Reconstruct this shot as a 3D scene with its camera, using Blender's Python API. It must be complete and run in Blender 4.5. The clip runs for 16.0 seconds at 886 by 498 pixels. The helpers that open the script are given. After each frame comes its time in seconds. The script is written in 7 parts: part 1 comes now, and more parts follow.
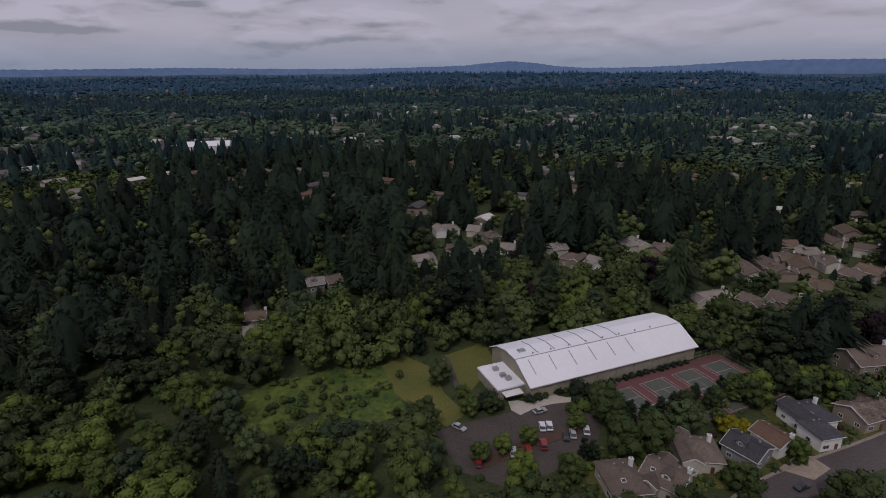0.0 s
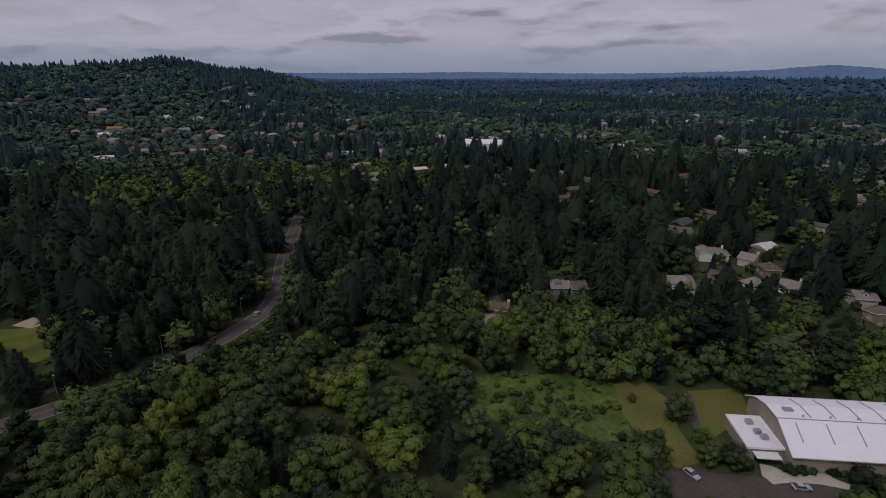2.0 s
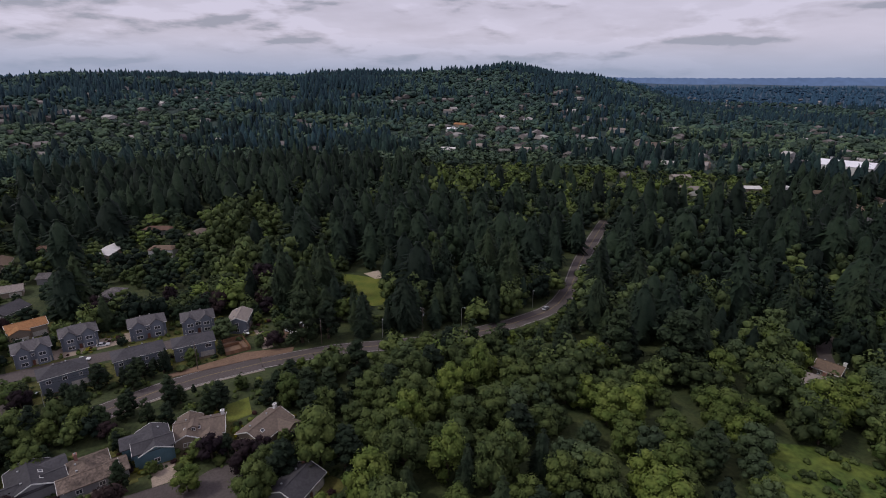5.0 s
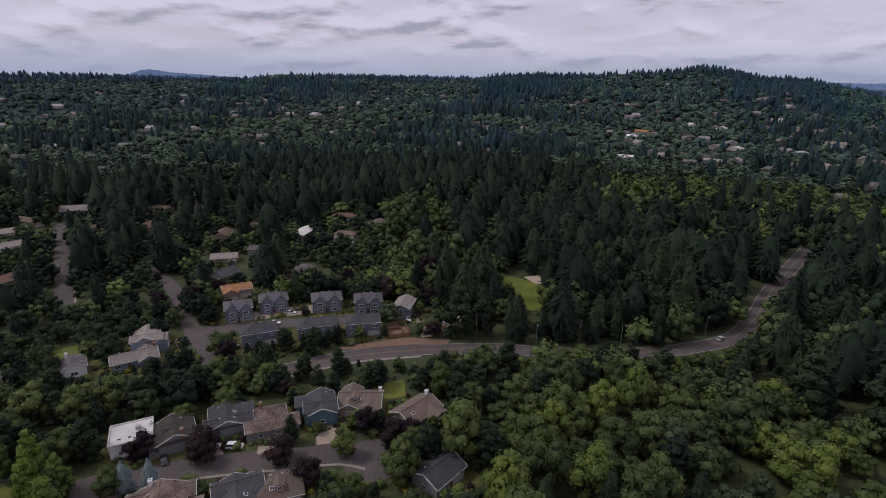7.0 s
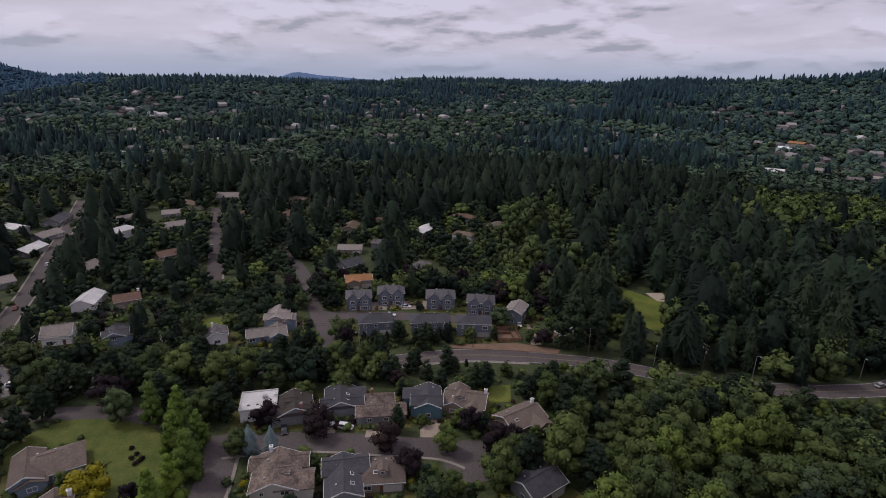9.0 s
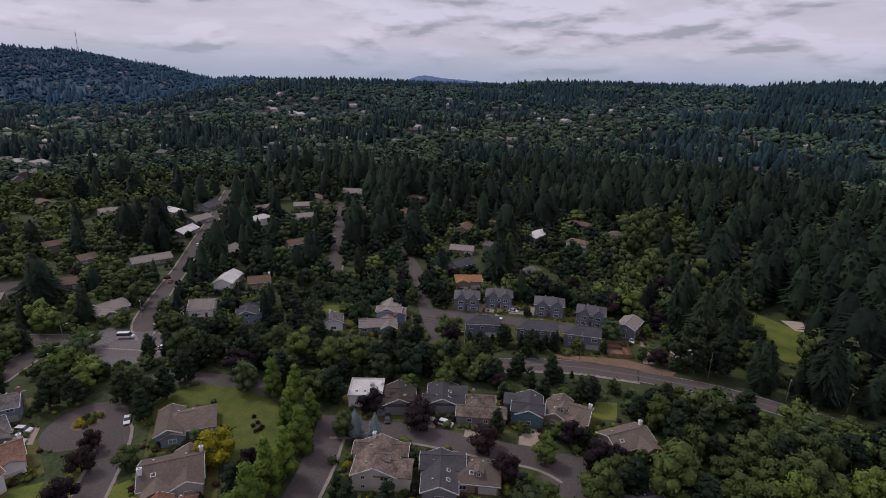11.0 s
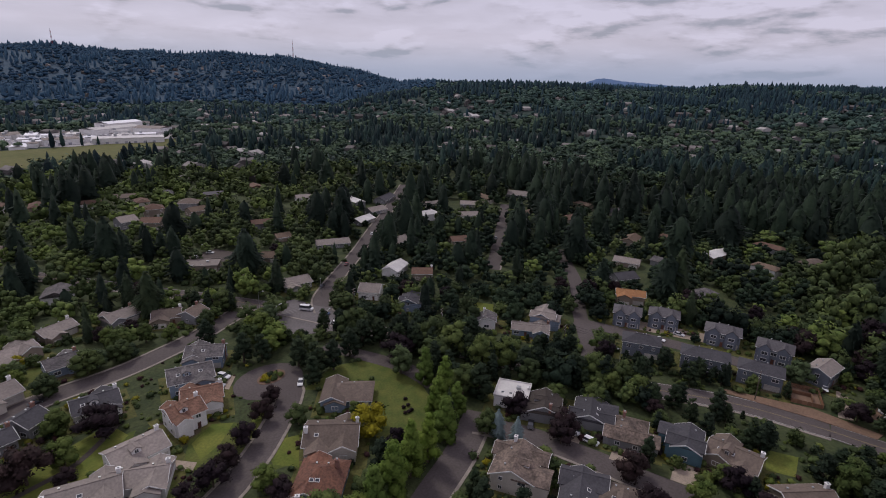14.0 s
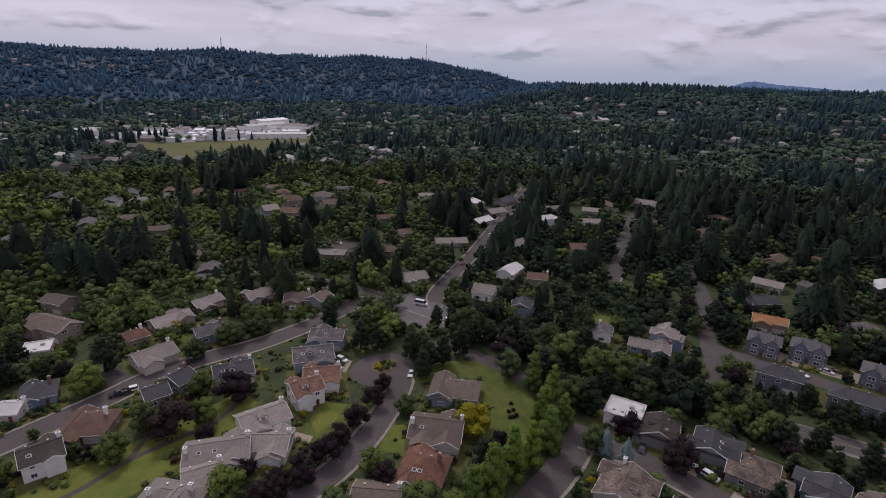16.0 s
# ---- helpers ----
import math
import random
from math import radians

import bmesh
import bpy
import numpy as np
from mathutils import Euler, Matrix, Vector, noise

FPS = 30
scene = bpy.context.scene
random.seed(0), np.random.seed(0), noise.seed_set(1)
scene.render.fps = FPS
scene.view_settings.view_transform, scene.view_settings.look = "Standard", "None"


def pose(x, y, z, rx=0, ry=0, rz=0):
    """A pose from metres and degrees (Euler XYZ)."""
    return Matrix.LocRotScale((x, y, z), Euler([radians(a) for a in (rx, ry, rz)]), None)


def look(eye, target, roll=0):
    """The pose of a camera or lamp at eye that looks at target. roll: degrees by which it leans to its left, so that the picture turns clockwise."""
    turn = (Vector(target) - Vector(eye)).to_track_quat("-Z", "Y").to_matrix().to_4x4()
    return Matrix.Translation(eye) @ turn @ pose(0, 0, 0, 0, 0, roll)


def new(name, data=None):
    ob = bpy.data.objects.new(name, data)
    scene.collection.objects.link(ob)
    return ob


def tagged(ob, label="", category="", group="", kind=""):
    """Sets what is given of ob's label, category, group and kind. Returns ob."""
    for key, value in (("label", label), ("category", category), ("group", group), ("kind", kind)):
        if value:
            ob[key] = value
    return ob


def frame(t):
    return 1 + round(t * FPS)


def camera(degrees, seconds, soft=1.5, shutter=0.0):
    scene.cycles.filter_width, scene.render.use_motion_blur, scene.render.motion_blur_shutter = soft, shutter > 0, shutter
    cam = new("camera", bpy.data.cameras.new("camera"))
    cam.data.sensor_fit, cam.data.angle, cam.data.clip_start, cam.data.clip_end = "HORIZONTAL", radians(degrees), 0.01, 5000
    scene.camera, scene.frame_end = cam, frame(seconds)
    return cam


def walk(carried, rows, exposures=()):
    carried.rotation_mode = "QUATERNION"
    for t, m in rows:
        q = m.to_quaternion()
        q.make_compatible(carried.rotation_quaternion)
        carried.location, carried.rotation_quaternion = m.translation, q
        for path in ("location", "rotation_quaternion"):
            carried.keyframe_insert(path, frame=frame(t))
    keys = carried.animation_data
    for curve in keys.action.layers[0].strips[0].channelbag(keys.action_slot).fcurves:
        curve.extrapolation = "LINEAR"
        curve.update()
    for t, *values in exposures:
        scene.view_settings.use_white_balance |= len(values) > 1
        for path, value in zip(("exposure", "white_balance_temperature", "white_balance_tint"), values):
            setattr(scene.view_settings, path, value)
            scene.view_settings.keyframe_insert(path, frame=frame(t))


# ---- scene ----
# ---- the camera and its way ----
cam = camera(79.4, 16.0, soft=1.0)
# the drone hovers and swings round: seconds, tilt, heading from +y to the left, lean
EYE = (-5.0, -4.0, 101.4)
SWING = [
    (0, -18.55, -2.26, -0.19),
    (0.5, -18.40, 4.88, -0.05),
    (1, -18.29, 11.52, -0.08),
    (1.5, -18.19, 18.80, 0.00),
    (2, -18.11, 25.41, 0.10),
    (2.5, -18.06, 31.63, 0.18),
    (3, -17.98, 38.07, 0.15),
    (3.5, -17.90, 43.80, 0.17),
    (4, -17.85, 48.77, 0.26),
    (6.5, -17.71, 71.96, 0.75),
    (7, -17.65, 76.38, 0.80),
    (7.5, -17.64, 80.07, 0.75),
    (8, -17.56, 83.06, 1.02),
    (8.5, -17.54, 86.54, 1.11),
    (9, -17.52, 89.42, 1.25),
    (11.5, -17.50, 105.15, 1.44),
    (12, -17.53, 108.26, 1.48),
    (12.5, -17.54, 111.06, 1.55),
    (13, -17.56, 113.79, 1.50),
    (13.5, -17.57, 116.84, 1.54),
    (14, -17.63, 119.74, 1.55),
    (14.5, -17.65, 122.66, 1.50),
    (15, -17.69, 126.22, 1.50),
    (15.5, -17.70, 129.61, 1.48),
    (16, -17.74, 132.82, 1.67),
]
walk(cam, [(t, pose(*EYE, 0, 0, turn) @ pose(0, 0, 0, 90 + tilt) @ pose(0, 0, 0, 0, 0, lean)) for t, tilt, turn, lean in SWING], exposures=((0.0, -0.56, 6450, 10), (1.0, -0.55, 6450, 10), (2.0, -0.58, 6450, 10), (2.5, -0.30, 6450, 10), (3.0, -0.08, 6450, 10), (3.5, 0.0, 6450, 10), (16.0, -0.03, 6450, 10)))

# ---- world, sun, exposure ----
world = bpy.data.worlds.new("overcast_sky")
scene.world = world
world.use_nodes = True
wn, wl = world.node_tree.nodes, world.node_tree.links
wn.clear()
SUN_EL, SUN_AZ = radians(52), radians(200)


def wnode(kind, **values):
    n = wn.new(kind)
    for key, value in values.items():
        if key == "operation":
            n.operation = value
        else:
            n.inputs[int(key[1:])].default_value = value
    return n


coord = wn.new("ShaderNodeTexCoord")
split = wn.new("ShaderNodeSeparateXYZ")
wl.new(coord.outputs["Generated"], split.inputs[0])
high = wnode("ShaderNodeMath", operation="MAXIMUM", i1=0.0)
wl.new(split.outputs[2], high.inputs[0])
# flat-based rows of cloud: wide and low, lit on top and grey below
def cloud_noise(drop, wide, tall, detail):
    squash = wn.new("ShaderNodeVectorMath")
    squash.operation = "MULTIPLY_ADD"
    squash.inputs[1].default_value, squash.inputs[2].default_value = (wide, wide, tall), (3.1, 1.7, drop * tall)
    wl.new(coord.outputs["Generated"], squash.inputs[0])
    tex = wn.new("ShaderNodeTexNoise")
    tex.inputs["Scale"].default_value, tex.inputs["Detail"].default_value = 1.0, detail
    tex.inputs["Roughness"].default_value, tex.inputs["Distortion"].default_value = 0.52, 0.1
    wl.new(squash.outputs[0], tex.inputs["Vector"])
    return tex.outputs["Fac"]


relief = wnode("ShaderNodeMath", operation="SUBTRACT")
wl.new(cloud_noise(-0.008, 6.5, 27, 7), relief.inputs[0])
wl.new(cloud_noise(0.008, 6.5, 27, 7), relief.inputs[1])
puff = wn.new("ShaderNodeMapRange")
puff.interpolation_type = "SMOOTHSTEP"
puff.inputs[1].default_value, puff.inputs[2].default_value = 0.44, 0.58
puff.inputs[3].default_value, puff.inputs[4].default_value = 0.25, 1.7
wl.new(cloud_noise(0.0, 6.5, 27, 7), puff.inputs[0])
# the cover is smooth to the north-east and broken into rows to the west and south
broken = wn.new("ShaderNodeMapRange")
broken.inputs[1].default_value, broken.inputs[2].default_value = 0.55, -0.75
broken.inputs[3].default_value, broken.inputs[4].default_value = 0.45, 1.6
wl.new(split.outputs[0], broken.inputs[0])
weight = wnode("ShaderNodeMath", operation="MULTIPLY")
wl.new(puff.outputs[0], weight.inputs[0])
wl.new(broken.outputs[0], weight.inputs[1])
strong = wnode("ShaderNodeMath", operation="MULTIPLY")
wl.new(relief.outputs[0], strong.inputs[0])
wl.new(weight.outputs[0], strong.inputs[1])
sheet = wnode("ShaderNodeMath", operation="MULTIPLY_ADD", i1=-0.30, i2=0.725)
wl.new(cloud_noise(0.0, 3.0, 14, 3), sheet.inputs[0])
puffs = wnode("ShaderNodeMath", operation="ADD")
wl.new(sheet.outputs[0], puffs.inputs[0])
wl.new(strong.outputs[0], puffs.inputs[1])
ramp = wn.new("ShaderNodeValToRGB")
el = ramp.color_ramp.elements
el[0].position, el[0].color = 0.28, (0.40, 0.395, 0.49, 1)
el[1].position, el[1].color = 0.68, (0.75, 0.70, 0.86, 1)
mid = el.new(0.47)
mid.color = (0.60, 0.555, 0.675, 1)
wl.new(puffs.outputs[0], ramp.inputs[0])
# a pale veil lies over the horizon
veil = wn.new("ShaderNodeMapRange")
veil.interpolation_type = "SMOOTHSTEP"
veil.inputs[1].default_value, veil.inputs[2].default_value = 0.0, 0.075
veil.inputs[3].default_value, veil.inputs[4].default_value = 0.85, 0.0
wl.new(high.outputs[0], veil.inputs[0])
veiled = wn.new("ShaderNodeMix")
veiled.data_type = "RGBA"
veiled.inputs[7].default_value = (0.36, 0.425, 0.60, 1)
wl.new(veil.outputs[0], veiled.inputs[0])
wl.new(ramp.outputs[0], veiled.inputs[6])
cover = wn.new("ShaderNodeBackground")
cover.inputs[1].default_value = 0.9
wl.new(veiled.outputs[2], cover.inputs[0])
sky = wn.new("ShaderNodeTexSky")
sky.sky_type, sky.sun_disc = "NISHITA", False
sky.sun_elevation, sky.sun_rotation = SUN_EL, SUN_AZ
clear = wn.new("ShaderNodeBackground")
clear.inputs[1].default_value = 0.07
wl.new(sky.outputs[0], clear.inputs[0])
blend = wn.new("ShaderNodeMixShader")
blend.inputs[0].default_value = 0.9
wl.new(clear.outputs[0], blend.inputs[1])
wl.new(cover.outputs[0], blend.inputs[2])
wl.new(blend.outputs[0], wn.new("ShaderNodeOutputWorld").inputs[0])

sun = new("sun", bpy.data.lights.new("sun", "SUN"))
sun.data.energy, sun.data.angle, sun.data.color = 1.35, radians(10), (1.0, 0.95, 0.87)
sun.matrix_world = look((0, 0, 500), (500 * -math.sin(SUN_AZ) * math.cos(SUN_EL), 500 * -math.cos(SUN_AZ) * math.cos(SUN_EL), 500 - 500 * math.sin(SUN_EL)))


# ---- materials ----
def material(name, base, other=None, scale=1.0, fine=None, rough=0.9, bump=0.0, spread=0.0, metal=0.0, tint=False, spec=0.3, detail=5.0, grit=0.22, hue=False):
    """Two colours mottled at a coarse and a fine scale; spread varies the brightness from object to object, tint from tree to tree."""
    m = bpy.data.materials.new(name)
    m.use_nodes = True
    n, link = m.node_tree.nodes, m.node_tree.links.new
    bsdf = n["Principled BSDF"]
    bsdf.inputs["Roughness"].default_value = rough
    bsdf.inputs["Metallic"].default_value = metal
    bsdf.inputs["Specular IOR Level"].default_value = spec
    place = n.new("ShaderNodeNewGeometry")
    coarse = n.new("ShaderNodeTexNoise")
    coarse.inputs["Scale"].default_value, coarse.inputs["Detail"].default_value = scale, detail
    link(place.outputs["Position"], coarse.inputs["Vector"])
    mix = n.new("ShaderNodeMix")
    mix.data_type = "RGBA"
    mix.inputs[6].default_value, mix.inputs[7].default_value = (*base, 1), (*(other or base), 1)
    sharp = n.new("ShaderNodeMapRange")
    sharp.inputs[1].default_value, sharp.inputs[2].default_value = 0.32, 0.68
    link(coarse.outputs["Fac"], sharp.inputs[0])
    link(sharp.outputs[0], mix.inputs[0])
    colour = mix.outputs[2]
    grain = n.new("ShaderNodeTexNoise")
    grain.inputs["Scale"].default_value, grain.inputs["Detail"].default_value = fine or scale * 9, 3
    link(place.outputs["Position"], grain.inputs["Vector"])
    level = n.new("ShaderNodeMapRange")
    level.inputs[1].default_value, level.inputs[2].default_value = 0.25, 0.75
    level.inputs[3].default_value, level.inputs[4].default_value = 1 - grit, 1 + grit
    link(grain.outputs["Fac"], level.inputs[0])
    value = level.outputs[0]
    if spread:
        which = n.new("ShaderNodeObjectInfo")
        vary = n.new("ShaderNodeMapRange")
        vary.inputs[3].default_value, vary.inputs[4].default_value = 1 - spread, 1 + spread
        link(which.outputs["Random"], vary.inputs[0])
        times = n.new("ShaderNodeMath")
        times.operation = "MULTIPLY"
        link(value, times.inputs[0])
        link(vary.outputs[0], times.inputs[1])
        value = times.outputs[0]
    if tint:
        which = n.new("ShaderNodeAttribute")
        which.attribute_name = "tint"
        times = n.new("ShaderNodeMath")
        times.operation = "MULTIPLY"
        link(value, times.inputs[0])
        link(which.outputs["Fac"], times.inputs[1])
        value = times.outputs[0]
    if hue:
        # fresher, yellower leaves on some, bluer on others
        turn = n.new("ShaderNodeMix")
        turn.data_type = "RGBA"
        turn.inputs[6].default_value, turn.inputs[7].default_value = (0.90, 0.98, 1.14, 1), (1.04, 1.05, 0.88, 1)
        ease = n.new("ShaderNodeMapRange")
        ease.inputs[1].default_value, ease.inputs[2].default_value = (0.6, 1.6) if tint else (0.0, 1.0)
        link(which.outputs["Fac" if tint else "Random"], ease.inputs[0])
        link(ease.outputs[0], turn.inputs[0])
        both = n.new("ShaderNodeVectorMath")
        both.operation = "MULTIPLY"
        link(colour, both.inputs[0])
        link(turn.outputs[2], both.inputs[1])
        colour = both.outputs[0]
    scaled = n.new("ShaderNodeVectorMath")
    scaled.operation = "SCALE"
    link(colour, scaled.inputs[0])
    link(value, scaled.inputs["Scale"])
    link(scaled.outputs[0], bsdf.inputs["Base Color"])
    if bump:
        b = n.new("ShaderNodeBump")
        b.inputs["Strength"].default_value, b.inputs["Distance"].default_value = 0.6, bump
        link(grain.outputs["Fac"], b.inputs["Height"])
        link(b.outputs[0], bsdf.inputs["Normal"])
    return m


GRASS_ROUGH = material("rough_ground", (0.028, 0.042, 0.015), (0.058, 0.070, 0.026), 0.16, 0.9, bump=0.3, grit=0.4)
# both far floors carry painted haze in their blue share
WOOD_FLOOR = material("distant_hazed_floor", (0.012, 0.026, 0.022), (0.028, 0.048, 0.040), 0.05, 0.2, bump=0.3)
HILL_FLOOR = material("hazed_hill_floor", (0.026, 0.056, 0.090), (0.036, 0.070, 0.108), 0.02, 0.09, bump=0.5)
FAR_FIELD = material("far_dry_meadow", (0.085, 0.092, 0.022), (0.110, 0.108, 0.032), 0.02, 0.2)
LAWN = material("lawn_grass", (0.080, 0.112, 0.016), (0.150, 0.160, 0.030), 0.14, 1.5, bump=0.05)
# a darker mix of the lawn greens
LAWN_DARK = material("garden_lawn_grass", (0.058, 0.084, 0.015), (0.108, 0.116, 0.025), 0.2, 1.5, bump=0.05)
FIELD = material("dry_field_grass", (0.140, 0.130, 0.034), (0.095, 0.105, 0.028), 0.06, 1.2, bump=0.08)
MEADOW = material("wet_meadow_grass", (0.034, 0.070, 0.014), (0.112, 0.140, 0.026), 0.10, 0.55, bump=0.5, grit=0.4)
ASPHALT = material("asphalt", (0.080, 0.066, 0.064), (0.104, 0.087, 0.085), 0.06, 1.4, bump=0.01)
ASPHALT_PALE = material("pale_worn_asphalt", (0.125, 0.112, 0.112), (0.155, 0.140, 0.140), 0.09, 1.1, bump=0.01)
ASPHALT_LOT = material("worn_asphalt", (0.068, 0.055, 0.050), (0.090, 0.073, 0.066), 0.09, 1.1, bump=0.01)
CONCRETE = material("concrete", (0.30, 0.26, 0.225), (0.22, 0.19, 0.165), 0.3, 3, bump=0.01)
FORECOURT = material("pale_concrete", (0.50, 0.45, 0.40), (0.42, 0.38, 0.34), 0.3, 3, bump=0.01)
PAINT_WHITE = material("road_paint", (0.46, 0.45, 0.44), (0.30, 0.29, 0.28), 0.8)
PAINT_YELLOW = material("yellow_road_paint", (0.26, 0.20, 0.10), (0.19, 0.15, 0.09), 0.8)
SAND = material("sand", (0.48, 0.40, 0.32), (0.40, 0.33, 0.26), 0.3)
MULCH = material("bark_mulch", (0.105, 0.060, 0.045), (0.075, 0.045, 0.035), 0.3, bump=0.05)
PAINT_FADED = material("faded_road_paint", (0.21, 0.20, 0.20), (0.16, 0.15, 0.15), 0.8)
EARTH = material("bare_earth", (0.20, 0.125, 0.085), (0.145, 0.095, 0.065), 0.2, bump=0.05)
COURT_RED = material("court_red_acrylic", (0.160, 0.070, 0.070), (0.128, 0.060, 0.060), 0.1, 2)
COURT_GREEN = material("court_green_acrylic", (0.105, 0.112, 0.095), (0.085, 0.092, 0.080), 0.1, 2)
GYM_ROOF = material("white_metal_roof", (0.80, 0.79, 0.83), (0.75, 0.74, 0.78), 0.05, 0.6, rough=0.5, grit=0.03)
SEAM = material("grey_roof_seam", (0.34, 0.34, 0.37), (0.28, 0.28, 0.31), 0.5)
GYM_WALL = material("beige_block_wall", (0.33, 0.29, 0.23), (0.27, 0.24, 0.19), 0.2, 2.5)


def shingle(name, base, other, rough=0.85, grit=0.22):
    return material(name, (base[0] * 0.84, base[1] * 0.76, base[2] * 0.70), (other[0] * 0.84, other[1] * 0.76, other[2] * 0.70), 0.35, 1.6, rough=rough, bump=0.06, spread=0.16, grit=grit)


SLATE = shingle("slate_shingle", (0.060, 0.064, 0.080), (0.078, 0.082, 0.100))
R_SLATE2 = shingle("grey_blue_shingle", (0.098, 0.100, 0.118), (0.118, 0.122, 0.142))
R_DARK = shingle("dark_brown_shingle", (0.078, 0.070, 0.066), (0.060, 0.054, 0.052))
R_GREY = shingle("grey_shingle", (0.300, 0.285, 0.280), (0.250, 0.238, 0.235))
R_BLUEGREY = shingle("weathered_blue_grey_shake", (0.180, 0.178, 0.190), (0.092, 0.094, 0.108), grit=0.5)
R_WHITE = material("white_roof_membrane", (0.62, 0.60, 0.58), (0.50, 0.48, 0.47), 0.3, 1.8, spread=0.12, grit=0.08)
R_TAUPE = shingle("taupe_shingle", (0.174, 0.148, 0.132), (0.139, 0.119, 0.108))
R_TAN = shingle("tan_shingle", (0.174, 0.135, 0.106), (0.139, 0.109, 0.087))
R_BROWN = shingle("brown_shingle", (0.165, 0.108, 0.085), (0.130, 0.085, 0.068))
R_REDBROWN = shingle("red_brown_shingle", (0.220, 0.115, 0.082), (0.130, 0.072, 0.058), grit=0.4)
R_TERRA = shingle("terracotta_shake", (0.235, 0.140, 0.105), (0.140, 0.085, 0.066), grit=0.4)
R_ORANGE = shingle("new_cedar_roof", (0.400, 0.215, 0.100), (0.330, 0.180, 0.090))
R_WEATHERED = shingle("weathered_cedar_shake", (0.235, 0.196, 0.174), (0.091, 0.077, 0.071), grit=0.5)


def wall_paint(name, base):
    base = tuple(c * 0.88 for c in base)
    return material(name, base, tuple(c * 0.86 for c in base), 0.4, 3, rough=0.8, spread=0.08, grit=0.08)


W_WHITE = wall_paint("white_siding", (0.86, 0.84, 0.82))
W_CREAM = wall_paint("cream_siding", (0.60, 0.55, 0.48))
W_TAN = wall_paint("tan_siding", (0.32, 0.26, 0.21))
W_GREY = wall_paint("grey_siding", (0.26, 0.26, 0.27))
W_BLUE = wall_paint("blue_siding", (0.22, 0.28, 0.36))
W_GREYBLUE = wall_paint("grey_blue_siding", (0.17, 0.19, 0.23))
W_TEAL = wall_paint("teal_siding", (0.10, 0.18, 0.22))
TRIM = material("white_trim_paint", (0.74, 0.73, 0.72), (0.66, 0.65, 0.64), 1.0, 6, rough=0.6)
GLASS = material("window_glass", (0.03, 0.035, 0.045), (0.05, 0.055, 0.065), 0.4, 2, rough=0.08, spec=0.8)
DOOR = material("painted_door", (0.16, 0.07, 0.05), (0.12, 0.055, 0.04), 1, 6, spread=0.4)
GARAGE = material("garage_door_paint", (0.50, 0.47, 0.43), (0.42, 0.40, 0.37), 0.8, 5, spread=0.25)
BRICK = material("chimney_brick", (0.26, 0.14, 0.11), (0.20, 0.11, 0.09), 1.5, 8)
TIMBER = material("cedar_timber", (0.24, 0.13, 0.075), (0.18, 0.10, 0.06), 0.8, 7, spread=0.2)
POLE = material("weathered_pole_wood", (0.13, 0.10, 0.08), (0.10, 0.08, 0.065), 0.8, 7)
STEEL = material("galvanised_steel", (0.42, 0.43, 0.44), (0.35, 0.36, 0.37), 1, 8, rough=0.45, metal=0.6)
RUBBER = material("tyre_rubber", (0.02, 0.02, 0.02), (0.03, 0.03, 0.03), 3)
BARK = material("tree_bark", (0.10, 0.075, 0.055), (0.065, 0.05, 0.04), 1.5, 8, bump=0.03)


def foliage(name, base, other, spread=0.3, tint=False):
    return material(name, base, other, 0.35, 1.7, rough=0.75, spread=0 if tint else spread, tint=tint, spec=0.08, hue=True)


LEAF = foliage("broad_leaf", (0.0390, 0.0570, 0.0210), (0.0800, 0.0990, 0.0340))
LEAF_LIGHT = foliage("light_leaf", (0.0600, 0.0880, 0.0225), (0.1100, 0.1330, 0.0360))
LEAF_FRESH = foliage("fresh_leaf", (0.078, 0.122, 0.021), (0.130, 0.172, 0.036), 0.15)
LEAF_GOLD = foliage("golden_leaf", (0.18, 0.155, 0.010), (0.24, 0.20, 0.018), 0.12)
LEAF_PLUM = foliage("plum_leaf", (0.017, 0.012, 0.014), (0.030, 0.018, 0.021), 0.3)
NEEDLE = foliage("conifer_needle", (0.0150, 0.0250, 0.0145), (0.0300, 0.0410, 0.0230))
LEAF_GREY = foliage("grey_green_leaf", (0.046, 0.066, 0.031), (0.080, 0.104, 0.050))
NEEDLE_BLUE = foliage("blue_spruce_needle", (0.115, 0.150, 0.160), (0.160, 0.200, 0.205), 0.1)
WOOD_LEAF = foliage("wood_leaf", (0.0375, 0.0550, 0.0220), (0.0750, 0.0930, 0.0345), tint=True)
WOOD_NEEDLE = foliage("wood_needle", (0.0120, 0.0215, 0.0135), (0.0225, 0.0340, 0.0205), tint=True)
SHRUB_LIGHT = foliage("light_shrub_leaf", (0.052, 0.074, 0.020), (0.090, 0.105, 0.030), tint=True)
SHRUB_GOLD = foliage("golden_shrub_leaf", (0.110, 0.105, 0.014), (0.170, 0.150, 0.022), tint=True)
SHRUB_PLUM = foliage("dark_red_shrub_leaf", (0.028, 0.014, 0.015), (0.050, 0.022, 0.022), tint=True)
WOOD_LIGHT = foliage("light_wood_leaf", (0.0530, 0.0800, 0.0240), (0.0980, 0.1220, 0.0370), tint=True)
# haze is mixed into these far leaf colours as blue
FAR_LEAF_HAZE = foliage("far_hazed_leaf", (0.0340, 0.0640, 0.0560), (0.0660, 0.0990, 0.0760), tint=True)
FAR_NEEDLE_HAZE = foliage("far_hazed_needle", (0.013, 0.030, 0.040), (0.024, 0.046, 0.056), tint=True)
FAR_LEAF = foliage("distant_hazed_leaf", (0.0358, 0.0620, 0.0440), (0.0829, 0.1100, 0.0682), tint=True)
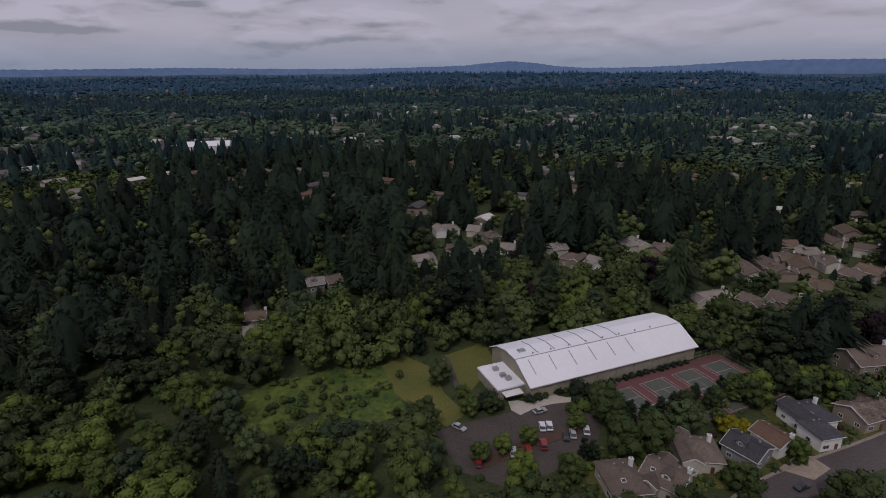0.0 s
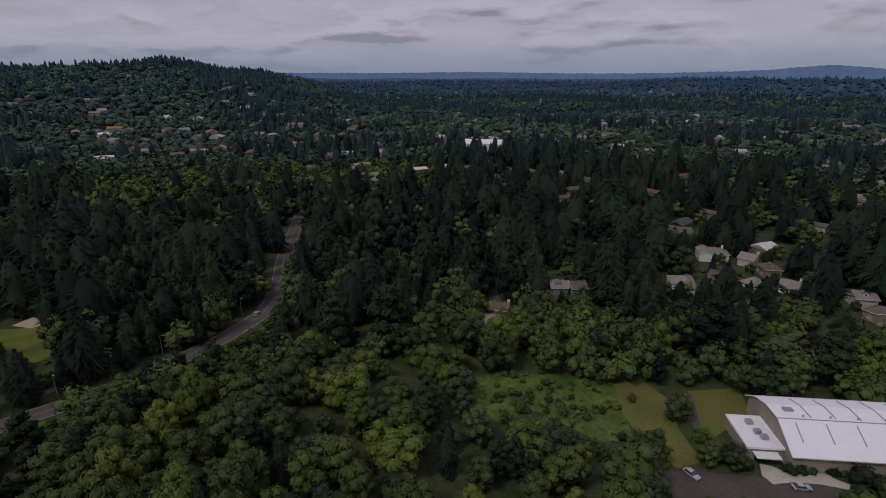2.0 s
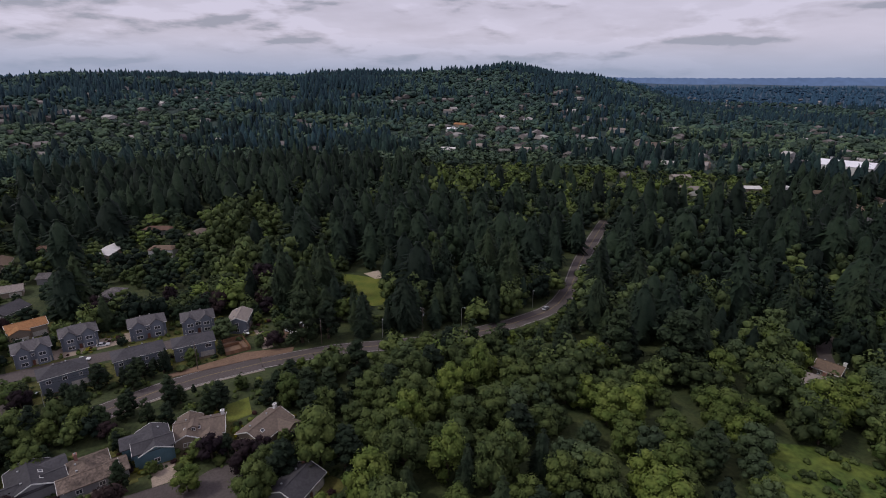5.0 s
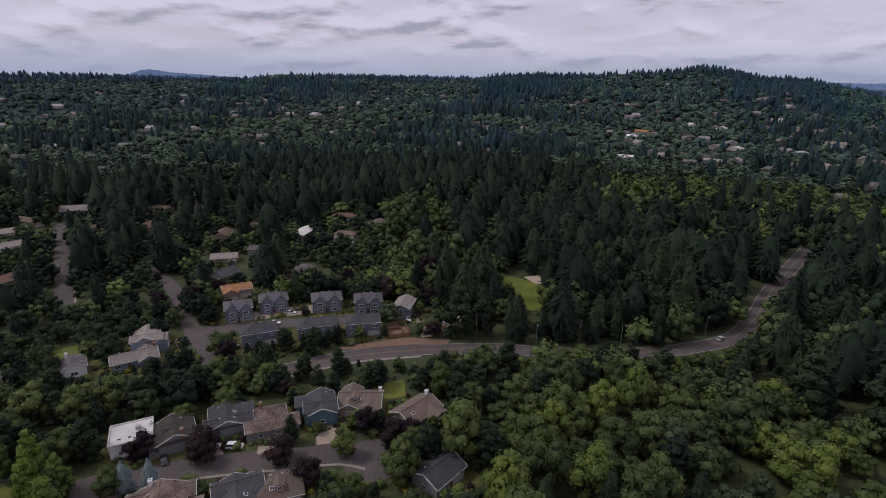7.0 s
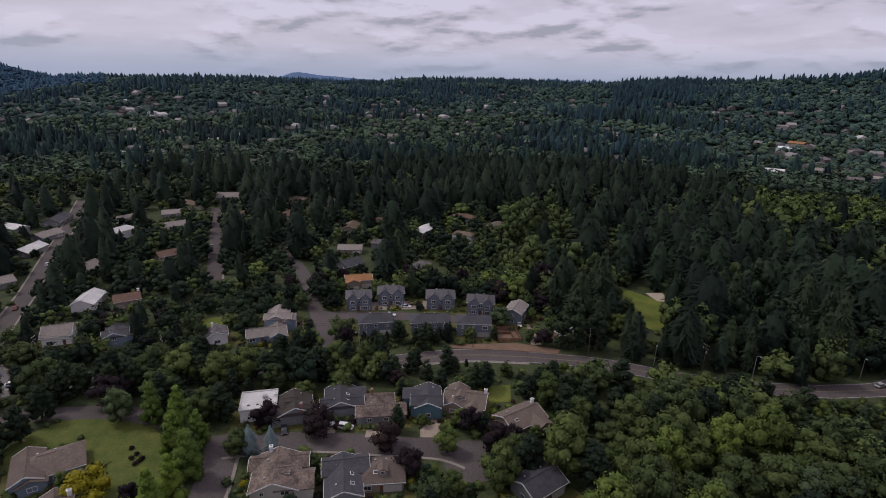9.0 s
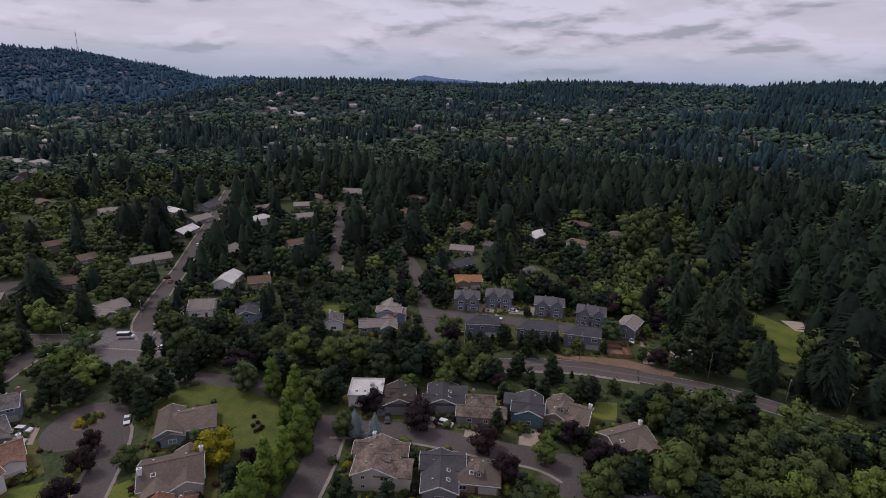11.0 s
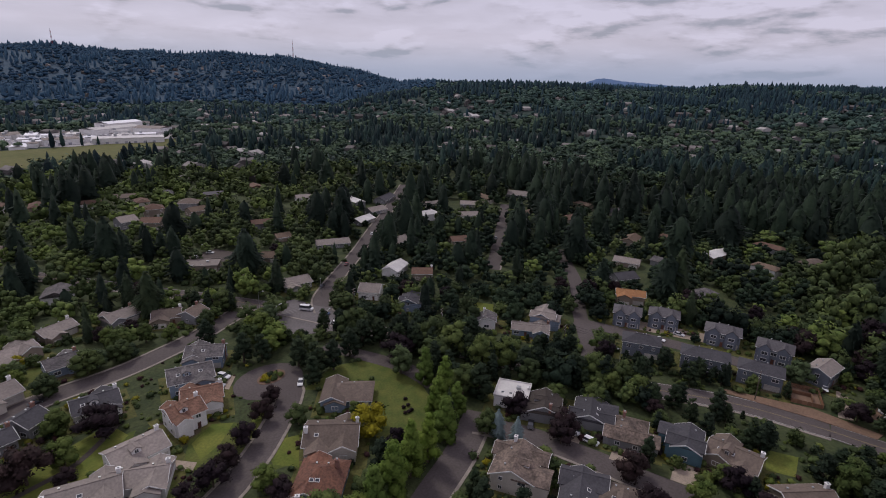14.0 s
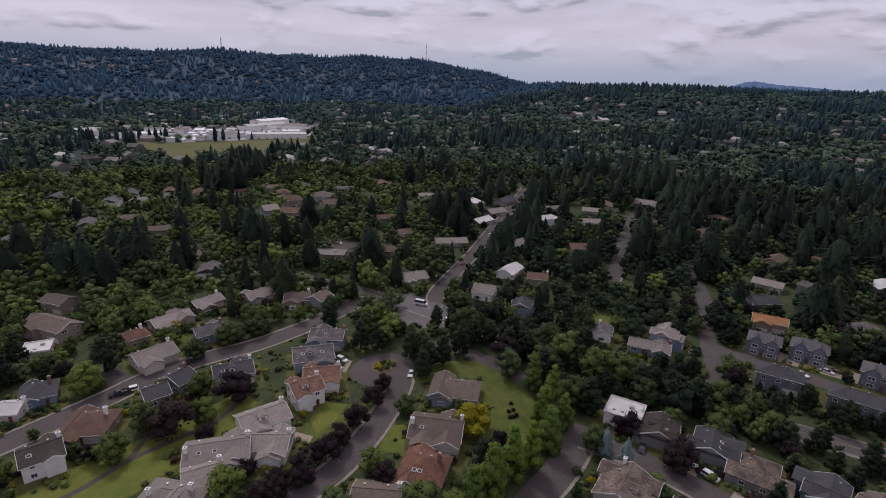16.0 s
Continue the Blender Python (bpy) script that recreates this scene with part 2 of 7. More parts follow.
FAR_NEEDLE = foliage("distant_hazed_needle", (0.010, 0.022, 0.022), (0.020, 0.036, 0.034), tint=True)
HILL_LEAF = foliage("hazed_hill_wood", (0.030, 0.066, 0.108), (0.042, 0.084, 0.128), tint=True)
# horizon haze painted as a blue base and a faint glow
BACKDROP = material("haze_blue_hills", (0.075, 0.115, 0.20), (0.06, 0.095, 0.175), 0.002, 0.02)
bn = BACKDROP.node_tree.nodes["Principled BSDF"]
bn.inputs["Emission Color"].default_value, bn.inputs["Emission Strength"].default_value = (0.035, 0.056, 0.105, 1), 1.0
CAR_PAINT = {k: material("car_paint_" + k, c, tuple(v * 0.9 for v in c), 0.5, 4, rough=0.3, spec=0.6) for k, c in dict(
    white=(0.75, 0.75, 0.76), silver=(0.42, 0.43, 0.45), black=(0.025, 0.025, 0.03), red=(0.28, 0.03, 0.03), blue=(0.05, 0.08, 0.16), grey=(0.16, 0.165, 0.175)).items()}


# ---- mesh helpers ----
def part(name, bm, mat, parent=None, label=""):
    me = bpy.data.meshes.new(name)
    bm.to_mesh(me)
    bm.free()
    me.materials.append(mat)
    ob = new(name, me)
    ob.parent = parent
    if label:
        ob["label"] = label
    return ob


def share(name, me, parent, m):
    ob = new(name, me)
    ob.parent, ob.matrix_basis = parent, m
    return ob


def empty(name, m, label, category, group=""):
    ob = new(name)
    ob.matrix_basis = m
    ob.empty_display_size = 1
    return tagged(ob, label, category, group)


def box(bm, x0, x1, y0, y1, z0, z1, m=None):
    made = bmesh.ops.create_cube(bm, size=1)["verts"]
    for v in made:
        v.co = ((x0 + x1) / 2 + v.co.x * (x1 - x0), (y0 + y1) / 2 + v.co.y * (y1 - y0), (z0 + z1) / 2 + v.co.z * (z1 - z0))
        if m:
            v.co = m @ v.co
    return made


def boxes(*spans):
    bm = bmesh.new()
    for s in spans:
        box(bm, *s)
    return bm


def prism(outline, z0, z1):
    """A slab with that outline."""
    bm = bmesh.new()
    low = [bm.verts.new((x, y, z0)) for x, y in outline]
    top = [bm.verts.new((x, y, z1)) for x, y in outline]
    n = len(outline)
    bm.faces.new(top)
    bm.faces.new(low[::-1])
    for i in range(n):
        bm.faces.new((low[i], low[(i + 1) % n], top[(i + 1) % n], top[i]))
    bmesh.ops.recalc_face_normals(bm, faces=bm.faces[:])
    return bm


def cylinder(bm, r0, r1, z0, z1, sides=8, m=None):
    made = bmesh.ops.create_cone(bm, cap_ends=True, segments=sides, radius1=r0, radius2=r1, depth=z1 - z0)["verts"]
    for v in made:
        v.co.z += (z0 + z1) / 2
        if m:
            v.co = m @ v.co
    return made


def flat_mesh(name, verts, tris, mat, tint=None, normals=None):
    """A mesh of triangles from arrays. normals: the way each corner faces, for foliage that shades as a round mass."""
    me = bpy.data.meshes.new(name)
    me.vertices.add(len(verts))
    me.vertices.foreach_set("co", np.ascontiguousarray(verts, dtype=np.float32).ravel())
    me.loops.add(len(tris) * 3)
    me.loops.foreach_set("vertex_index", np.ascontiguousarray(tris, dtype=np.int32).ravel())
    me.polygons.add(len(tris))
    me.polygons.foreach_set("loop_start", np.arange(0, len(tris) * 3, 3, dtype=np.int32))
    me.materials.append(mat)
    me.polygons.foreach_set("use_smooth", np.full(len(tris), normals is not None, dtype=bool))
    if normals is not None:
        me.attributes.new("custom_normal", "FLOAT_VECTOR", "POINT").data.foreach_set("vector", np.ascontiguousarray(normals, dtype=np.float32).ravel())
    if tint is not None:
        me.attributes.new("tint", "FLOAT", "POINT").data.foreach_set("value", np.ascontiguousarray(tint, dtype=np.float32))
    me.update(calc_edges=True)
    return me


# ---- the lie of the land ----
def smooth(a, b, v):
    s = np.clip((v - a) / (b - a), 0, 1)
    return s * s * (3 - 2 * s)


def band(az, a, b, soft):
    return smooth(a - soft, a + soft, az) * (1 - smooth(b - soft, b + soft, az))


def height(x, y):
    """Ground height: a flat valley floor, wooded rises to the north-west and west, a long hill to the south-west."""
    x, y = np.asarray(x, float), np.asarray(y, float)
    r, az = np.hypot(x, y), np.degrees(np.arctan2(-x, y))
    z = 70 * smooth(1400, 4800, r)
    z = np.maximum(z, band(az, 38.5, 77.8, 7) * smooth(800, 1850, r) * 96)
    z = np.maximum(z, band(az, 65.5, 99.8, 8) * smooth(850, 1850, r) * 88)
    z = np.maximum(z, band(az, 84, 128, 6) * smooth(850, 1850, r) * 73)
    z = z + 42 * np.exp(-((az - 51.6) / 3.4) ** 2 - ((r - 1950) / 330) ** 2)
    z = z + 16 * np.exp(-((az - 57.6) / 4) ** 2 - ((r - 1850) / 380) ** 2)
    z = z + 12 * np.exp(-((az - 112) / 5) ** 2 - ((r - 1800) / 330) ** 2)
    z = np.maximum(z, band(az, 126.6, 230, 11) * smooth(1500, 3100, r) * (182 - 8 * smooth(157, 168, az)))
    z = z + band(az, 120, 215, 4) * 14 * np.exp(-((az - 154.5) / 2.6) ** 2) * smooth(2500, 3200, r)
    z = z + band(az, -32, 6.4, 4) * smooth(1900, 3000, r) * (1 - smooth(3200, 4000, r)) * 30
    swell = np.sin(x * 0.0061 + 1.3) * np.cos(y * 0.0052) + 0.6 * np.sin(x * 0.013 - y * 0.011)
    works = band(az, 138, 178, 5) * (1 - smooth(1150, 1400, r))
    return z + 5 * smooth(500, 1100, r) * (1 - works) * swell


rs = np.concatenate([np.linspace(0, 600, 13)[1:], np.geomspace(660, 4900, 44)])
azs = np.radians(np.arange(0, 360, 1.5))
gx, gy = np.outer(rs, -np.sin(azs)), np.outer(rs, np.cos(azs))
gv = np.stack([gx, gy, height(gx, gy)], -1).reshape(-1, 3)
gv = np.vstack([gv, [[0, 0, 0]]])
n_az, n_r = len(azs), len(rs)
i, j = np.meshgrid(np.arange(n_r - 1), np.arange(n_az), indexing="ij")
a, b = i * n_az + j, i * n_az + (j + 1) % n_az
c, d = a + n_az, b + n_az
tris = np.concatenate([np.stack([a, b, d], -1).reshape(-1, 3), np.stack([a, d, c], -1).reshape(-1, 3)])
k = np.arange(n_az)
tris = np.concatenate([tris, np.stack([np.full(n_az, len(gv) - 1), (k + 1) % n_az, k], -1)])
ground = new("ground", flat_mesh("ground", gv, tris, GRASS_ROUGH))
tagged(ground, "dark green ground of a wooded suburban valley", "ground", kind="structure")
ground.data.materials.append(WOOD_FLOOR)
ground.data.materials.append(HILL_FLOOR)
# outer rings take the floors with haze in their colour
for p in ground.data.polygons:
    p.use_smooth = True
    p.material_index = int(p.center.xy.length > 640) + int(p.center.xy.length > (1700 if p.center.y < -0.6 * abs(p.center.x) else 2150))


def ridge(name, a0, a1, r, profile, label):
    """A far range of hills, as a thick wall of land with an uneven skyline. profile: the skyline's height at an azimuth."""
    steps = np.arange(a0, a1 + 0.01, 0.25)
    bm = bmesh.new()
    rows = []
    for depth, share_of in ((0, 0.0), (60, 0.55), (140, 1.0), (260, 0.6)):
        row = []
        for q in steps:
            top = profile(q) + 2.0 * math.sin(q * 9.0) + 1.4 * math.sin(q * 23.0 + 1)
            rr = r - 140 + depth
            row.append(bm.verts.new((-rr * math.sin(radians(q)), rr * math.cos(radians(q)), max(-20, top * share_of))))
        rows.append(row)
    for low, up in zip(rows, rows[1:]):
        for u in range(len(steps) - 1):
            bm.faces.new((low[u], low[u + 1], up[u + 1], up[u]))
    bmesh.ops.recalc_face_normals(bm, faces=bm.faces[:])
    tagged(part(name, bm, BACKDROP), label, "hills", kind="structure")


def hump(q, centre, width):
    return math.exp(-(((q - centre) / width) ** 2))


ridge("backdrop", -62, 58, 4700, lambda q: 112 + 50 * hump(q, -9.4, 4.2) + 14 * hump(q, -2.7, 6) + 46 * hump(q, -33, 8) + 55 * hump(q, -47, 9) + 10 * hump(q, 22.5, 6), "haze-blue hills on the horizon")
ridge("backdrop", 93, 118, 4700, lambda q: 62 + 66 * hump(q, 104.6, 1.7) + 54 * hump(q, 101.5, 2.6) + 30 * hump(q, 97.8, 2.0) + 25 * hump(q, 107.6, 1.2), "haze-blue ridge beyond the wooded plateau")


# ---- where trees may stand: a plan of the greatest tree height, in cells of 2.5 m ----
CELL, HALF = 2.5, 780
limit = np.full((int(2 * HALF / CELL),) * 2, 99.0)
cell_x, cell_y = np.meshgrid(np.arange(len(limit)) * CELL - HALF + CELL / 2, np.arange(len(limit)) * CELL - HALF + CELL / 2, indexing="ij")


def clear_disc(x, y, r, tall=0.0):
    a, b, c2, d2 = [int((v + HALF) / CELL) for v in (x - r, x + r, y - r, y + r)]
    a, c2 = max(a, 0), max(c2, 0)
    near = np.hypot(cell_x[a:b + 1, c2:d2 + 1] - x, cell_y[a:b + 1, c2:d2 + 1] - y) <= r
    part_of = limit[a:b + 1, c2:d2 + 1]
    part_of[near] = np.minimum(part_of[near], tall)


def open_view(x, y, r, base=1.5):
    """Keeps what stands between a place and the camera low, so that the place shows in its view."""
    dist = math.hypot(x + 5, y + 4)
    ux, uy, slope = (x + 5) / dist, (y + 4) / dist, 96 / dist
    reach = min(28 / slope, dist - 80)
    step = 3.0
    for k in range(int(reach / step)):
        g = r + k * step
        clear_disc(x - ux * g, y - uy * g, r, base + 1.05 * max(0, k * step - 1) * slope)


def inside(outline):
    ring = np.zeros(cell_x.shape, bool)
    n = len(outline)
    for u in range(n):
        (x0, y0), (x1, y1) = outline[u], outline[(u + 1) % n]
        if y0 != y1:
            cross = (cell_y > min(y0, y1)) & (cell_y <= max(y0, y1)) & (cell_x < x0 + (cell_y - y0) * (x1 - x0) / (y1 - y0))
            ring ^= cross
    return ring


# ---- roads and grounds ----
def glide(points, step=4.0):
    """A smooth line through the points."""
    p = [Vector(q) for q in points]
    p = [2 * p[0] - p[1], *p, 2 * p[-1] - p[-2]]
    line = []
    for a, b, c, d in zip(p, p[1:], p[2:], p[3:]):
        n = max(1, int((c - b).length / step))
        for k in range(n):
            t = k / n
            line.append(0.5 * ((2 * b) + (c - a) * t + (2 * a - 5 * b + 4 * c - d) * t * t + (3 * b - a - 3 * c + d) * t ** 3))
    line.append(p[-2])
    return line


def strip(line, off, width, z0, z1):
    """A strip that runs beside a line, with a thickness."""
    bm = bmesh.new()
    last = None
    for k, q in enumerate(line):
        way = (line[min(k + 1, len(line) - 1)] - line[max(k - 1, 0)]).normalized()
        side = Vector((way.y, -way.x))
        row = []
        for s, up in ((-0.5, z0), (-0.5, z1), (0.5, z1), (0.5, z0)):
            v = q + side * (off + s * width)
            row.append(bm.verts.new((v.x, v.y, up + float(height(v.x, v.y)))))
        if last:
            for e in range(3):
                bm.faces.new((last[e], last[e + 1], row[e + 1], row[e]))
        last = row
    bmesh.ops.recalc_face_normals(bm, faces=bm.faces[:])
    return bm


def road(label, points, width, lines="", walks=(), seen=True, lift=0.0, base=2.5):
    line = glide(points)
    ob = tagged(part("road", strip(line, 0, width, -0.3, 0.05 + lift), ASPHALT), label, "road", kind="structure")
    for side in walks:
        tagged(part("pavement", strip(line, side * (width / 2 + 0.5), 0.9, -0.3, 0.17 + lift), CONCRETE), "pale concrete pavement with a kerb", "pavement", kind="structure")
    for mark, off, w, mat in (("y", -0.18, 0.14, PAINT_YELLOW), ("y", 0.18, 0.14, PAINT_YELLOW), ("e", width / 2 - 0.5, 0.18, PAINT_WHITE), ("e", 0.5 - width / 2, 0.18, PAINT_WHITE)):
        if mark in lines:
            part("lane_line", strip(line, off, w, 0.052 + lift, 0.058 + lift), mat, ob)
    for q in line:
        clear_disc(q.x, q.y, width / 2 + 1.0)
        if seen:
            open_view(q.x, q.y, width / 2, base)
    return line


def area(name, label, category, outline, mat, z=0.03, tall=0.0, seen=False):
    tagged(part(name, prism(outline, -0.2, z), mat), label, category, kind="structure")
    hit = inside(outline)
    limit[hit] = np.minimum(limit[hit], tall)
    if seen:
        for x, y in zip(cell_x[hit][::7], cell_y[hit][::7]):
            open_view(x, y, 2.5, 2.0)


ARTERIAL = [(-118.3, -326.9), (-138.8, -258.2), (-157.3, -198.6), (-165.7, -152.6), (-168.9, -121.5), (-178.9, -44.0), (-189.6, 3.0), (-189.4, 31.5), (-185.1, 58.6), (-176.1, 83.5), (-170.3, 106.2), (-168.0, 133.2), (-171.6, 159.5), (-187.1, 186.2), (-212.7, 219.3), (-242.3, 261.9), (-271.0, 304.7)]
road("two-way asphalt arterial road curving uphill into woods", ARTERIAL[:8], 10, "ye", (1,), seen=False)
road("asphalt arterial road curving uphill between dark conifers", ARTERIAL[7:12], 9, "ye", (), base=9.5)
road("asphalt arterial road climbing away between conifers", ARTERIAL[11:], 9, "ye", ())
for q in range(4, 62, 4):
    open_view(-190.0, q + 3.5, 4.0, 3.0)
area("road", "wide asphalt junction with pale markings", "road", [(-143.0, -161.5), (-155.3, -171.6), (-169.9, -182.3), (-173.2, -180.6), (-173.5, -166.2), (-176.0, -158.7), (-172.2, -147.0), (-161.7, -139.6), (-154.1, -146.8), (-145.7, -152.7)], ASPHALT_PALE, 0.075, seen=True)
for q in range(7):
    part("crossing_bar", strip([Vector((-156.2 - 1.7 * q, -174.6 + 0.3 * q)), Vector((-155.2 - 1.7 * q, -171.0 + 0.3 * q))], 0, 0.6, 0.077, 0.085), PAINT_FADED, bpy.data.objects["road"])
road("asphalt side street between bungalows", [(-169.8, -158.7), (-181.0, -170.9), (-205.6, -183.3), (-246.9, -201.9), (-296.7, -226.9), (-340.5, -247.9), (-442.8, -300.7)], 7.4, "", (-1, 1), lift=0.012, base=4.5)
road("short asphalt street climbing beside townhouses", [(-181.0, -40.9), (-202.6, -48.1), (-234.6, -61.3), (-261.6, -70.6)], 6.5, "", (), lift=0.012, base=4.0)
road("asphalt street running on under trees", [(-259.5, -69.5), (-279.2, -77.7), (-305.3, -91.1), (-324.2, -99.4)], 7, "", (), seen=False, lift=0.004)
road("straight asphalt street between trees", [(-265.1, -120.3), (-276.6, -124.4), (-336.2, -147.3), (-422.8, -181.9)], 8, "", (1,), base=2.0)
CULDESAC = [(-36.0, -101.4), (-56.1, -103.1), (-71.3, -104.0), (-80.2, -106.6), (-88.5, -109.6), (-97.8, -114.0), (-107.1, -118.9), (-115.7, -124.6), (-118.8, -129.1)]
road("asphalt cul-de-sac with pale kerbs", CULDESAC, 7.6, "", (-1, 1))
area("road", "round asphalt turning head of a cul-de-sac", "road", [(-116.7 + 12.5 * math.cos(q * math.pi / 12), -136.1 + 10.5 * math.sin(q * math.pi / 12)) for q in range(24)], ASPHALT, 0.062, seen=True)
area("ground", "planted island bed inside a turning head", "flower bed", [(-118.8 + 5.5 * math.cos(q * math.pi / 8), -137.1 + 3.8 * math.sin(q * math.pi / 8)) for q in range(16)], EARTH, 0.16)
road("curved asphalt residential street", [(31.9, -179.0), (1.8, -176.7), (-13.1, -178.2), (-27.1, -180.5), (-43.0, -183.7), (-56.1, -187.0), (-72.1, -187.3), (-92.3, -183.7), (-109.5, -183.9), (-124.8, -185.2), (-149.2, -190.5)], 9, "", (-1, 1))
road("asphalt street stub with a kerb", [(-48.0, -186.8), (-46.0, -201.6), (-44.0, -212.4)], 8, "", (), lift=0.012)
road("asphalt residential street beside a lawn", [(-68.3, -57.8), (-88.6, -58.9), (-104.8, -60.5), (-117.1, -61.5), (-131.3, -64.1), (-139.5, -66.1)], 9, "", (1,))
road("asphalt residential close with parked cars", [(-133.4, -64.1), (-136.6, -50.0), (-136.9, -33.8), (-135.7, -17.5), (-134.4, -1.1), (-130.4, 7.0)], 8.5, "", (1,), lift=0.012)
area("road", "round asphalt end of a residential close", "road", [(-129.9 + 9 * math.cos(q * math.pi / 12), 7 + 8.5 * math.sin(q * math.pi / 12)) for q in range(24)], ASPHALT, 0.07, seen=True)
road("short asphalt frontage road under trees", [(-146.3, -137.4), (-148.4, -120.4), (-149.5, -102.3), (-145.5, -86.2)], 7, "", ())
road("asphalt street below hip-roofed houses", [(68.1, 91.3), (80.5, 99.0), (97.8, 105.9), (123.2, 114.5), (149.7, 124.6)], 9, "", (-1,))
road("narrow shared drive between townhouse rows", [(-224.2, -60.3), (-224.5, -41.9), (-224.6, -17.4), (-222.4, 7.2), (-224.4, 15.3)], 8, "", ())
road("gravel drive at the edge of the woods", [(-90.6, 239.5), (-86.8, 225.0), (-79.0, 212.5), (-71.1, 206.2)], 5, "", ())

area("road", "worn asphalt car park with faded bay lines", "car park", [(-3.7, 127.7), (7.5, 132.4), (21.7, 137.0), (34.0, 142.7), (46.2, 144.2), (49.9, 134.9), (43.2, 118.8), (26.8, 109.2), (16.6, 104.5), (4.8, 111.1)], ASPHALT_LOT, 0.05, seen=True)
area("ground", "strip of bark mulch with trees in a car park", "planting bed", [(7.9, 114.0), (11.3, 112.5), (26.2, 120.0), (41.5, 126.5), (40.6, 129.6), (24.3, 123.6), (10.0, 117.5)], MULCH, 0.13)
area("pavement", "pale concrete forecourt of a sports hall", "forecourt", [(21.6, 142.4), (24.7, 142.8), (28.1, 141.7), (34.3, 143.5), (36.7, 147.5), (38.6, 144.6), (42.3, 143.5), (41.8, 141.3), (35.4, 140.4), (29.0, 138.2), (24.3, 135.1), (21.9, 137.7)], FORECOURT, 0.14)
area("ground", "dry yellow-green mown field", "grass field", [(-20.7, 166.0), (-12.5, 173.0), (-2.6, 164.5), (1.0, 149.0), (7.6, 136.5), (1.4, 130.6), (-8.4, 139.0), (-15.2, 149.4)], FIELD, 0.03, seen=True)
area("ground", "dry grass strip beside a sports hall", "grass", [(0.7, 171.6), (18.3, 182.3), (20.8, 166.8), (10.0, 148.7), (4.2, 157.1)], FIELD, 0.03, seen=True)
area("ground", "bright green wet meadow with scattered bushes", "meadow", [(-66.4, 147.7), (-59.2, 156.7), (-40.9, 163.4), (-21.7, 167.0), (-14.2, 149.4), (-10.5, 137.1), (-20.6, 133.3), (-40.5, 139.9), (-50.8, 128.0), (-60.7, 132.3)], MEADOW, 0.02, tall=4.2, seen=True)
area("ground", "bright mown park lawn", "lawn", [(-266.2, 88.4), (-259.9, 96.4), (-246.5, 106.4), (-215.2, 98.0), (-215.3, 88.0), (-237.6, 88.2)], LAWN, 0.03, seen=True)
area("ground", "sand play pit in a park", "sand pit", [(-257.7, 102.4), (-258.6, 111.5), (-246.5, 109.4), (-247.5, 104.4)], SAND, 0.06)
area("ground", "mown lawn round tall poplars", "lawn", [(-118.8, -122.1), (-136.1, -124.3), (-149.4, -114.4), (-145.5, -93.2), (-131.3, -74.1), (-110.9, -70.0), (-104.7, -78.0), (-118.9, -94.1), (-127.0, -110.2)], LAWN_DARK, 0.03, tall=1.0)
area("ground", "bright lawn with a curving footpath", "lawn", [(-0.2, -150.2), (-27.0, -153.8), (-43.0, -154.1), (-74.2, -157.5), (-74.2, -147.6), (-60.1, -139.4), (-48.0, -135.3), (-38.0, -134.2), (-18.0, -128.9), (1.9, -127.0)], LAWN, 0.03, tall=0.5, seen=True)
for outline in ([(-84.5, -133.2), (-94.4, -127.1), (-98.5, -117.3), (-85.3, -112.1), (-78.7, -111.9), (-73.8, -118.6), (-76.8, -125.5)],
                [(-63.2, -125.3), (-69.5, -122.9), (-70.0, -115.0), (-68.9, -111.0), (-62.0, -108.9), (-61.5, -113.3)],
                [(-72.3, -211.9), (-80.6, -211.5), (-77.4, -198.2), (-70.7, -196.2)],
                [(-50.8, -201.3), (-55.4, -201.4), (-57.7, -190.3), (-54.0, -188.2), (-49.2, -194.3)],
                [(-59.4, -147.8), (-71.2, -149.7), (-76.7, -148.0), (-69.7, -140.9), (-62.6, -140.5), (-57.8, -142.2)],
                [(-89.7, -106.8), (-100.6, -110.7), (-90.0, -98.8), (-86.3, -100.7)]):
    area("ground", "mown front lawn between garden beds", "lawn", outline, LAWN_DARK, 0.026)
tagged(part("pavement", strip(glide([(-6.1, -142.4), (-24.0, -143.9), (-36.0, -147.0), (-48.0, -147.2), (-60.1, -147.4), (-76.2, -155.6)]), 0, 1.8, -0.1, 0.06), ASPHALT_LOT), "narrow asphalt footpath across a lawn", "footpath", kind="structure")
tagged(part("pavement", strip(glide([(-36.0, -147.0), (-42.0, -153.0), (-50.1, -159.1), (-52.1, -165.1)]), 0, 1.6, -0.1, 0.064), ASPHALT_LOT), "narrow asphalt footpath across a lawn", "footpath", kind="structure")
tagged(part("pavement", strip(glide([(2.7, 171.5), (4.4, 162.2), (6.1, 150.9), (9.8, 141.5)]), 0, 2.0, -0.1, 0.06), ASPHALT_LOT), "grey footpath beside a dry field", "footpath", kind="structure")
area("road", "small asphalt parking lot among trees", "car park", [(-183, -263), (-179, -276), (-203, -276), (-206, -258), (-192, -250)], ASPHALT_LOT, 0.05, seen=True)
area("ground", "pale sandy yard with parked vehicles", "yard", [(-201, 46), (-206, 44), (-215, 47), (-214, 54), (-207, 55), (-201, 52)], EARTH, 0.05, seen=True)
area("ground", "bare earth and gravel bank beside the road", "bank", [(-197.8, 1.0), (-200.7, 27.5), (-195.4, 45.6), (-191.8, 43.6), (-194.0, 27.4), (-195.3, 1.0)], EARTH, 0.2)


PAVED_LIMIT = limit.copy()


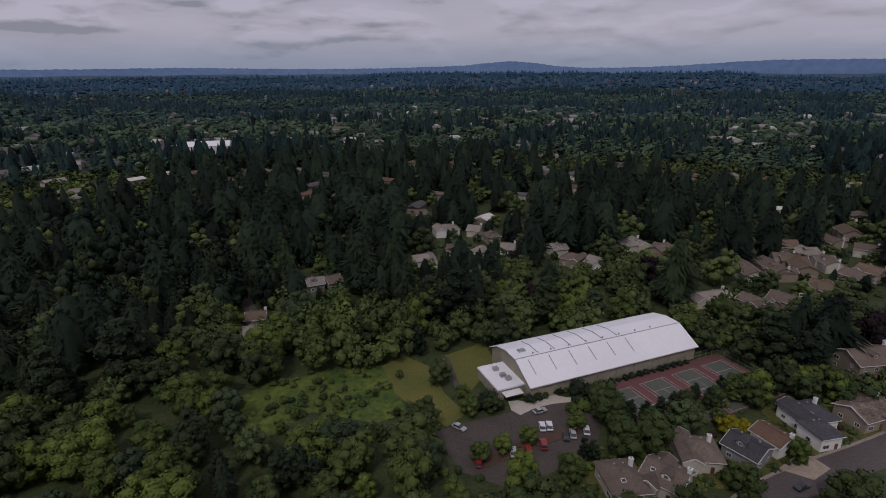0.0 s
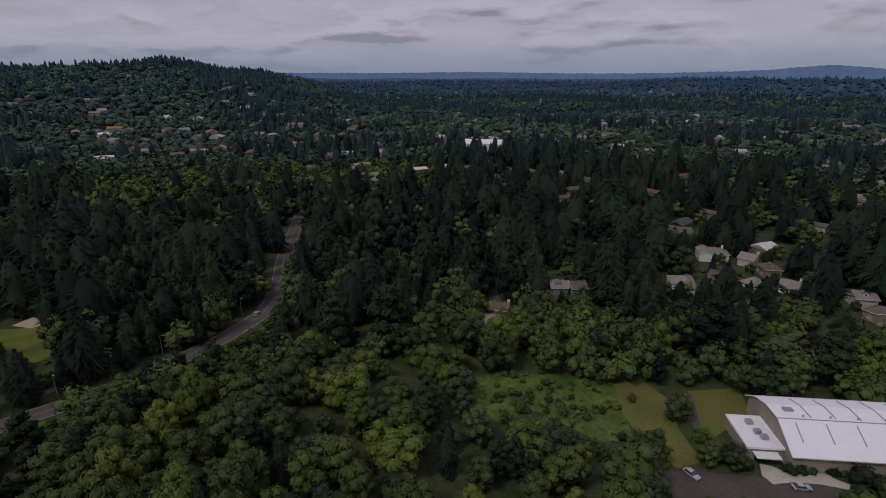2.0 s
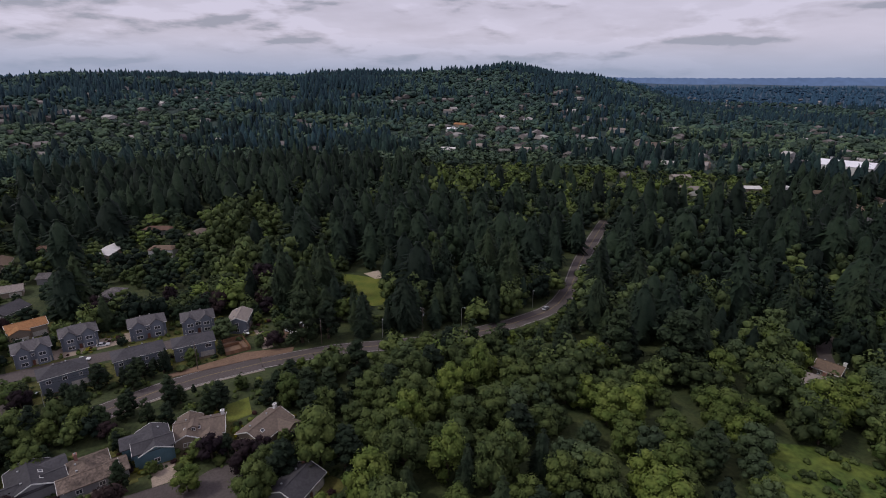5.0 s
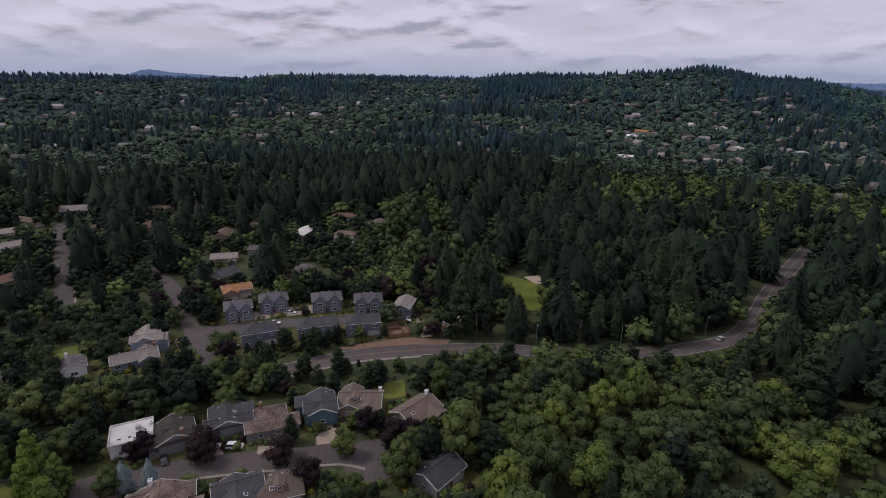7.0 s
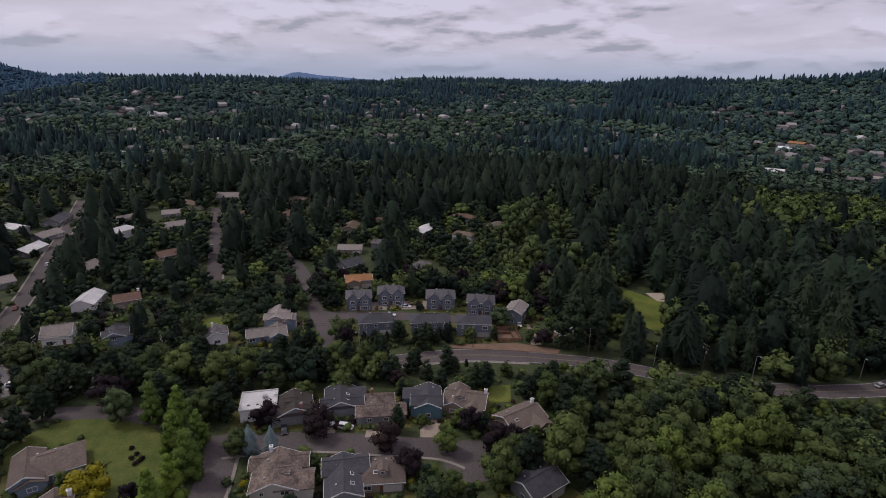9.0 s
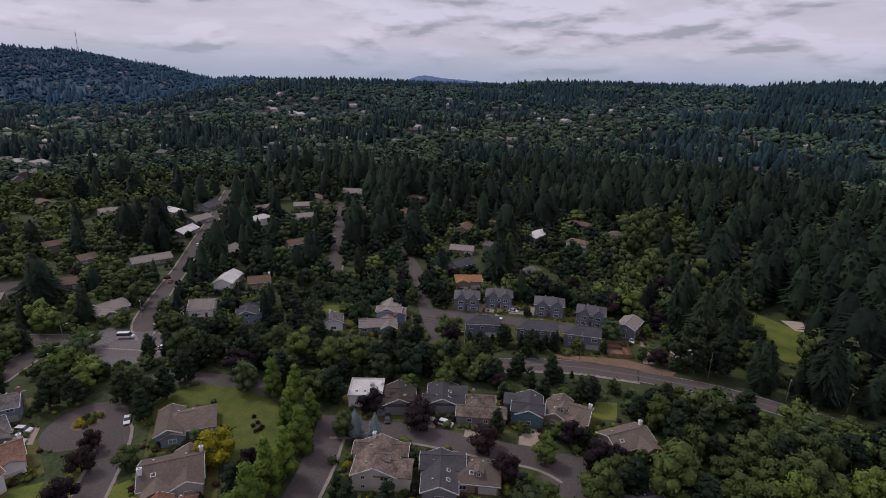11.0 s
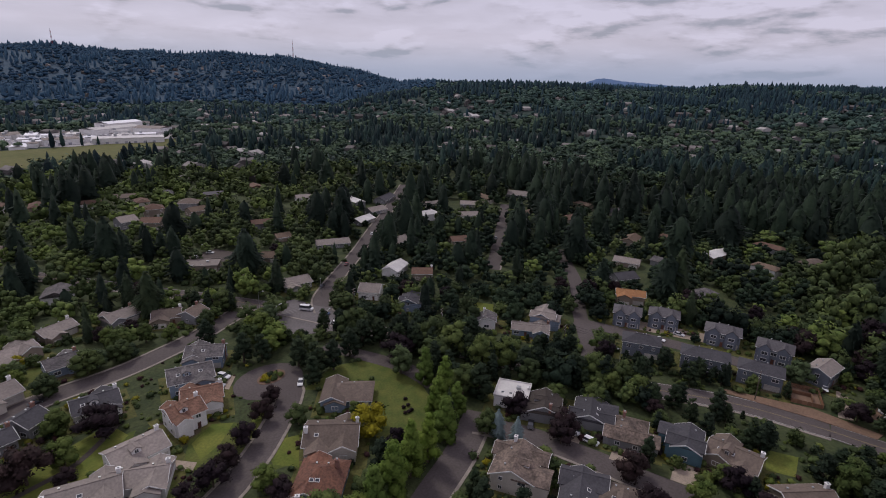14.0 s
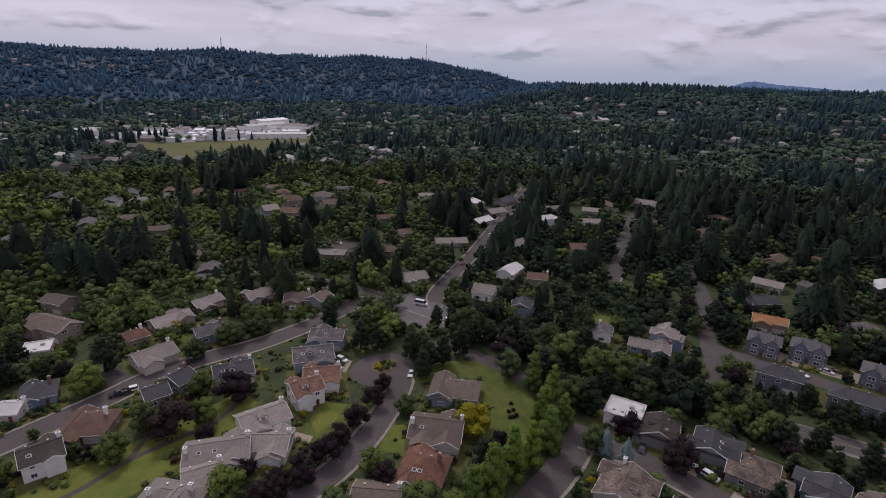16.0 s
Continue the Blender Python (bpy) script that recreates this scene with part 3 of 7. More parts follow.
# ---- houses ----
def slab(bm, corners, thick=0.22):
    """A sloping slab under four (or three) corners."""
    top = [bm.verts.new(c) for c in corners]
    low = [bm.verts.new((c[0], c[1], c[2] - thick)) for c in corners]
    n = len(corners)
    bm.faces.new(top)
    bm.faces.new(low[::-1])
    for u in range(n):
        bm.faces.new((low[u], low[(u + 1) % n], top[(u + 1) % n], top[u]))


def window_mesh(w, h):
    bm = boxes((-w / 2, w / 2, -0.06, 0.06, -h / 2, -h / 2 + 0.12), (-w / 2, w / 2, -0.06, 0.06, h / 2 - 0.12, h / 2),
               (-w / 2, -w / 2 + 0.12, -0.06, 0.06, -h / 2 + 0.12, h / 2 - 0.12), (w / 2 - 0.12, w / 2, -0.06, 0.06, -h / 2 + 0.12, h / 2 - 0.12),
               (-0.04, 0.04, -0.05, 0.05, -h / 2 + 0.12, h / 2 - 0.12))
    me = bpy.data.meshes.new("window")
    bm.to_mesh(me)
    bm.free()
    me.materials.append(TRIM)
    bm = boxes((-w / 2 + 0.12, w / 2 - 0.12, -0.03, 0.03, -h / 2 + 0.12, h / 2 - 0.12))
    pane = bpy.data.meshes.new("pane")
    bm.to_mesh(pane)
    bm.free()
    pane.materials.append(GLASS)
    return me, pane


def simple_mesh(name, bm, mat):
    me = bpy.data.meshes.new(name)
    bm.to_mesh(me)
    bm.free()
    me.materials.append(mat)
    return me


WINDOWS = [window_mesh(1.5, 1.3), window_mesh(2.2, 1.4), window_mesh(1.1, 1.2)]
DOOR_MESH = simple_mesh("door", boxes((-0.5, 0.5, -0.06, 0.06, 0, 2.05), (-0.38, 0.38, -0.08, 0.08, 1.1, 1.9), (-0.38, 0.38, -0.08, 0.08, 0.2, 0.95)), DOOR)
GARAGE_MESH = simple_mesh("garage_door", boxes(*[(-2.4, 2.4, -0.07, 0.07, 0.54 * q, 0.54 * q + 0.5) for q in range(4)]), GARAGE)
SKYLIGHT_FRAME = simple_mesh("skylight", boxes((-0.6, 0.6, -0.5, 0.5, 0, 0.14)), TRIM)
SKYLIGHT_PANE = simple_mesh("pane", boxes((-0.48, 0.48, -0.38, 0.38, 0.1, 0.17)), GLASS)
VENT = simple_mesh("roof_vent", boxes((-0.16, 0.16, -0.16, 0.16, 0, 0.45), (-0.24, 0.24, -0.24, 0.24, 0.45, 0.55)), STEEL)
rnd = random.Random(7)
HOUSES = []


def rake_boards(roof, m, reach, half, low, high):
    """White boards under the sloping edges of a gable roof."""
    for end in (-1, 1):
        for s in (-1, 1):
            bm = bmesh.new()
            near, away = end * (reach + 0.03), end * (reach - 0.06)
            v = [bm.verts.new(q) for q in [(u, w, z + d) for u in (near, away) for w, z in ((s * half, low), (0, high)) for d in (0.03, -0.30)]]
            for f in ((0, 1, 3, 2), (4, 6, 7, 5), (0, 2, 6, 4), (1, 5, 7, 3), (0, 4, 5, 1), (2, 3, 7, 6)):
                bm.faces.new([v[q] for q in f])
            bmesh.ops.recalc_face_normals(bm, faces=bm.faces[:])
            bmesh.ops.transform(bm, matrix=m, verts=bm.verts[:])
            part("rake_board", bm, TRIM, roof)


def gable_block(home, name, cx, cy, turn, L, W, eave, pitch, roof_mat, wall_mat, o=0.4):
    """A gabled block that stands out of a house: walls and roof, its ridge along its own length."""
    m = pose(cx, cy, 0, 0, 0, turn)
    a, b, top = L / 2, W / 2, eave + W / 2 * pitch
    bm = boxes((-a, a, -b, b, -0.5, eave))
    for s in (-1, 1):
        v = [bm.verts.new(q) for q in ((s * a, -b, eave), (s * a, b, eave), (s * a, 0, top - 0.05), (s * (a - 0.2), -b, eave), (s * (a - 0.2), b, eave), (s * (a - 0.2), 0, top - 0.05))]
        for face in ((0, 1, 2), (5, 4, 3), (0, 2, 5, 3), (1, 4, 5, 2)):
            bm.faces.new([v[q] for q in face])
    bmesh.ops.recalc_face_normals(bm, faces=bm.faces[:])
    bmesh.ops.transform(bm, matrix=m, verts=bm.verts[:])
    wall = part(name + "_wall", bm, wall_mat, home)
    bm = bmesh.new()
    for s in (-1, 1):
        slab(bm, [(-a - o, s * (b + o), eave - pitch * o + 0.2), (a + o, s * (b + o), eave - pitch * o + 0.2), (a + o, 0, top + 0.2), (-a - o, 0, top + 0.2)], 0.2)
    box(bm, -a - o, a + o, -0.12, 0.12, top + 0.18, top + 0.27)
    bmesh.ops.recalc_face_normals(bm, faces=bm.faces[:])
    bmesh.ops.transform(bm, matrix=m, verts=bm.verts[:])
    roof = part(name + "_roof", bm, roof_mat, home)
    if name != "dormer":
        rake_boards(roof, m, a + o, b + o, eave - pitch * o + 0.2, top + 0.2)
    return wall


def house(x, y, turn, L, W, eave, kind, roof_mat, wall_mat, label, chimney=0, skylights=0, gables=0, open_front=True):
    far = math.hypot(x, y) > 270
    # the long front is turned to face the camera
    if Vector((math.sin(radians(turn)), -math.cos(radians(turn)))).dot(Vector((-5 - x, -4 - y))) < 0:
        turn += 180
    home = empty("house", pose(x, y, float(height(x, y)), 0, 0, turn), label, "house")
    HOUSES.append((x, y, turn, L, W))
    rise = {"gable": 0.38, "hip": 0.38, "flat": 0.0}[kind] * W / 2 * 1.15
    slope = rise / (W / 2) if W else 0
    hx, hy, top = L / 2, W / 2, eave + rise
    o = 0.55
    bm = boxes((-hx, hx, -hy, hy, -0.5, eave))
    if kind == "gable":
        for s in (-1, 1):
            v = [bm.verts.new(q) for q in ((s * hx, -hy, eave), (s * hx, hy, eave), (s * hx, 0, top - 0.05), (s * (hx - 0.2), -hy, eave), (s * (hx - 0.2), hy, eave), (s * (hx - 0.2), 0, top - 0.05))]
            for face in ((0, 1, 2), (5, 4, 3), (0, 2, 5, 3), (1, 4, 5, 2)):
                bm.faces.new([v[q] for q in face])
        bmesh.ops.recalc_face_normals(bm, faces=bm.faces[:])
    part("wall", bm, wall_mat, home)
    bm = bmesh.new()
    lo = eave - slope * o + 0.22
    if kind == "gable":
        for s in (-1, 1):
            slab(bm, [(-hx - o, s * (hy + o), lo), (hx + o, s * (hy + o), lo), (hx + o, 0, top + 0.22), (-hx - o, 0, top + 0.22)])
        box(bm, -hx - o, hx + o, -0.14, 0.14, top + 0.2, top + 0.3)
    elif kind == "hip":
        r = max(hx - hy, 0.3)
        for s in (-1, 1):
            slab(bm, [(-hx - o, s * (hy + o), lo), (hx + o, s * (hy + o), lo), (r, 0, top + 0.22), (-r, 0, top + 0.22)])
            slab(bm, [(s * (hx + o), -hy - o, lo), (s * (hx + o), hy + o, lo), (s * r, 0, top + 0.22)])
        box(bm, -r, r, -0.14, 0.14, top + 0.2, top + 0.3)
    else:
        box(bm, -hx - 0.3, hx + 0.3, -hy - 0.3, hy + 0.3, eave, eave + 0.25)
        for s in (-1, 1):
            box(bm, -hx - 0.3, hx + 0.3, s * (hy + 0.15) - 0.15, s * (hy + 0.15) + 0.15, eave + 0.25, eave + 0.6)
            box(bm, s * (hx + 0.15) - 0.15, s * (hx + 0.15) + 0.15, -hy, hy, eave + 0.25, eave + 0.6)
    bmesh.ops.recalc_face_normals(bm, faces=bm.faces[:])
    roof = part("roof", bm, roof_mat, home)
    if kind == "gable" and not far:
        rake_boards(roof, pose(0, 0, 0), hx + o, hy + o, lo, top + 0.22)
    if kind != "flat":
        for s in (-1, 1):
            part("gutter", boxes((-hx - o, hx + o, s * (hy + o) - 0.1, s * (hy + o) + 0.1, lo - 0.26, lo - 0.08)), TRIM, home)
    # a lower wing with its own gable stands out from the front of most
    if kind != "flat" and not far and not gables and L > 10.5 and rnd.random() < 0.75 and wall_mat is not W_GREYBLUE:
        wx, wd, ww = rnd.choice((-1, 1)) * hx * 0.45, rnd.uniform(2.2, 4.2), rnd.uniform(5.5, 7.0)
        wt = min(eave + ww / 2 * 0.36, top - 0.2)
        back = 0.0 if kind == "gable" else -hy * 0.2
        bm = boxes((wx - ww / 2, wx + ww / 2, -hy - wd, -hy + 0.3, -0.5, eave - 0.1))
        v = [bm.verts.new(q) for q in ((wx - ww / 2, -hy - wd, eave - 0.1), (wx + ww / 2, -hy - wd, eave - 0.1), (wx, -hy - wd, wt), (wx - ww / 2, -hy - wd + 0.2, eave - 0.1), (wx + ww / 2, -hy - wd + 0.2, eave - 0.1), (wx, -hy - wd + 0.2, wt))]
        for face in ((0, 1, 2), (5, 4, 3), (0, 2, 5, 3), (1, 4, 5, 2)):
            bm.faces.new([v[q] for q in face])
        bmesh.ops.recalc_face_normals(bm, faces=bm.faces[:])
        wing = part("wing_wall", bm, wall_mat, home)
        bm = bmesh.new()
        for s in (-1, 1):
            slab(bm, [(wx + s * (ww / 2 + 0.45), -hy - wd - 0.5, eave - 0.15), (wx, -hy - wd - 0.5, wt + 0.22), (wx, back, wt + 0.22), (wx + s * (ww / 2 + 0.45), back, eave - 0.15)])
        bmesh.ops.recalc_face_normals(bm, faces=bm.faces[:])
        part("wing_roof", bm, roof_mat, home)
        if rnd.random() < 0.5:
            share("garage_door", GARAGE_MESH, wing, pose(wx, -hy - wd - 0.03, 0))
        else:
            w = share("window", WINDOWS[1][0], wing, pose(wx, -hy - wd - 0.02, 1.6))
    # a cross wing at one end and a dormer break up the roofs of many
    own = random.Random(int(x * 7) * 131 + int(y * 5))
    close = math.hypot(x, y) < (340 if y > 100 else 255) and kind != "flat" and not gables and wall_mat is not W_GREYBLUE
    if close and L > 9 and own.random() < 0.7:
        side, ww = own.choice((-1, 1)), own.uniform(0.42, 0.52) * min(L, 15)
        front, rear = own.uniform(0.8, 2.6), own.uniform(0.4, 1.6)
        wall = gable_block(home, "cross_wing", side * (hx - ww / 2 + own.uniform(-0.6, 0.7)), (rear - front) / 2, 90, W + front + rear, ww, eave - 0.06 + own.choice((0, 0, 0.5)), slope * 1.12, roof_mat, wall_mat)
        for q in (-1, 1):
            share("window", WINDOWS[own.randrange(2)][0], wall, pose(side * (hx - ww / 2), -hy - front - 0.02 if q < 0 else hy + rear + 0.02, 1.5 if eave < 4.8 else 4.0))
    if close and W > 8.5 and ("dormer" in label or own.random() < 0.3):
        dx, dy = own.uniform(-0.3, 0.3) * hx, -hy * 0.36
        face = dy - hy * 0.3
        dz = eave + slope * (hy + face)
        wall = gable_block(home, "dormer", dx, dy + 0.4, 90, hy * 0.6 + 0.8, 2.3, dz + 1.25, 0.5, roof_mat, W_WHITE if wall_mat in (W_CREAM, W_WHITE) else wall_mat, 0.25)
        w = share("window", WINDOWS[2][0], wall, pose(dx, face - 0.02, dz + 0.75))
        share("pane", WINDOWS[2][1], w, Matrix())
    if close and not chimney and own.random() < 0.55:
        chimney = 1
    # openings
    rows = [1.5] if eave < 4.8 else [1.5, 4.2]
    garage = eave < 7 and L > 11
    for s in (-1, 1):
        spots = [-hx + (q + 0.5) * L / max(2, int(L / 3.6)) for q in range(max(2, int(L / 3.6)))]
        for level, z in enumerate(rows):
            for n, q in enumerate(spots):
                if far and (n % 2 or s > 0):
                    continue
                if level == 0 and s < 0 and garage and q > hx - 5.4:
                    continue
                if level == 0 and s < 0 and n == 1:
                    share("door", DOOR_MESH, home, pose(q, s * (hy + 0.03), 0))
                    continue
                me, pane = WINDOWS[rnd.randrange(3)]
                w = share("window", me, home, pose(q, s * (hy + 0.02), z))
                if not far:
                    share("pane", pane, w, Matrix())
        if s < 0 and garage:
            share("garage_door", GARAGE_MESH, home, pose(hx - 2.9, s * (hy + 0.03), 0))
        for z in rows[:1] if far else rows:
            for q in ((0,) if W < 9 else (-W / 4, W / 4)):
                me, pane = WINDOWS[rnd.randrange(3)]
                w = share("window", me, home, pose(s * (hx + 0.02), q, z, 0, 0, 90))
                if not far:
                    share("pane", pane, w, Matrix())
    for n in range(chimney):
        cx, cy = (-1) ** n * hx * (0.62 if kind == "hip" else 0.96), hy * 0.35 * (-1) ** n
        bm = boxes((cx - 0.5, cx + 0.5, cy - 0.4, cy + 0.4, 0.2, top + 0.9), (cx - 0.6, cx + 0.6, cy - 0.5, cy + 0.5, top + 0.9, top + 1.1))
        chim = part("chimney", bm, TRIM if wall_mat in (W_CREAM, W_WHITE, W_TAN) else BRICK, home)
        part("flue", boxes((cx - 0.2, cx + 0.2, cy - 0.2, cy + 0.2, top + 1.1, top + 1.4)), STEEL, chim)
    if kind == "flat":
        skylights = 2
        part("roof_unit", boxes((hx * 0.2, hx * 0.2 + 1.4, hy * 0.1, hy * 0.1 + 1.2, eave + 0.2, eave + 1.1)), STEEL, roof)
    lean = math.degrees(math.atan(slope))
    for n in range(skylights):
        sx, sy = -hx * 0.55 + n * hx * 0.5, -hy * 0.5
        if kind == "hip":
            sx *= 0.5
        light = share("skylight", SKYLIGHT_FRAME, home, pose(sx, sy, eave + slope * (hy + sy) + 0.2, lean, 0, 0))
        share("pane", SKYLIGHT_PANE, light, Matrix())
    if not far and kind != "flat":
        for q in (-0.3, 0.22):
            share("roof_vent", VENT, home, pose(q * L * (0.5 if kind == "hip" else 1), hy * 0.42, eave + slope * hy * 0.58 + 0.1))
    for n in range(gables):
        gx0 = -hx + (n + 0.5) * L / gables
        gw, gh = L / gables * 0.32, 1.9
        bm = bmesh.new()
        for s in (-1, 1):
            slab(bm, [(gx0 + s * (gw + 0.3), -hy - 1.1, eave + 0.1), (gx0, -hy - 1.1, eave + gh + 0.2), (gx0, 0, eave + gh + 0.2), (gx0 + s * (gw + 0.3), 0, eave + 0.1)])
        bmesh.ops.recalc_face_normals(bm, faces=bm.faces[:])
        part("gable_roof", bm, roof_mat, home)
        bm = bmesh.new()
        front = [bm.verts.new((gx0 + px, -hy - 0.9, pz)) for px, pz in ((-gw, 0), (gw, 0), (gw, eave + 0.1), (0, eave + gh), (-gw, eave + 0.1))]
        back = [bm.verts.new((v.co.x, -hy + 0.2, v.co.z)) for v in front]
        bm.faces.new(front)
        for u in range(5):
            bm.faces.new((front[u], back[u], back[(u + 1) % 5], front[(u + 1) % 5]))
        bmesh.ops.recalc_face_normals(bm, faces=bm.faces[:])
        part("gable_bay", bm, wall_mat, home)
        for z in rows:
            me, pane = WINDOWS[1]
            w = share("window", me, home, pose(gx0, -hy - 0.92, z))
            share("pane", pane, w, Matrix())
    c, s = math.cos(radians(turn)), math.sin(radians(turn))
    for u in np.arange(-hx, hx + 0.1, 2.4):
        for v in np.arange(-hy, hy + 0.1, 2.4):
            clear_disc(x + u * c - v * s, y + u * s + v * c, 2.6)
    if open_front:
        for u in np.arange(-hx, hx + 0.1, 4.0):
            open_view(x + u * c, y + u * s, 3.0, 5.5 if y > 165 else 7.0 if -228 < x < -198 and -45 < y < 15 else 3.0)
    return home


clear_disc(-257.0, 625.0, 34, 9)
house(-26.3, -197.7, -16, 9.6, 9.9, 3.2, "hip", SLATE, W_BLUE, "low house with blue-black shingle hip roof")
house(-18.2, -192.8, -38, 7.0, 7.2, 3, "gable", R_WHITE, W_CREAM, "small house with pale grey roof")
house(-32.7, -167.9, -40, 12.3, 11.7, 3.2, "hip", R_BROWN, W_TAN, "house with brown shingle hip roof on a street")
house(-19.6, -159.7, -6, 9.1, 9.0, 5, "gable", R_DARK, W_WHITE, "white house with dark grey gable roof", chimney=1, skylights=1)
house(-69.3, -135.0, -10, 13.4, 9.9, 3.8, "gable", R_GREY, W_WHITE, "house with grey hip roof and dormer", chimney=1)
house(-64.4, -125.6, -45, 14.1, 8.1, 3, "gable", R_GREY, W_WHITE, "grey-roofed garage wing with cream walls")
house(-53.4, -130.2, -31, 16.0, 9.9, 3.6, "gable", R_GREY, W_WHITE, "grey-roofed house with white chimneys", chimney=2, skylights=2)
house(-46.6, -124.2, -19, 9.0, 9.0, 3, "gable", R_GREY, W_CREAM, "grey gable-roofed house by a lawn")
house(-37.7, -121.3, -56, 14.3, 9.9, 3.5, "hip", R_GREY, W_CREAM, "grey hip-roofed house with chimney", chimney=2)
house(-75.8, -167.1, -20, 12.3, 9.9, 3.5, "gable", SLATE, W_WHITE, "house with blue-black roof and white gables", skylights=1)
house(-60.4, -173.8, 17, 7.1, 9.0, 4, "gable", SLATE, W_GREY, "dark slate-roofed house behind a green tree")
house(-51.8, -171.2, -5, 7.0, 8.1, 3.5, "gable", SLATE, W_GREY, "small slate-roofed house behind trees")
house(-113.3, -164.3, -49, 12.4, 9.0, 5, "gable", R_BLUEGREY, W_BLUE, "blue house with weathered grey roof", skylights=2)
house(-100.6, -155.5, -30, 13.5, 10.8, 5, "gable", R_BLUEGREY, W_BLUE, "blue house with weathered roof and skylights", skylights=3)
house(-86.1, -138.2, -13, 9.4, 9.0, 5.5, "gable", R_TERRA, W_WHITE, "white house with terracotta roof", chimney=1)
house(-95.6, -142.6, -35, 11.5, 8.1, 4.5, "gable", R_TERRA, W_WHITE, "white house wing with terracotta roof")
house(-123.1, -105.8, -57, 15.4, 10.8, 3, "hip", R_TAUPE, W_BLUE, "light blue house with taupe hip roof")
house(-103.0, -95.0, -56, 14.7, 11.7, 3.6, "gable", R_TAUPE, W_CREAM, "house with taupe roof and two white chimneys", chimney=2, skylights=1)
house(-88.1, -85.6, -62, 11.8, 12.6, 3.4, "hip", R_REDBROWN, W_BLUE, "blue house with red-brown shingle roof", chimney=1, skylights=2)
house(-73.1, -86.9, -51, 11.4, 9.9, 3, "gable", R_TAUPE, W_CREAM, "low house with taupe gable roof")
house(-76.3, -223.5, 5, 15.1, 9.0, 3.2, "gable", R_GREY, W_TAN, "grey-roofed ranch house on a street")
house(-61.0, -216.6, -1, 7.6, 8.1, 4, "hip", R_REDBROWN, W_TAN, "house with red-brown hip roof")
house(-60.4, -197.5, 4, 13.4, 9.9, 3.3, "gable", R_GREY, W_CREAM, "long house with grey gable roof", chimney=1)
house(-82.9, -202.1, -10, 10.2, 9.0, 3.5, "gable", R_BLUEGREY, W_BLUE, "pale blue house with white gable")
house(-94.8, -231.6, 7, 12.8, 8.1, 3.2, "gable", R_GREY, W_TAN, "tan house with carport roof")
house(-115.8, -223.8, 1, 12.1, 9.0, 3.2, "gable", R_GREY, W_GREY, "grey house behind a conifer")
house(-127.2, -208.4, -37, 10.7, 9.0, 3.2, "gable", R_TAUPE, W_TAN, "taupe-roofed house near the junction")
house(-133.6, -199.6, 15, 8.3, 8.1, 4, "gable", R_TAUPE, W_GREY, "taupe gabled house near the junction")
house(-40.5, -246.4, -67, 19.8, 9.9, 5, "gable", R_TAUPE, W_TAN, "two-storey tan house under trees")
house(-48.2, -271.4, -64, 12.0, 8.1, 5, "gable", R_TAUPE, W_TAN, "tan house half hidden by trees")
house(-32.4, -231.3, -21, 8.6, 9.0, 3, "flat", R_WHITE, W_CREAM, "pale flat-roofed house under trees")
house(-151.1, -59.4, -77, 10.6, 9.9, 4, "flat", R_WHITE, W_WHITE, "white flat-roofed house beside plum trees", chimney=1)
house(-150.0, -47.9, 17, 10.2, 10.1, 3.6, "gable", R_DARK, W_GREY, "dark shingled house with white window grid")
house(-154.7, -34.4, 11, 11.2, 9.2, 3.4, "gable", SLATE, W_GREY, "slate-roofed house with gable window wall", skylights=2)
house(-151.8, -22.2, 7, 12.1, 10.1, 3, "hip", R_WEATHERED, W_GREY, "house with weathered shake roof", chimney=1)
house(-154.2, -6.2, 1, 11.2, 7.4, 4.4, "gable", SLATE, W_TEAL, "teal house with slate roof and garage")
house(-155.8, 6.0, 78, 13.0, 9.2, 3.2, "gable", R_TAUPE, W_TAN, "tan house with taupe roof and dormers", skylights=2)
house(-146.5, 22.4, -56, 13.0, 9.2, 3.2, "gable", R_TAUPE, W_TAN, "taupe-roofed house with white chimney", chimney=1, skylights=1)
house(-118.0, -44.2, 9, 13.0, 11.0, 5.0, "gable", R_WEATHERED, W_CREAM, "cream house with weathered shake roof", chimney=1)
house(-118.4, -27.2, 11, 14.0, 8.7, 3.5, "gable", SLATE, W_GREY, "slate-roofed house with rooflights", skylights=3)
house(-121.8, -17.7, -84, 11.2, 9.2, 3.2, "hip", R_TAUPE, W_TAN, "taupe hip-roofed house under a tree", skylights=1)
house(-118.2, 23.1, -54, 11.2, 8.7, 3.6, "gable", SLATE, W_GREY, "slate-roofed house with timber deck", chimney=1)
house(-260.9, -44.3, -76, 13.0, 7.4, 4.5, "gable", R_ORANGE, W_TAN, "house with new orange timber roof")
house(-235.0, -40.3, -81, 11.2, 9.2, 6.2, "hip", R_SLATE2, W_GREYBLUE, "two-storey grey-blue house with gables", gables=2)
house(-241.3, -25.9, -84, 12.1, 9.2, 6.2, "hip", R_SLATE2, W_GREYBLUE, "two-storey grey-blue house with gables", gables=2)
house(-237.6, -2.3, -89, 13.0, 9.2, 6, "hip", R_SLATE2, W_GREYBLUE, "two-storey grey-blue house with gables", gables=2)
house(-232.4, 16.2, 85, 12.1, 9.2, 6, "hip", R_SLATE2, W_GREYBLUE, "two-storey grey-blue house with gables", gables=2)
house(-209.7, -29.6, -80, 13.6, 8.3, 6, "hip", SLATE, W_GREYBLUE, "long slate-roofed house above the arterial road")
house(-210.6, -6.7, -86, 16.2, 8.3, 6, "hip", SLATE, W_GREYBLUE, "long slate-roofed house above the arterial road")
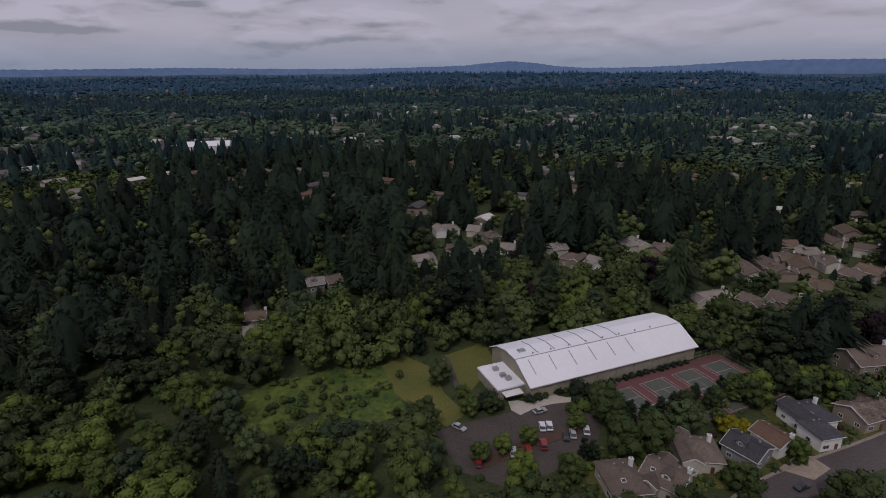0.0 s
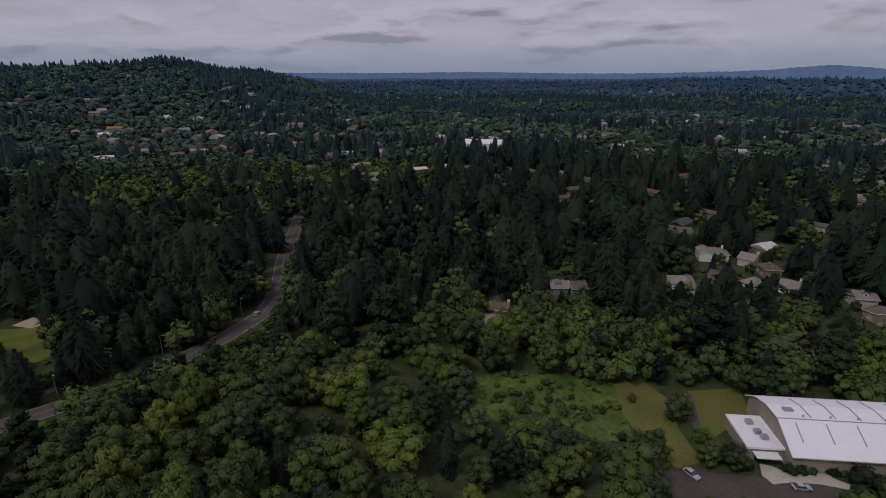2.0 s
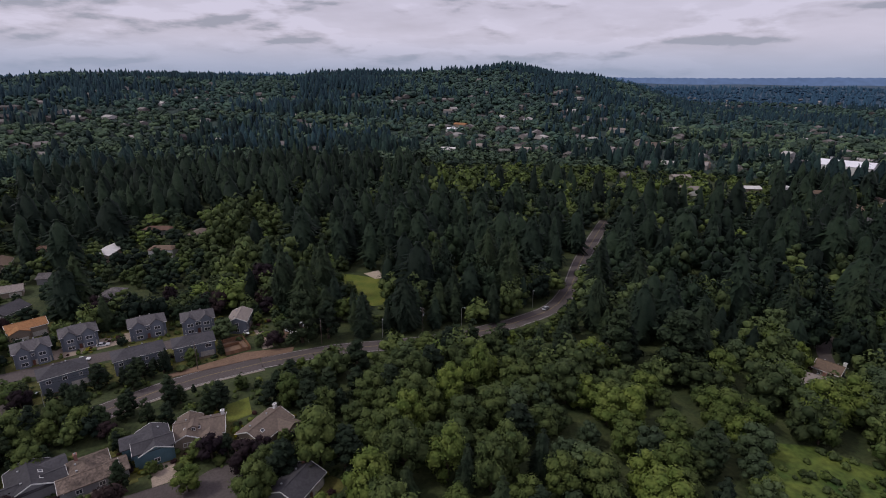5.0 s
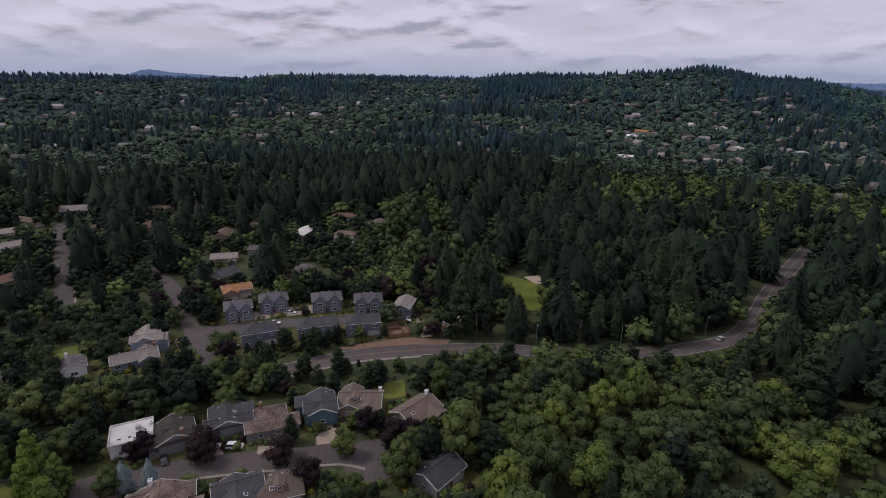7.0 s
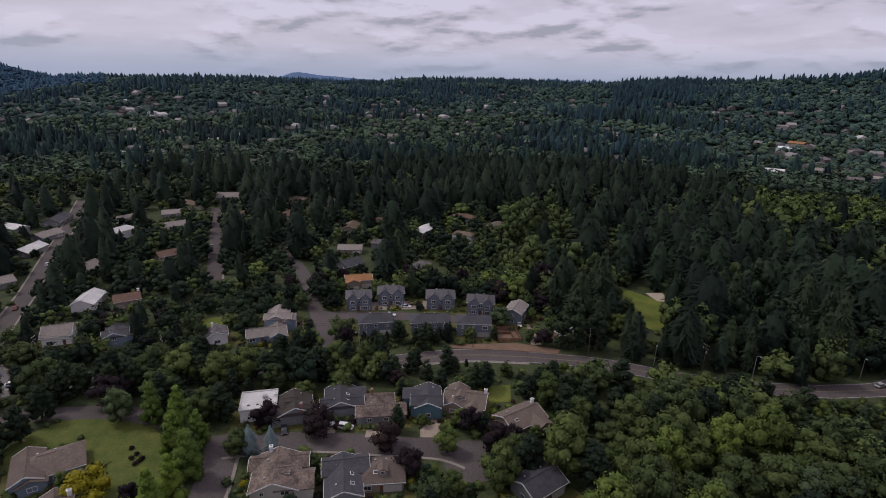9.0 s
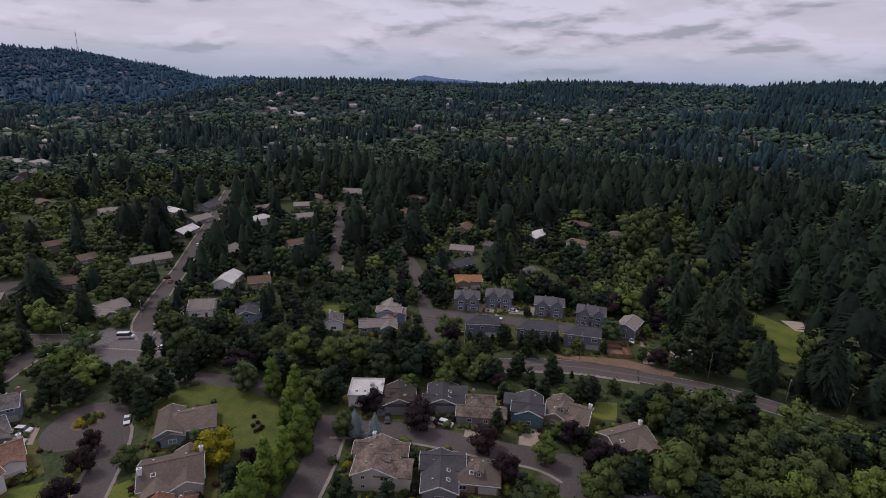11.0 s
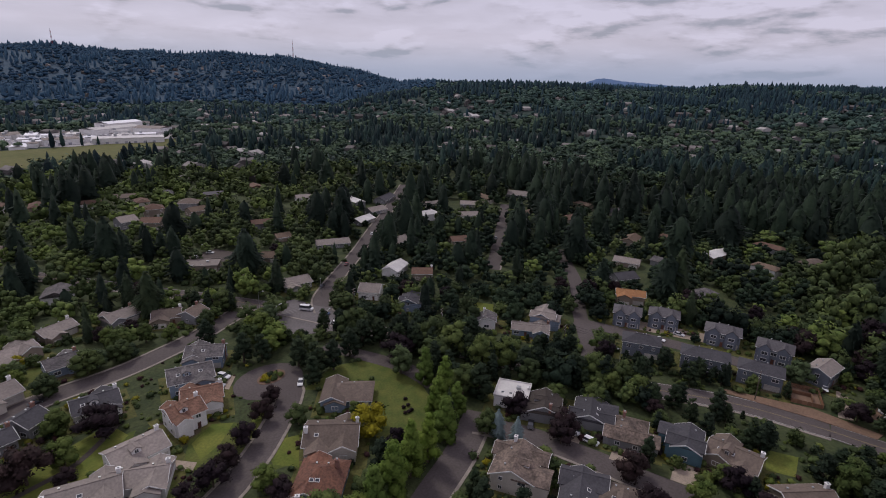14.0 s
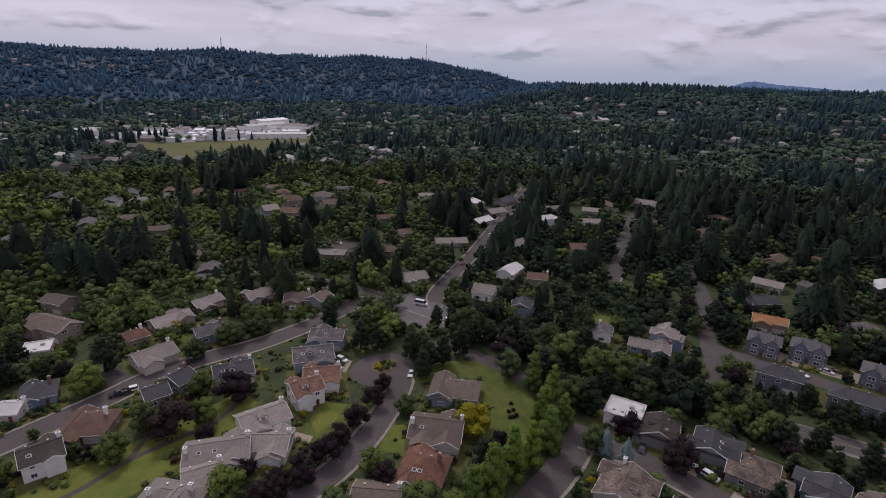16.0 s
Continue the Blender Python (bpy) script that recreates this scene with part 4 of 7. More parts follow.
house(-209.9, 11.6, 88, 14.0, 8.3, 6, "hip", SLATE, W_GREYBLUE, "slate-roofed house beside a board-fenced yard")
house(-223.7, 31.4, -24, 11.2, 7.4, 5.5, "gable", R_GREY, W_GREYBLUE, "narrow grey house with gable roof")
house(-213.7, -71.6, 8, 11.2, 8.3, 5, "gable", R_GREY, W_BLUE, "grey-roofed house near power lines")
house(-201.6, -72.8, -71, 14.9, 7.4, 3, "gable", R_GREY, W_BLUE, "low grey-roofed wing with blue walls")
house(-198.0, -91.5, 24, 7.4, 7.4, 4, "gable", R_BLUEGREY, W_WHITE, "small white garage with grey roof")
house(-231.4, -145.7, -58, 10.2, 8.3, 4, "gable", R_BROWN, W_TAN, "brown-roofed house by a conifer", chimney=1)
house(-195.6, -129.7, 23, 11.2, 7.4, 5, "gable", SLATE, W_BLUE, "dark blue house with slate roof")
house(-230.5, -162.7, 12, 15.0, 9.0, 3.5, "gable", R_WHITE, W_WHITE, "white-roofed house on a side street")
house(-197.0, -153.3, -66, 9.7, 10.8, 4, "gable", R_GREY, W_WHITE, "pale grey house on a side street")
house(-185.2, -192.3, -22, 14.0, 9.9, 3, "gable", R_GREY, W_GREY, "low grey house at the junction")
house(-207.4, -233.6, -51, 11.6, 9.0, 3, "gable", R_TAN, W_TAN, "low tan-roofed bungalow in gardens")
house(-239.1, -256.9, -22, 9.0, 8.1, 3, "gable", R_TAN, W_TAN, "low tan-roofed bungalow in gardens")
house(-243.1, -224.8, -38, 10.1, 9.0, 3, "gable", R_GREY, W_GREY, "low grey bungalow on a street")
house(-250.9, -218.9, -38, 10.4, 9.0, 3, "gable", R_GREY, W_GREY, "low grey bungalow on a street")
house(-302.5, -242.3, 2, 17.2, 9.9, 3, "gable", R_WHITE, W_GREY, "pale-roofed house up the side street")
house(-332.4, -253.2, -10, 15.8, 9.9, 3, "gable", R_GREY, W_GREY, "grey house up the side street")
house(-371.2, -272.5, 12, 22.7, 10.8, 3, "gable", SLATE, W_GREY, "slate-roofed house up the side street")
house(-274.7, -190.8, -4, 11.5, 9.9, 3, "gable", R_GREY, W_TAN, "grey house in gardens")
house(-176.1, -250.9, -47, 17.0, 11.7, 3.5, "flat", R_GREY, W_TAN, "long flat-roofed building with car park")
house(-201.4, -364.9, -7, 11.0, 12.6, 5, "gable", R_GREY, W_GREY, "grey gable-roofed apartment building")
house(-230.5, -379.6, -27, 13.3, 12.6, 6, "hip", R_BROWN, W_TAN, "brown apartment house with gables")
house(-257.4, -376.0, -50, 14.9, 12.6, 6, "hip", R_TAUPE, W_GREY, "grey hip-roofed apartment house")
house(-210.2, -348.7, -53, 12.6, 10.8, 5, "gable", R_BROWN, W_TAN, "brown gable-roofed apartment house")
house(-251.0, -356.4, -9, 15.5, 10.8, 4, "gable", R_TAN, W_TAN, "tan gable-roofed apartment house")
house(-396.2, -203.4, -64, 14.3, 9.0, 3, "gable", R_GREY, W_GREY, "grey house among trees")
house(-361.9, -186.6, -50, 14.8, 9.0, 3, "gable", R_GREY, W_WHITE, "grey house among trees")
house(-458.5, -184.9, -81, 25.6, 12.6, 3, "gable", R_GREY, W_GREY, "long grey house at the street end")
house(-390.4, -148.1, 8, 19.8, 9.0, 3, "gable", R_BROWN, W_TAN, "brown-roofed house among trees")
house(-300.2, -158.6, -41, 15.9, 9.0, 3, "gable", R_BROWN, W_TAN, "brown house among trees")
house(-288.4, -53.4, -42, 12.0, 9.9, 3, "gable", SLATE, W_GREY, "slate-roofed house in a close")
house(-316.5, -57.4, -89, 14.0, 8.1, 3, "gable", R_GREY, W_TAN, "grey house in a close")
house(-366.0, -65.1, -3, 16.5, 9.0, 3, "gable", R_TAN, W_TAN, "tan house in a close")
house(44.4, 103.5, 5, 9.3, 11.7, 4, "hip", R_TAUPE, W_CREAM, "taupe hip-roofed house with white vents", skylights=1)
house(56.0, 104.0, -45, 9.9, 9.9, 4, "gable", R_TAUPE, W_CREAM, "taupe gabled house with cream walls", skylights=1)
house(68.6, 113.1, -9, 10.1, 9.9, 4, "hip", R_TAUPE, W_CREAM, "taupe hip-roofed house with cream walls", chimney=1)
house(82.7, 113.6, -57, 9.3, 9.0, 4, "gable", SLATE, W_GREY, "slate gable-roofed house with grey walls")
house(92.5, 117.6, -67, 8.5, 7.2, 4, "gable", R_BROWN, W_WHITE, "white house with brown roof")
house(109.5, 127.5, 9, 11.6, 9.9, 4, "hip", SLATE, W_WHITE, "white house with dark slate hip roof", skylights=1)
house(107.2, 119.2, 10, 7.0, 8.1, 4.5, "hip", SLATE, W_WHITE, "white house wing with slate roof")
house(127.9, 128.2, 16, 12.8, 9.9, 4, "gable", R_WEATHERED, W_TAN, "tan house with weathered shake roof")
house(150.4, 155.8, 5, 17.1, 12.7, 6, "gable", R_TAUPE, W_TAN, "large taupe-roofed house with tan walls", chimney=1)
house(160.1, 244.5, -96, 20.0, 10.0, 5.0, "gable", R_TAUPE, W_CREAM, "tan estate house with taupe shingle gable roof")
house(175.6, 247.4, -93, 20.0, 10.0, 5.0, "gable", R_TAUPE, W_TAN, "tan estate house with taupe shingle gable roof", chimney=1)
house(205.2, 282.5, -14, 11.0, 12.0, 5.0, "gable", R_TAN, W_TAN, "tan estate house with tan shingle gable roof")
house(190.1, 261.3, -16, 11.0, 9.0, 5.0, "gable", R_TAUPE, W_CREAM, "tan estate house with taupe shingle gable roof", chimney=1)
house(191.5, 249.9, -104, 20.0, 10.0, 5.0, "gable", R_TAN, W_TAN, "tan estate house with tan shingle gable roof")
house(208.9, 266.7, -88, 14.6, 9.0, 5.0, "gable", R_GREY, W_TAN, "tan estate house with grey shingle gable roof", chimney=1)
house(209.2, 254.1, -95, 14.3, 9.0, 5.0, "gable", R_TAUPE, W_CREAM, "tan estate house with taupe shingle gable roof")
house(237.6, 289.3, -88, 14.7, 10.0, 5.0, "gable", R_TAUPE, W_TAN, "tan estate house with taupe shingle gable roof", chimney=1)
house(261.9, 306.5, -108, 15.5, 11.0, 5.0, "gable", R_TAN, W_TAN, "tan estate house with tan shingle gable roof")
house(246.2, 273.1, -38, 11.0, 10.0, 5.0, "gable", R_TAUPE, W_CREAM, "tan estate house with taupe shingle gable roof", chimney=1)
house(140.2, 205.5, -65, 11.0, 9.0, 5.0, "gable", R_TAUPE, W_TAN, "tan estate house with taupe shingle gable roof")
house(155.1, 207.3, -52, 11.0, 10.0, 5.0, "gable", R_TAUPE, W_TAN, "tan estate house with taupe shingle gable roof", chimney=1)
house(124.9, 216.4, 13, 19.9, 8.0, 3.0, "gable", R_GREY, W_CREAM, "tan estate house with grey shingle gable roof")
house(181.6, 218.5, -67, 11.0, 11.0, 5.0, "gable", R_TAN, W_TAN, "tan estate house with tan shingle gable roof", chimney=1)
house(208.1, 233.2, -73, 11.0, 10.0, 5.0, "gable", R_TAUPE, W_TAN, "tan estate house with taupe shingle gable roof")
house(221.0, 238.9, -64, 11.0, 10.0, 5.0, "gable", R_TAN, W_CREAM, "tan estate house with tan shingle gable roof", chimney=1)
house(-7.1, 367.1, 21, 8.9, 9.9, 4.5, "gable", R_TAUPE, W_TAN, "two-storey house among conifers")
house(10.3, 327.9, 10, 15.3, 9.9, 4.5, "hip", R_GREY, W_WHITE, "two-storey house among conifers")
house(28.4, 325.0, -20, 8.0, 9.9, 4.5, "gable", R_GREY, W_CREAM, "two-storey house among conifers")
house(37.4, 311.6, 16, 8.8, 9.9, 4.5, "hip", R_TAUPE, W_TAN, "two-storey house among conifers")
house(44.1, 286.9, -17, 7.7, 9.9, 4.5, "gable", R_GREY, W_WHITE, "two-storey house among conifers")
house(28.3, 284.0, -38, 7.2, 9.9, 4.5, "hip", R_GREY, W_CREAM, "two-storey house among conifers")
house(12.6, 286.0, -18, 7.2, 9.9, 4.5, "gable", R_TAUPE, W_TAN, "two-storey house among conifers")
house(-4.4, 270.3, 9, 11.4, 9.9, 4.5, "hip", R_GREY, W_WHITE, "two-storey house among conifers")
house(72.4, 285.6, 13, 9.2, 9.9, 4.5, "gable", R_GREY, W_CREAM, "two-storey house among conifers")
house(76.5, 267.6, -40, 10.6, 9.9, 4.5, "hip", R_TAUPE, W_TAN, "two-storey house among conifers")
house(88.2, 260.6, -45, 10.4, 9.9, 4.5, "gable", R_GREY, W_WHITE, "two-storey house among conifers")
house(118.4, 291.3, 12, 15.2, 9.9, 4.5, "hip", R_GREY, W_CREAM, "two-storey house among conifers")
house(130.7, 279.9, 38, 13.3, 9.9, 4.5, "gable", R_TAUPE, W_TAN, "two-storey house among conifers")
house(-75.5, 189.5, 23, 7.0, 8.1, 3.5, "gable", R_GREY, W_GREY, "grey-roofed house at the wood edge")
house(-76.1, 204.6, 8, 7.9, 8.1, 3, "gable", R_TAN, W_TAN, "tan-roofed house at the wood edge")
house(-58.0, 239.5, 23, 7.8, 9.0, 4, "gable", R_GREY, W_GREY, "grey house under trees")
house(-49.8, 242.4, 31, 7.0, 9.0, 4, "gable", R_TAUPE, W_TAN, "taupe house under trees")


def plain_house(x, y, turn, L, W, eave, roof_mat, wall_mat, label, kind="gable"):
    """A house far off: walls, roof and a few windows."""
    home = empty("house", pose(x, y, float(height(x, y)), 0, 0, turn), label, "house", "far houses")
    rise = W * 0.2
    part("wall", boxes((-L / 2, L / 2, -W / 2, W / 2, -2, eave)), wall_mat, home)
    bm = bmesh.new()
    e = 0.0 if kind == "gable" else W * 0.35
    for s in (-1, 1):
        slab(bm, [(-L / 2 - 0.5, s * (W / 2 + 0.5), eave), (L / 2 + 0.5, s * (W / 2 + 0.5), eave), (L / 2 + 0.5 - e, 0, eave + rise), (-L / 2 - 0.5 + e, 0, eave + rise)])
        slab(bm, [(s * (L / 2 + 0.45), -W / 2 - 0.4, eave), (s * (L / 2 + 0.45), W / 2 + 0.4, eave), (s * (L / 2 + 0.45 - e), 0, eave + rise)])
    bmesh.ops.recalc_face_normals(bm, faces=bm.faces[:])
    part("roof", bm, roof_mat, home)
    return home


FAR_ROOFS = [R_GREY, R_TAUPE, R_TAN, R_BROWN, R_WHITE, R_BLUEGREY, R_SLATE2]
FAR_WALLS = [W_CREAM, W_TAN, W_WHITE, W_GREY]
ROOF_WORDS = {R_GREY: "grey", R_TAUPE: "taupe", R_TAN: "tan", R_BROWN: "brown", R_WHITE: "pale", R_BLUEGREY: "blue-grey", R_SLATE2: "slate"}


def quarter(count, a0, a1, r0, r1, base, seed):
    """Houses strewn between trees, half hidden by them."""
    own = random.Random(seed)
    placed = 0
    for k in range(count * 12):
        a, d = radians(own.uniform(a0, a1)), math.sqrt(own.uniform(r0 * r0, r1 * r1))
        px, py = -d * math.sin(a), d * math.cos(a)
        u, v = int((px + HALF) / CELL), int((py + HALF) / CELL)
        if placed >= count or limit[u - 4:u + 5, v - 4:v + 5].min() < 90:
            continue
        rm = own.choice(FAR_ROOFS)
        plain_house(px, py, own.choice((-28, 62)) + own.uniform(-8, 8), own.uniform(13, 19), own.uniform(8, 11), own.uniform(3.2, 5.5), rm, own.choice(FAR_WALLS), f"suburban house with {ROOF_WORDS[rm]} roof half hidden by trees", own.choice(("gable", "gable", "hip")))
        clear_disc(px, py, 9.5)
        open_view(px, py, 4.5, base)
        placed += 1


quarter(26, 138, 178, 255, 520, 6.5, 1)
quarter(22, 100, 136, 250, 470, 7.0, 2)
quarter(7, 84, 100, 265, 400, 8.0, 3)
quarter(14, 8, 30, 420, 600, 5.0, 4)
quarter(20, -42, 5, 330, 600, 4.0, 5)


# ---- gardens, drives, decks ----
GARDEN = material("garden_grass", (0.064, 0.070, 0.020), (0.120, 0.112, 0.032), 0.22, 1.3, bump=0.06, grit=0.35)
for k, (hx0, hy0, ha, hl, hw) in enumerate(HOUSES):
    if math.hypot(hx0, hy0) < 270:
        ca, sa = math.cos(radians(ha)), math.sin(radians(ha))
        ring = [(hx0 + u * ca - v * sa, hy0 + u * sa + v * ca) for u, v in ((-hl / 2 - 3, -hw / 2 - 5), (hl / 2 + 3, -hw / 2 - 5.5), (hl / 2 + 3.5, hw / 2 + 4), (-hl / 2 - 3, hw / 2 + 4.5))]
        tagged(part("ground", prism(ring, -0.2, 0.006 + 0.003 * (k % 6)), GARDEN), "mown garden grass round a house", "garden", kind="structure")
BED = material("planted_bed_soil", (0.105, 0.075, 0.052), (0.070, 0.066, 0.030), 0.5, 2.6, bump=0.08, grit=0.4)
bed_rng = random.Random(41)
for hx0, hy0, ha, hl, hw in HOUSES:
    if math.hypot(hx0, hy0) < 235 and hx0 < -25 and hy0 < 40:
        ca, sa = math.cos(radians(ha)), math.sin(radians(ha))
        for side in (-1, 1):
            u0, v0 = bed_rng.uniform(-0.3, 0.3) * hl, side * (hw / 2 + 0.8)
            long, deep = bed_rng.uniform(2.5, 0.45 * hl), bed_rng.uniform(1.2, 2.6)
            ring = [(u0 + long * math.cos(q * math.pi / 7) * bed_rng.uniform(0.8, 1.1), v0 + side * (deep * (1 + math.sin(q * math.pi / 7)) * bed_rng.uniform(0.8, 1.1) - deep)) for q in range(14)]
            tagged(part("ground", prism([(hx0 + u * ca - v * sa, hy0 + u * sa + v * ca) for u, v in ring], -0.2, 0.034 + 0.001 * bed_rng.randrange(5)), BED), "planted bed of dark soil beside a house", "flower bed", kind="structure")
DRIVE = material("tan_drive_concrete", (0.36, 0.29, 0.23), (0.28, 0.225, 0.18), 0.3, 2.5)
for outline in ([(-61.1, -127.5), (-64.1, -116.6), (-60.1, -115.6), (-58.1, -126.5)], [(-109.6, -156.0), (-112.6, -148.1), (-105.6, -143.0), (-103.5, -148.0)], [(-147.3, -24.6), (-147.5, -18.5), (-139.3, -17.5), (-139.1, -24.6)],
                [(-148.6, -8.2), (-147.7, -2.1), (-139.5, -2.1), (-139.5, -8.3)], [(-150.1, -38.9), (-150.2, -34.8), (-141.0, -33.8), (-140.9, -37.9)], [(-74.2, -127.7), (-77.2, -120.7), (-74.2, -118.7), (-71.2, -125.7)],
                [(-219.0, 35.6), (-215.9, 38.7), (-199.5, 38.6), (-199.6, 34.5)], [(-240.1, -35.8), (-243.1, -1.0), (-233.8, -3.0), (-230.8, -33.8)], [(88.9, 108.8), (100.3, 115.5), (102.9, 108.2), (95.7, 104.4)]):
    area("pavement", "tan concrete driveway beside a house", "driveway", outline, DRIVE, 0.09)
for outline in ([(-168.1, 14.2), (-169.1, 22.3), (-158.9, 21.2), (-157.9, 14.1)], [(-81.3, -128.8), (-90.4, -131.8), (-94.4, -126.9), (-85.3, -121.8), (-78.3, -120.8)], [(-64.1, -127.6), (-67.2, -119.6), (-67.2, -115.7), (-64.1, -117.6)], [(-87.4, -102.9), (-96.5, -108.9), (-100.6, -106.0), (-90.4, -95.9)],
                [(-216.3, -113.8), (-220.6, -98.7), (-209.3, -93.6), (-200.9, -110.7)], [(-201.7, -150.0), (-206.8, -147.0), (-192.4, -136.8), (-187.3, -140.8)], [(-275.0, -183.1), (-285.5, -175.1), (-269.9, -167.9), (-263.6, -175.9)],
                [(-104.6, -126.0), (-98.5, -117.0), (-90.4, -114.9), (-88.4, -119.9)], [(-58.1, -192.9), (-68.1, -195.1), (-72.1, -203.1), (-60.1, -204.9)]):
    area("ground", "small mown garden lawn", "lawn", outline, LAWN, 0.035, tall=1.5)
yard_fence = empty("timber_fence", pose(-207.5, 25.6, 0, 0, 0, 4), "red-brown board fence round a bare earth yard", "fence")
for q in range(8):
    for v in (-4.6, 4.6):
        part("fence_panel", boxes((-5.6 + 1.4 * q, -4.28 + 1.4 * q, v - 0.04, v + 0.04, 0.1, 1.6)), TIMBER, yard_fence)
        part("fence_post", boxes((-5.68 + 1.4 * q, -5.58 + 1.4 * q, v - 0.07, v + 0.07, 0, 1.75)), TIMBER, yard_fence)
for q in range(6):
    for u in (-5.7, 5.7):
        part("fence_panel", boxes((u - 0.04, u + 0.04, -4.5 + 1.5 * q, -3.08 + 1.5 * q, 0.1, 1.6)), TIMBER, yard_fence)
part("inner_rail", boxes((-1.2, -1.1, -4.4, 2.0, 0.1, 1.3), (-1.2, 3.4, 1.9, 2.0, 0.1, 1.3)), TIMBER, yard_fence, "low board fence across the yard")
area("ground", "bare brown earth inside a board fence", "yard", [(-213.0, 20.6), (-201.9, 21.4), (-202.2, 30.4), (-213.4, 29.6)], EARTH, 0.06)
clear_disc(-207.9, 24.4, 7)
open_view(-203.8, 24.4, 5, 1.0)


def street_lamp(x, y, turn, tall=8.5):
    ob = empty("street_lamp", pose(x, y, 0, 0, 0, turn), "grey steel street lamp with a curved arm", "street lamp", "street lamps")
    bm = bmesh.new()
    cylinder(bm, 0.11, 0.07, 0, tall, 8)
    part("post", bm, STEEL, ob)
    bm = bmesh.new()
    for q in range(5):
        a0, a1 = q * 0.3, (q + 1) * 0.3
        box(bm, 0, 0.62, -0.05, 0.05, -0.05, 0.05, Matrix.Translation((1.8 * math.sin(a0), 0, tall - 0.1 + 0.9 * (math.cos(a0 * 0.5) * 0 + math.sin(a0)))) @ Matrix.Rotation(-0.75 + 0.17 * q, 4, "Y"))
    part("arm", bm, STEEL, ob)
    head = part("lamp_head", boxes((1.8, 2.7, -0.18, 0.18, tall + 0.72, tall + 0.9)), STEEL, ob)
    part("lens", boxes((1.9, 2.6, -0.12, 0.12, tall + 0.68, tall + 0.72)), TRIM, head)


for x, y, turn in ((-155.8, -184.6, 120), (-149.2, -166.5, 160), (-156.5, -145.5, 180), (-184.3, -173.9, 40), (-191.4, -33.8, -20), (-176.7, 151.5, -30), (-196.3, 51.7, -10), (-184.5, 78.7, -20), (-177.3, 112.4, 0)):
    street_lamp(x, y, turn)


def power_pole(x, y, turn, tall=11.0):
    ob = empty("utility_pole", pose(x, y, 0, 0, 0, turn), "brown wooden utility pole with two crossarms", "utility pole", "utility poles")
    bm = bmesh.new()
    cylinder(bm, 0.17, 0.12, 0, tall, 8)
    part("post", bm, POLE, ob)
    for z in (tall - 0.6, tall - 2.0):
        arm = part("crossarm", boxes((-1.3, 1.3, -0.08, 0.08, z, z + 0.16)), POLE, ob)
        for q in (-1.2, -0.5, 0.5, 1.2):
            part("insulator", boxes((q - 0.05, q + 0.05, -0.05, 0.05, z + 0.16, z + 0.36)), TRIM, arm)
    bm = bmesh.new()
    cylinder(bm, 0.22, 0.22, tall - 3.6, tall - 2.7, 10, pose(0.4, 0, 0))
    part("transformer", bm, STEEL, ob)


WIRES = [(-164.5, -203.8), (-178.5, -148.8), (-181.8, -104.7), (-195.2, -56.2), (-196.2, 10.7), (-192.2, 55.7), (-181.2, 95.6)]
for q, (x, y) in enumerate(WIRES):
    x2, y2 = WIRES[min(q + 1, len(WIRES) - 1)]
    power_pole(x, y, math.degrees(math.atan2(y2 - y, x2 - x)) + 90 if q < len(WIRES) - 1 else 20)
for (x0, y0), (x1, y1) in zip(WIRES, WIRES[1:]):
    for n, (off, z) in enumerate(((-1.1, 10.8), (1.1, 10.8), (0.0, 9.4))):
        turn = math.atan2(y1 - y0, x1 - x0) + math.pi / 2
        bm = bmesh.new()
        last = None
        for k in range(13):
            t = k / 12
            px, py, pz = x0 + (x1 - x0) * t + off * math.cos(turn), y0 + (y1 - y0) * t + off * math.sin(turn), z - 1.1 * 4 * t * (1 - t)
            row = [bm.verts.new((px + u, py, pz + v)) for u, v in ((-0.03, 0), (0.03, 0), (0, 0.05))]
            if last:
                for u in range(3):
                    bm.faces.new((last[u], last[(u + 1) % 3], row[(u + 1) % 3], row[u]))
            last = row
        tagged(part("power_cable", bm, RUBBER), "thin black power cable slung between poles", "cable", "power cables")


# ---- the sports hall ----
hall = empty("sports_hall", pose(28.4, 142.2, 0, 0, 0, 19.9), "long white-roofed indoor sports hall with beige walls", "sports hall")
HL, PROFILE = 70.2, [(-0.7, 5.2), (9.3, 10.2), (16.0, 10.2), (22.5, 8.6), (28.2, 5.3)]
bm = bmesh.new()
ends = []
for xx in (0.4, HL - 0.4):
    ends.append([bm.verts.new((xx, yy, zz)) for yy, zz in [(0, -0.5), (0, 5.4), *[(q, w - 0.25) for q, w in PROFILE[1:-1]], (27, 5.4), (27, -0.5)]])
n = len(ends[0])
bm.faces.new(ends[0])
bm.faces.new(ends[1][::-1])
for u in range(n):
    bm.faces.new((ends[0][u], ends[1][u], ends[1][(u + 1) % n], ends[0][(u + 1) % n]))
bmesh.ops.recalc_face_normals(bm, faces=bm.faces[:])
part("wall", bm, GYM_WALL, hall)
hall_roof = None
for (y0, z0), (y1, z1) in zip(PROFILE, PROFILE[1:]):
    bm = bmesh.new()
    slab(bm, [(-0.3, y0, z0 + 0.25), (HL + 0.3, y0, z0 + 0.25), (HL + 0.3, y1, z1 + 0.25), (-0.3, y1, z1 + 0.25)], 0.3)
    bmesh.ops.recalc_face_normals(bm, faces=bm.faces[:])
    hall_roof = part("roof_slope", bm, GYM_ROOF, hall)


def roof_z(yy):
    return float(np.interp(yy, [q[0] for q in PROFILE], [q[1] for q in PROFILE])) + 0.27


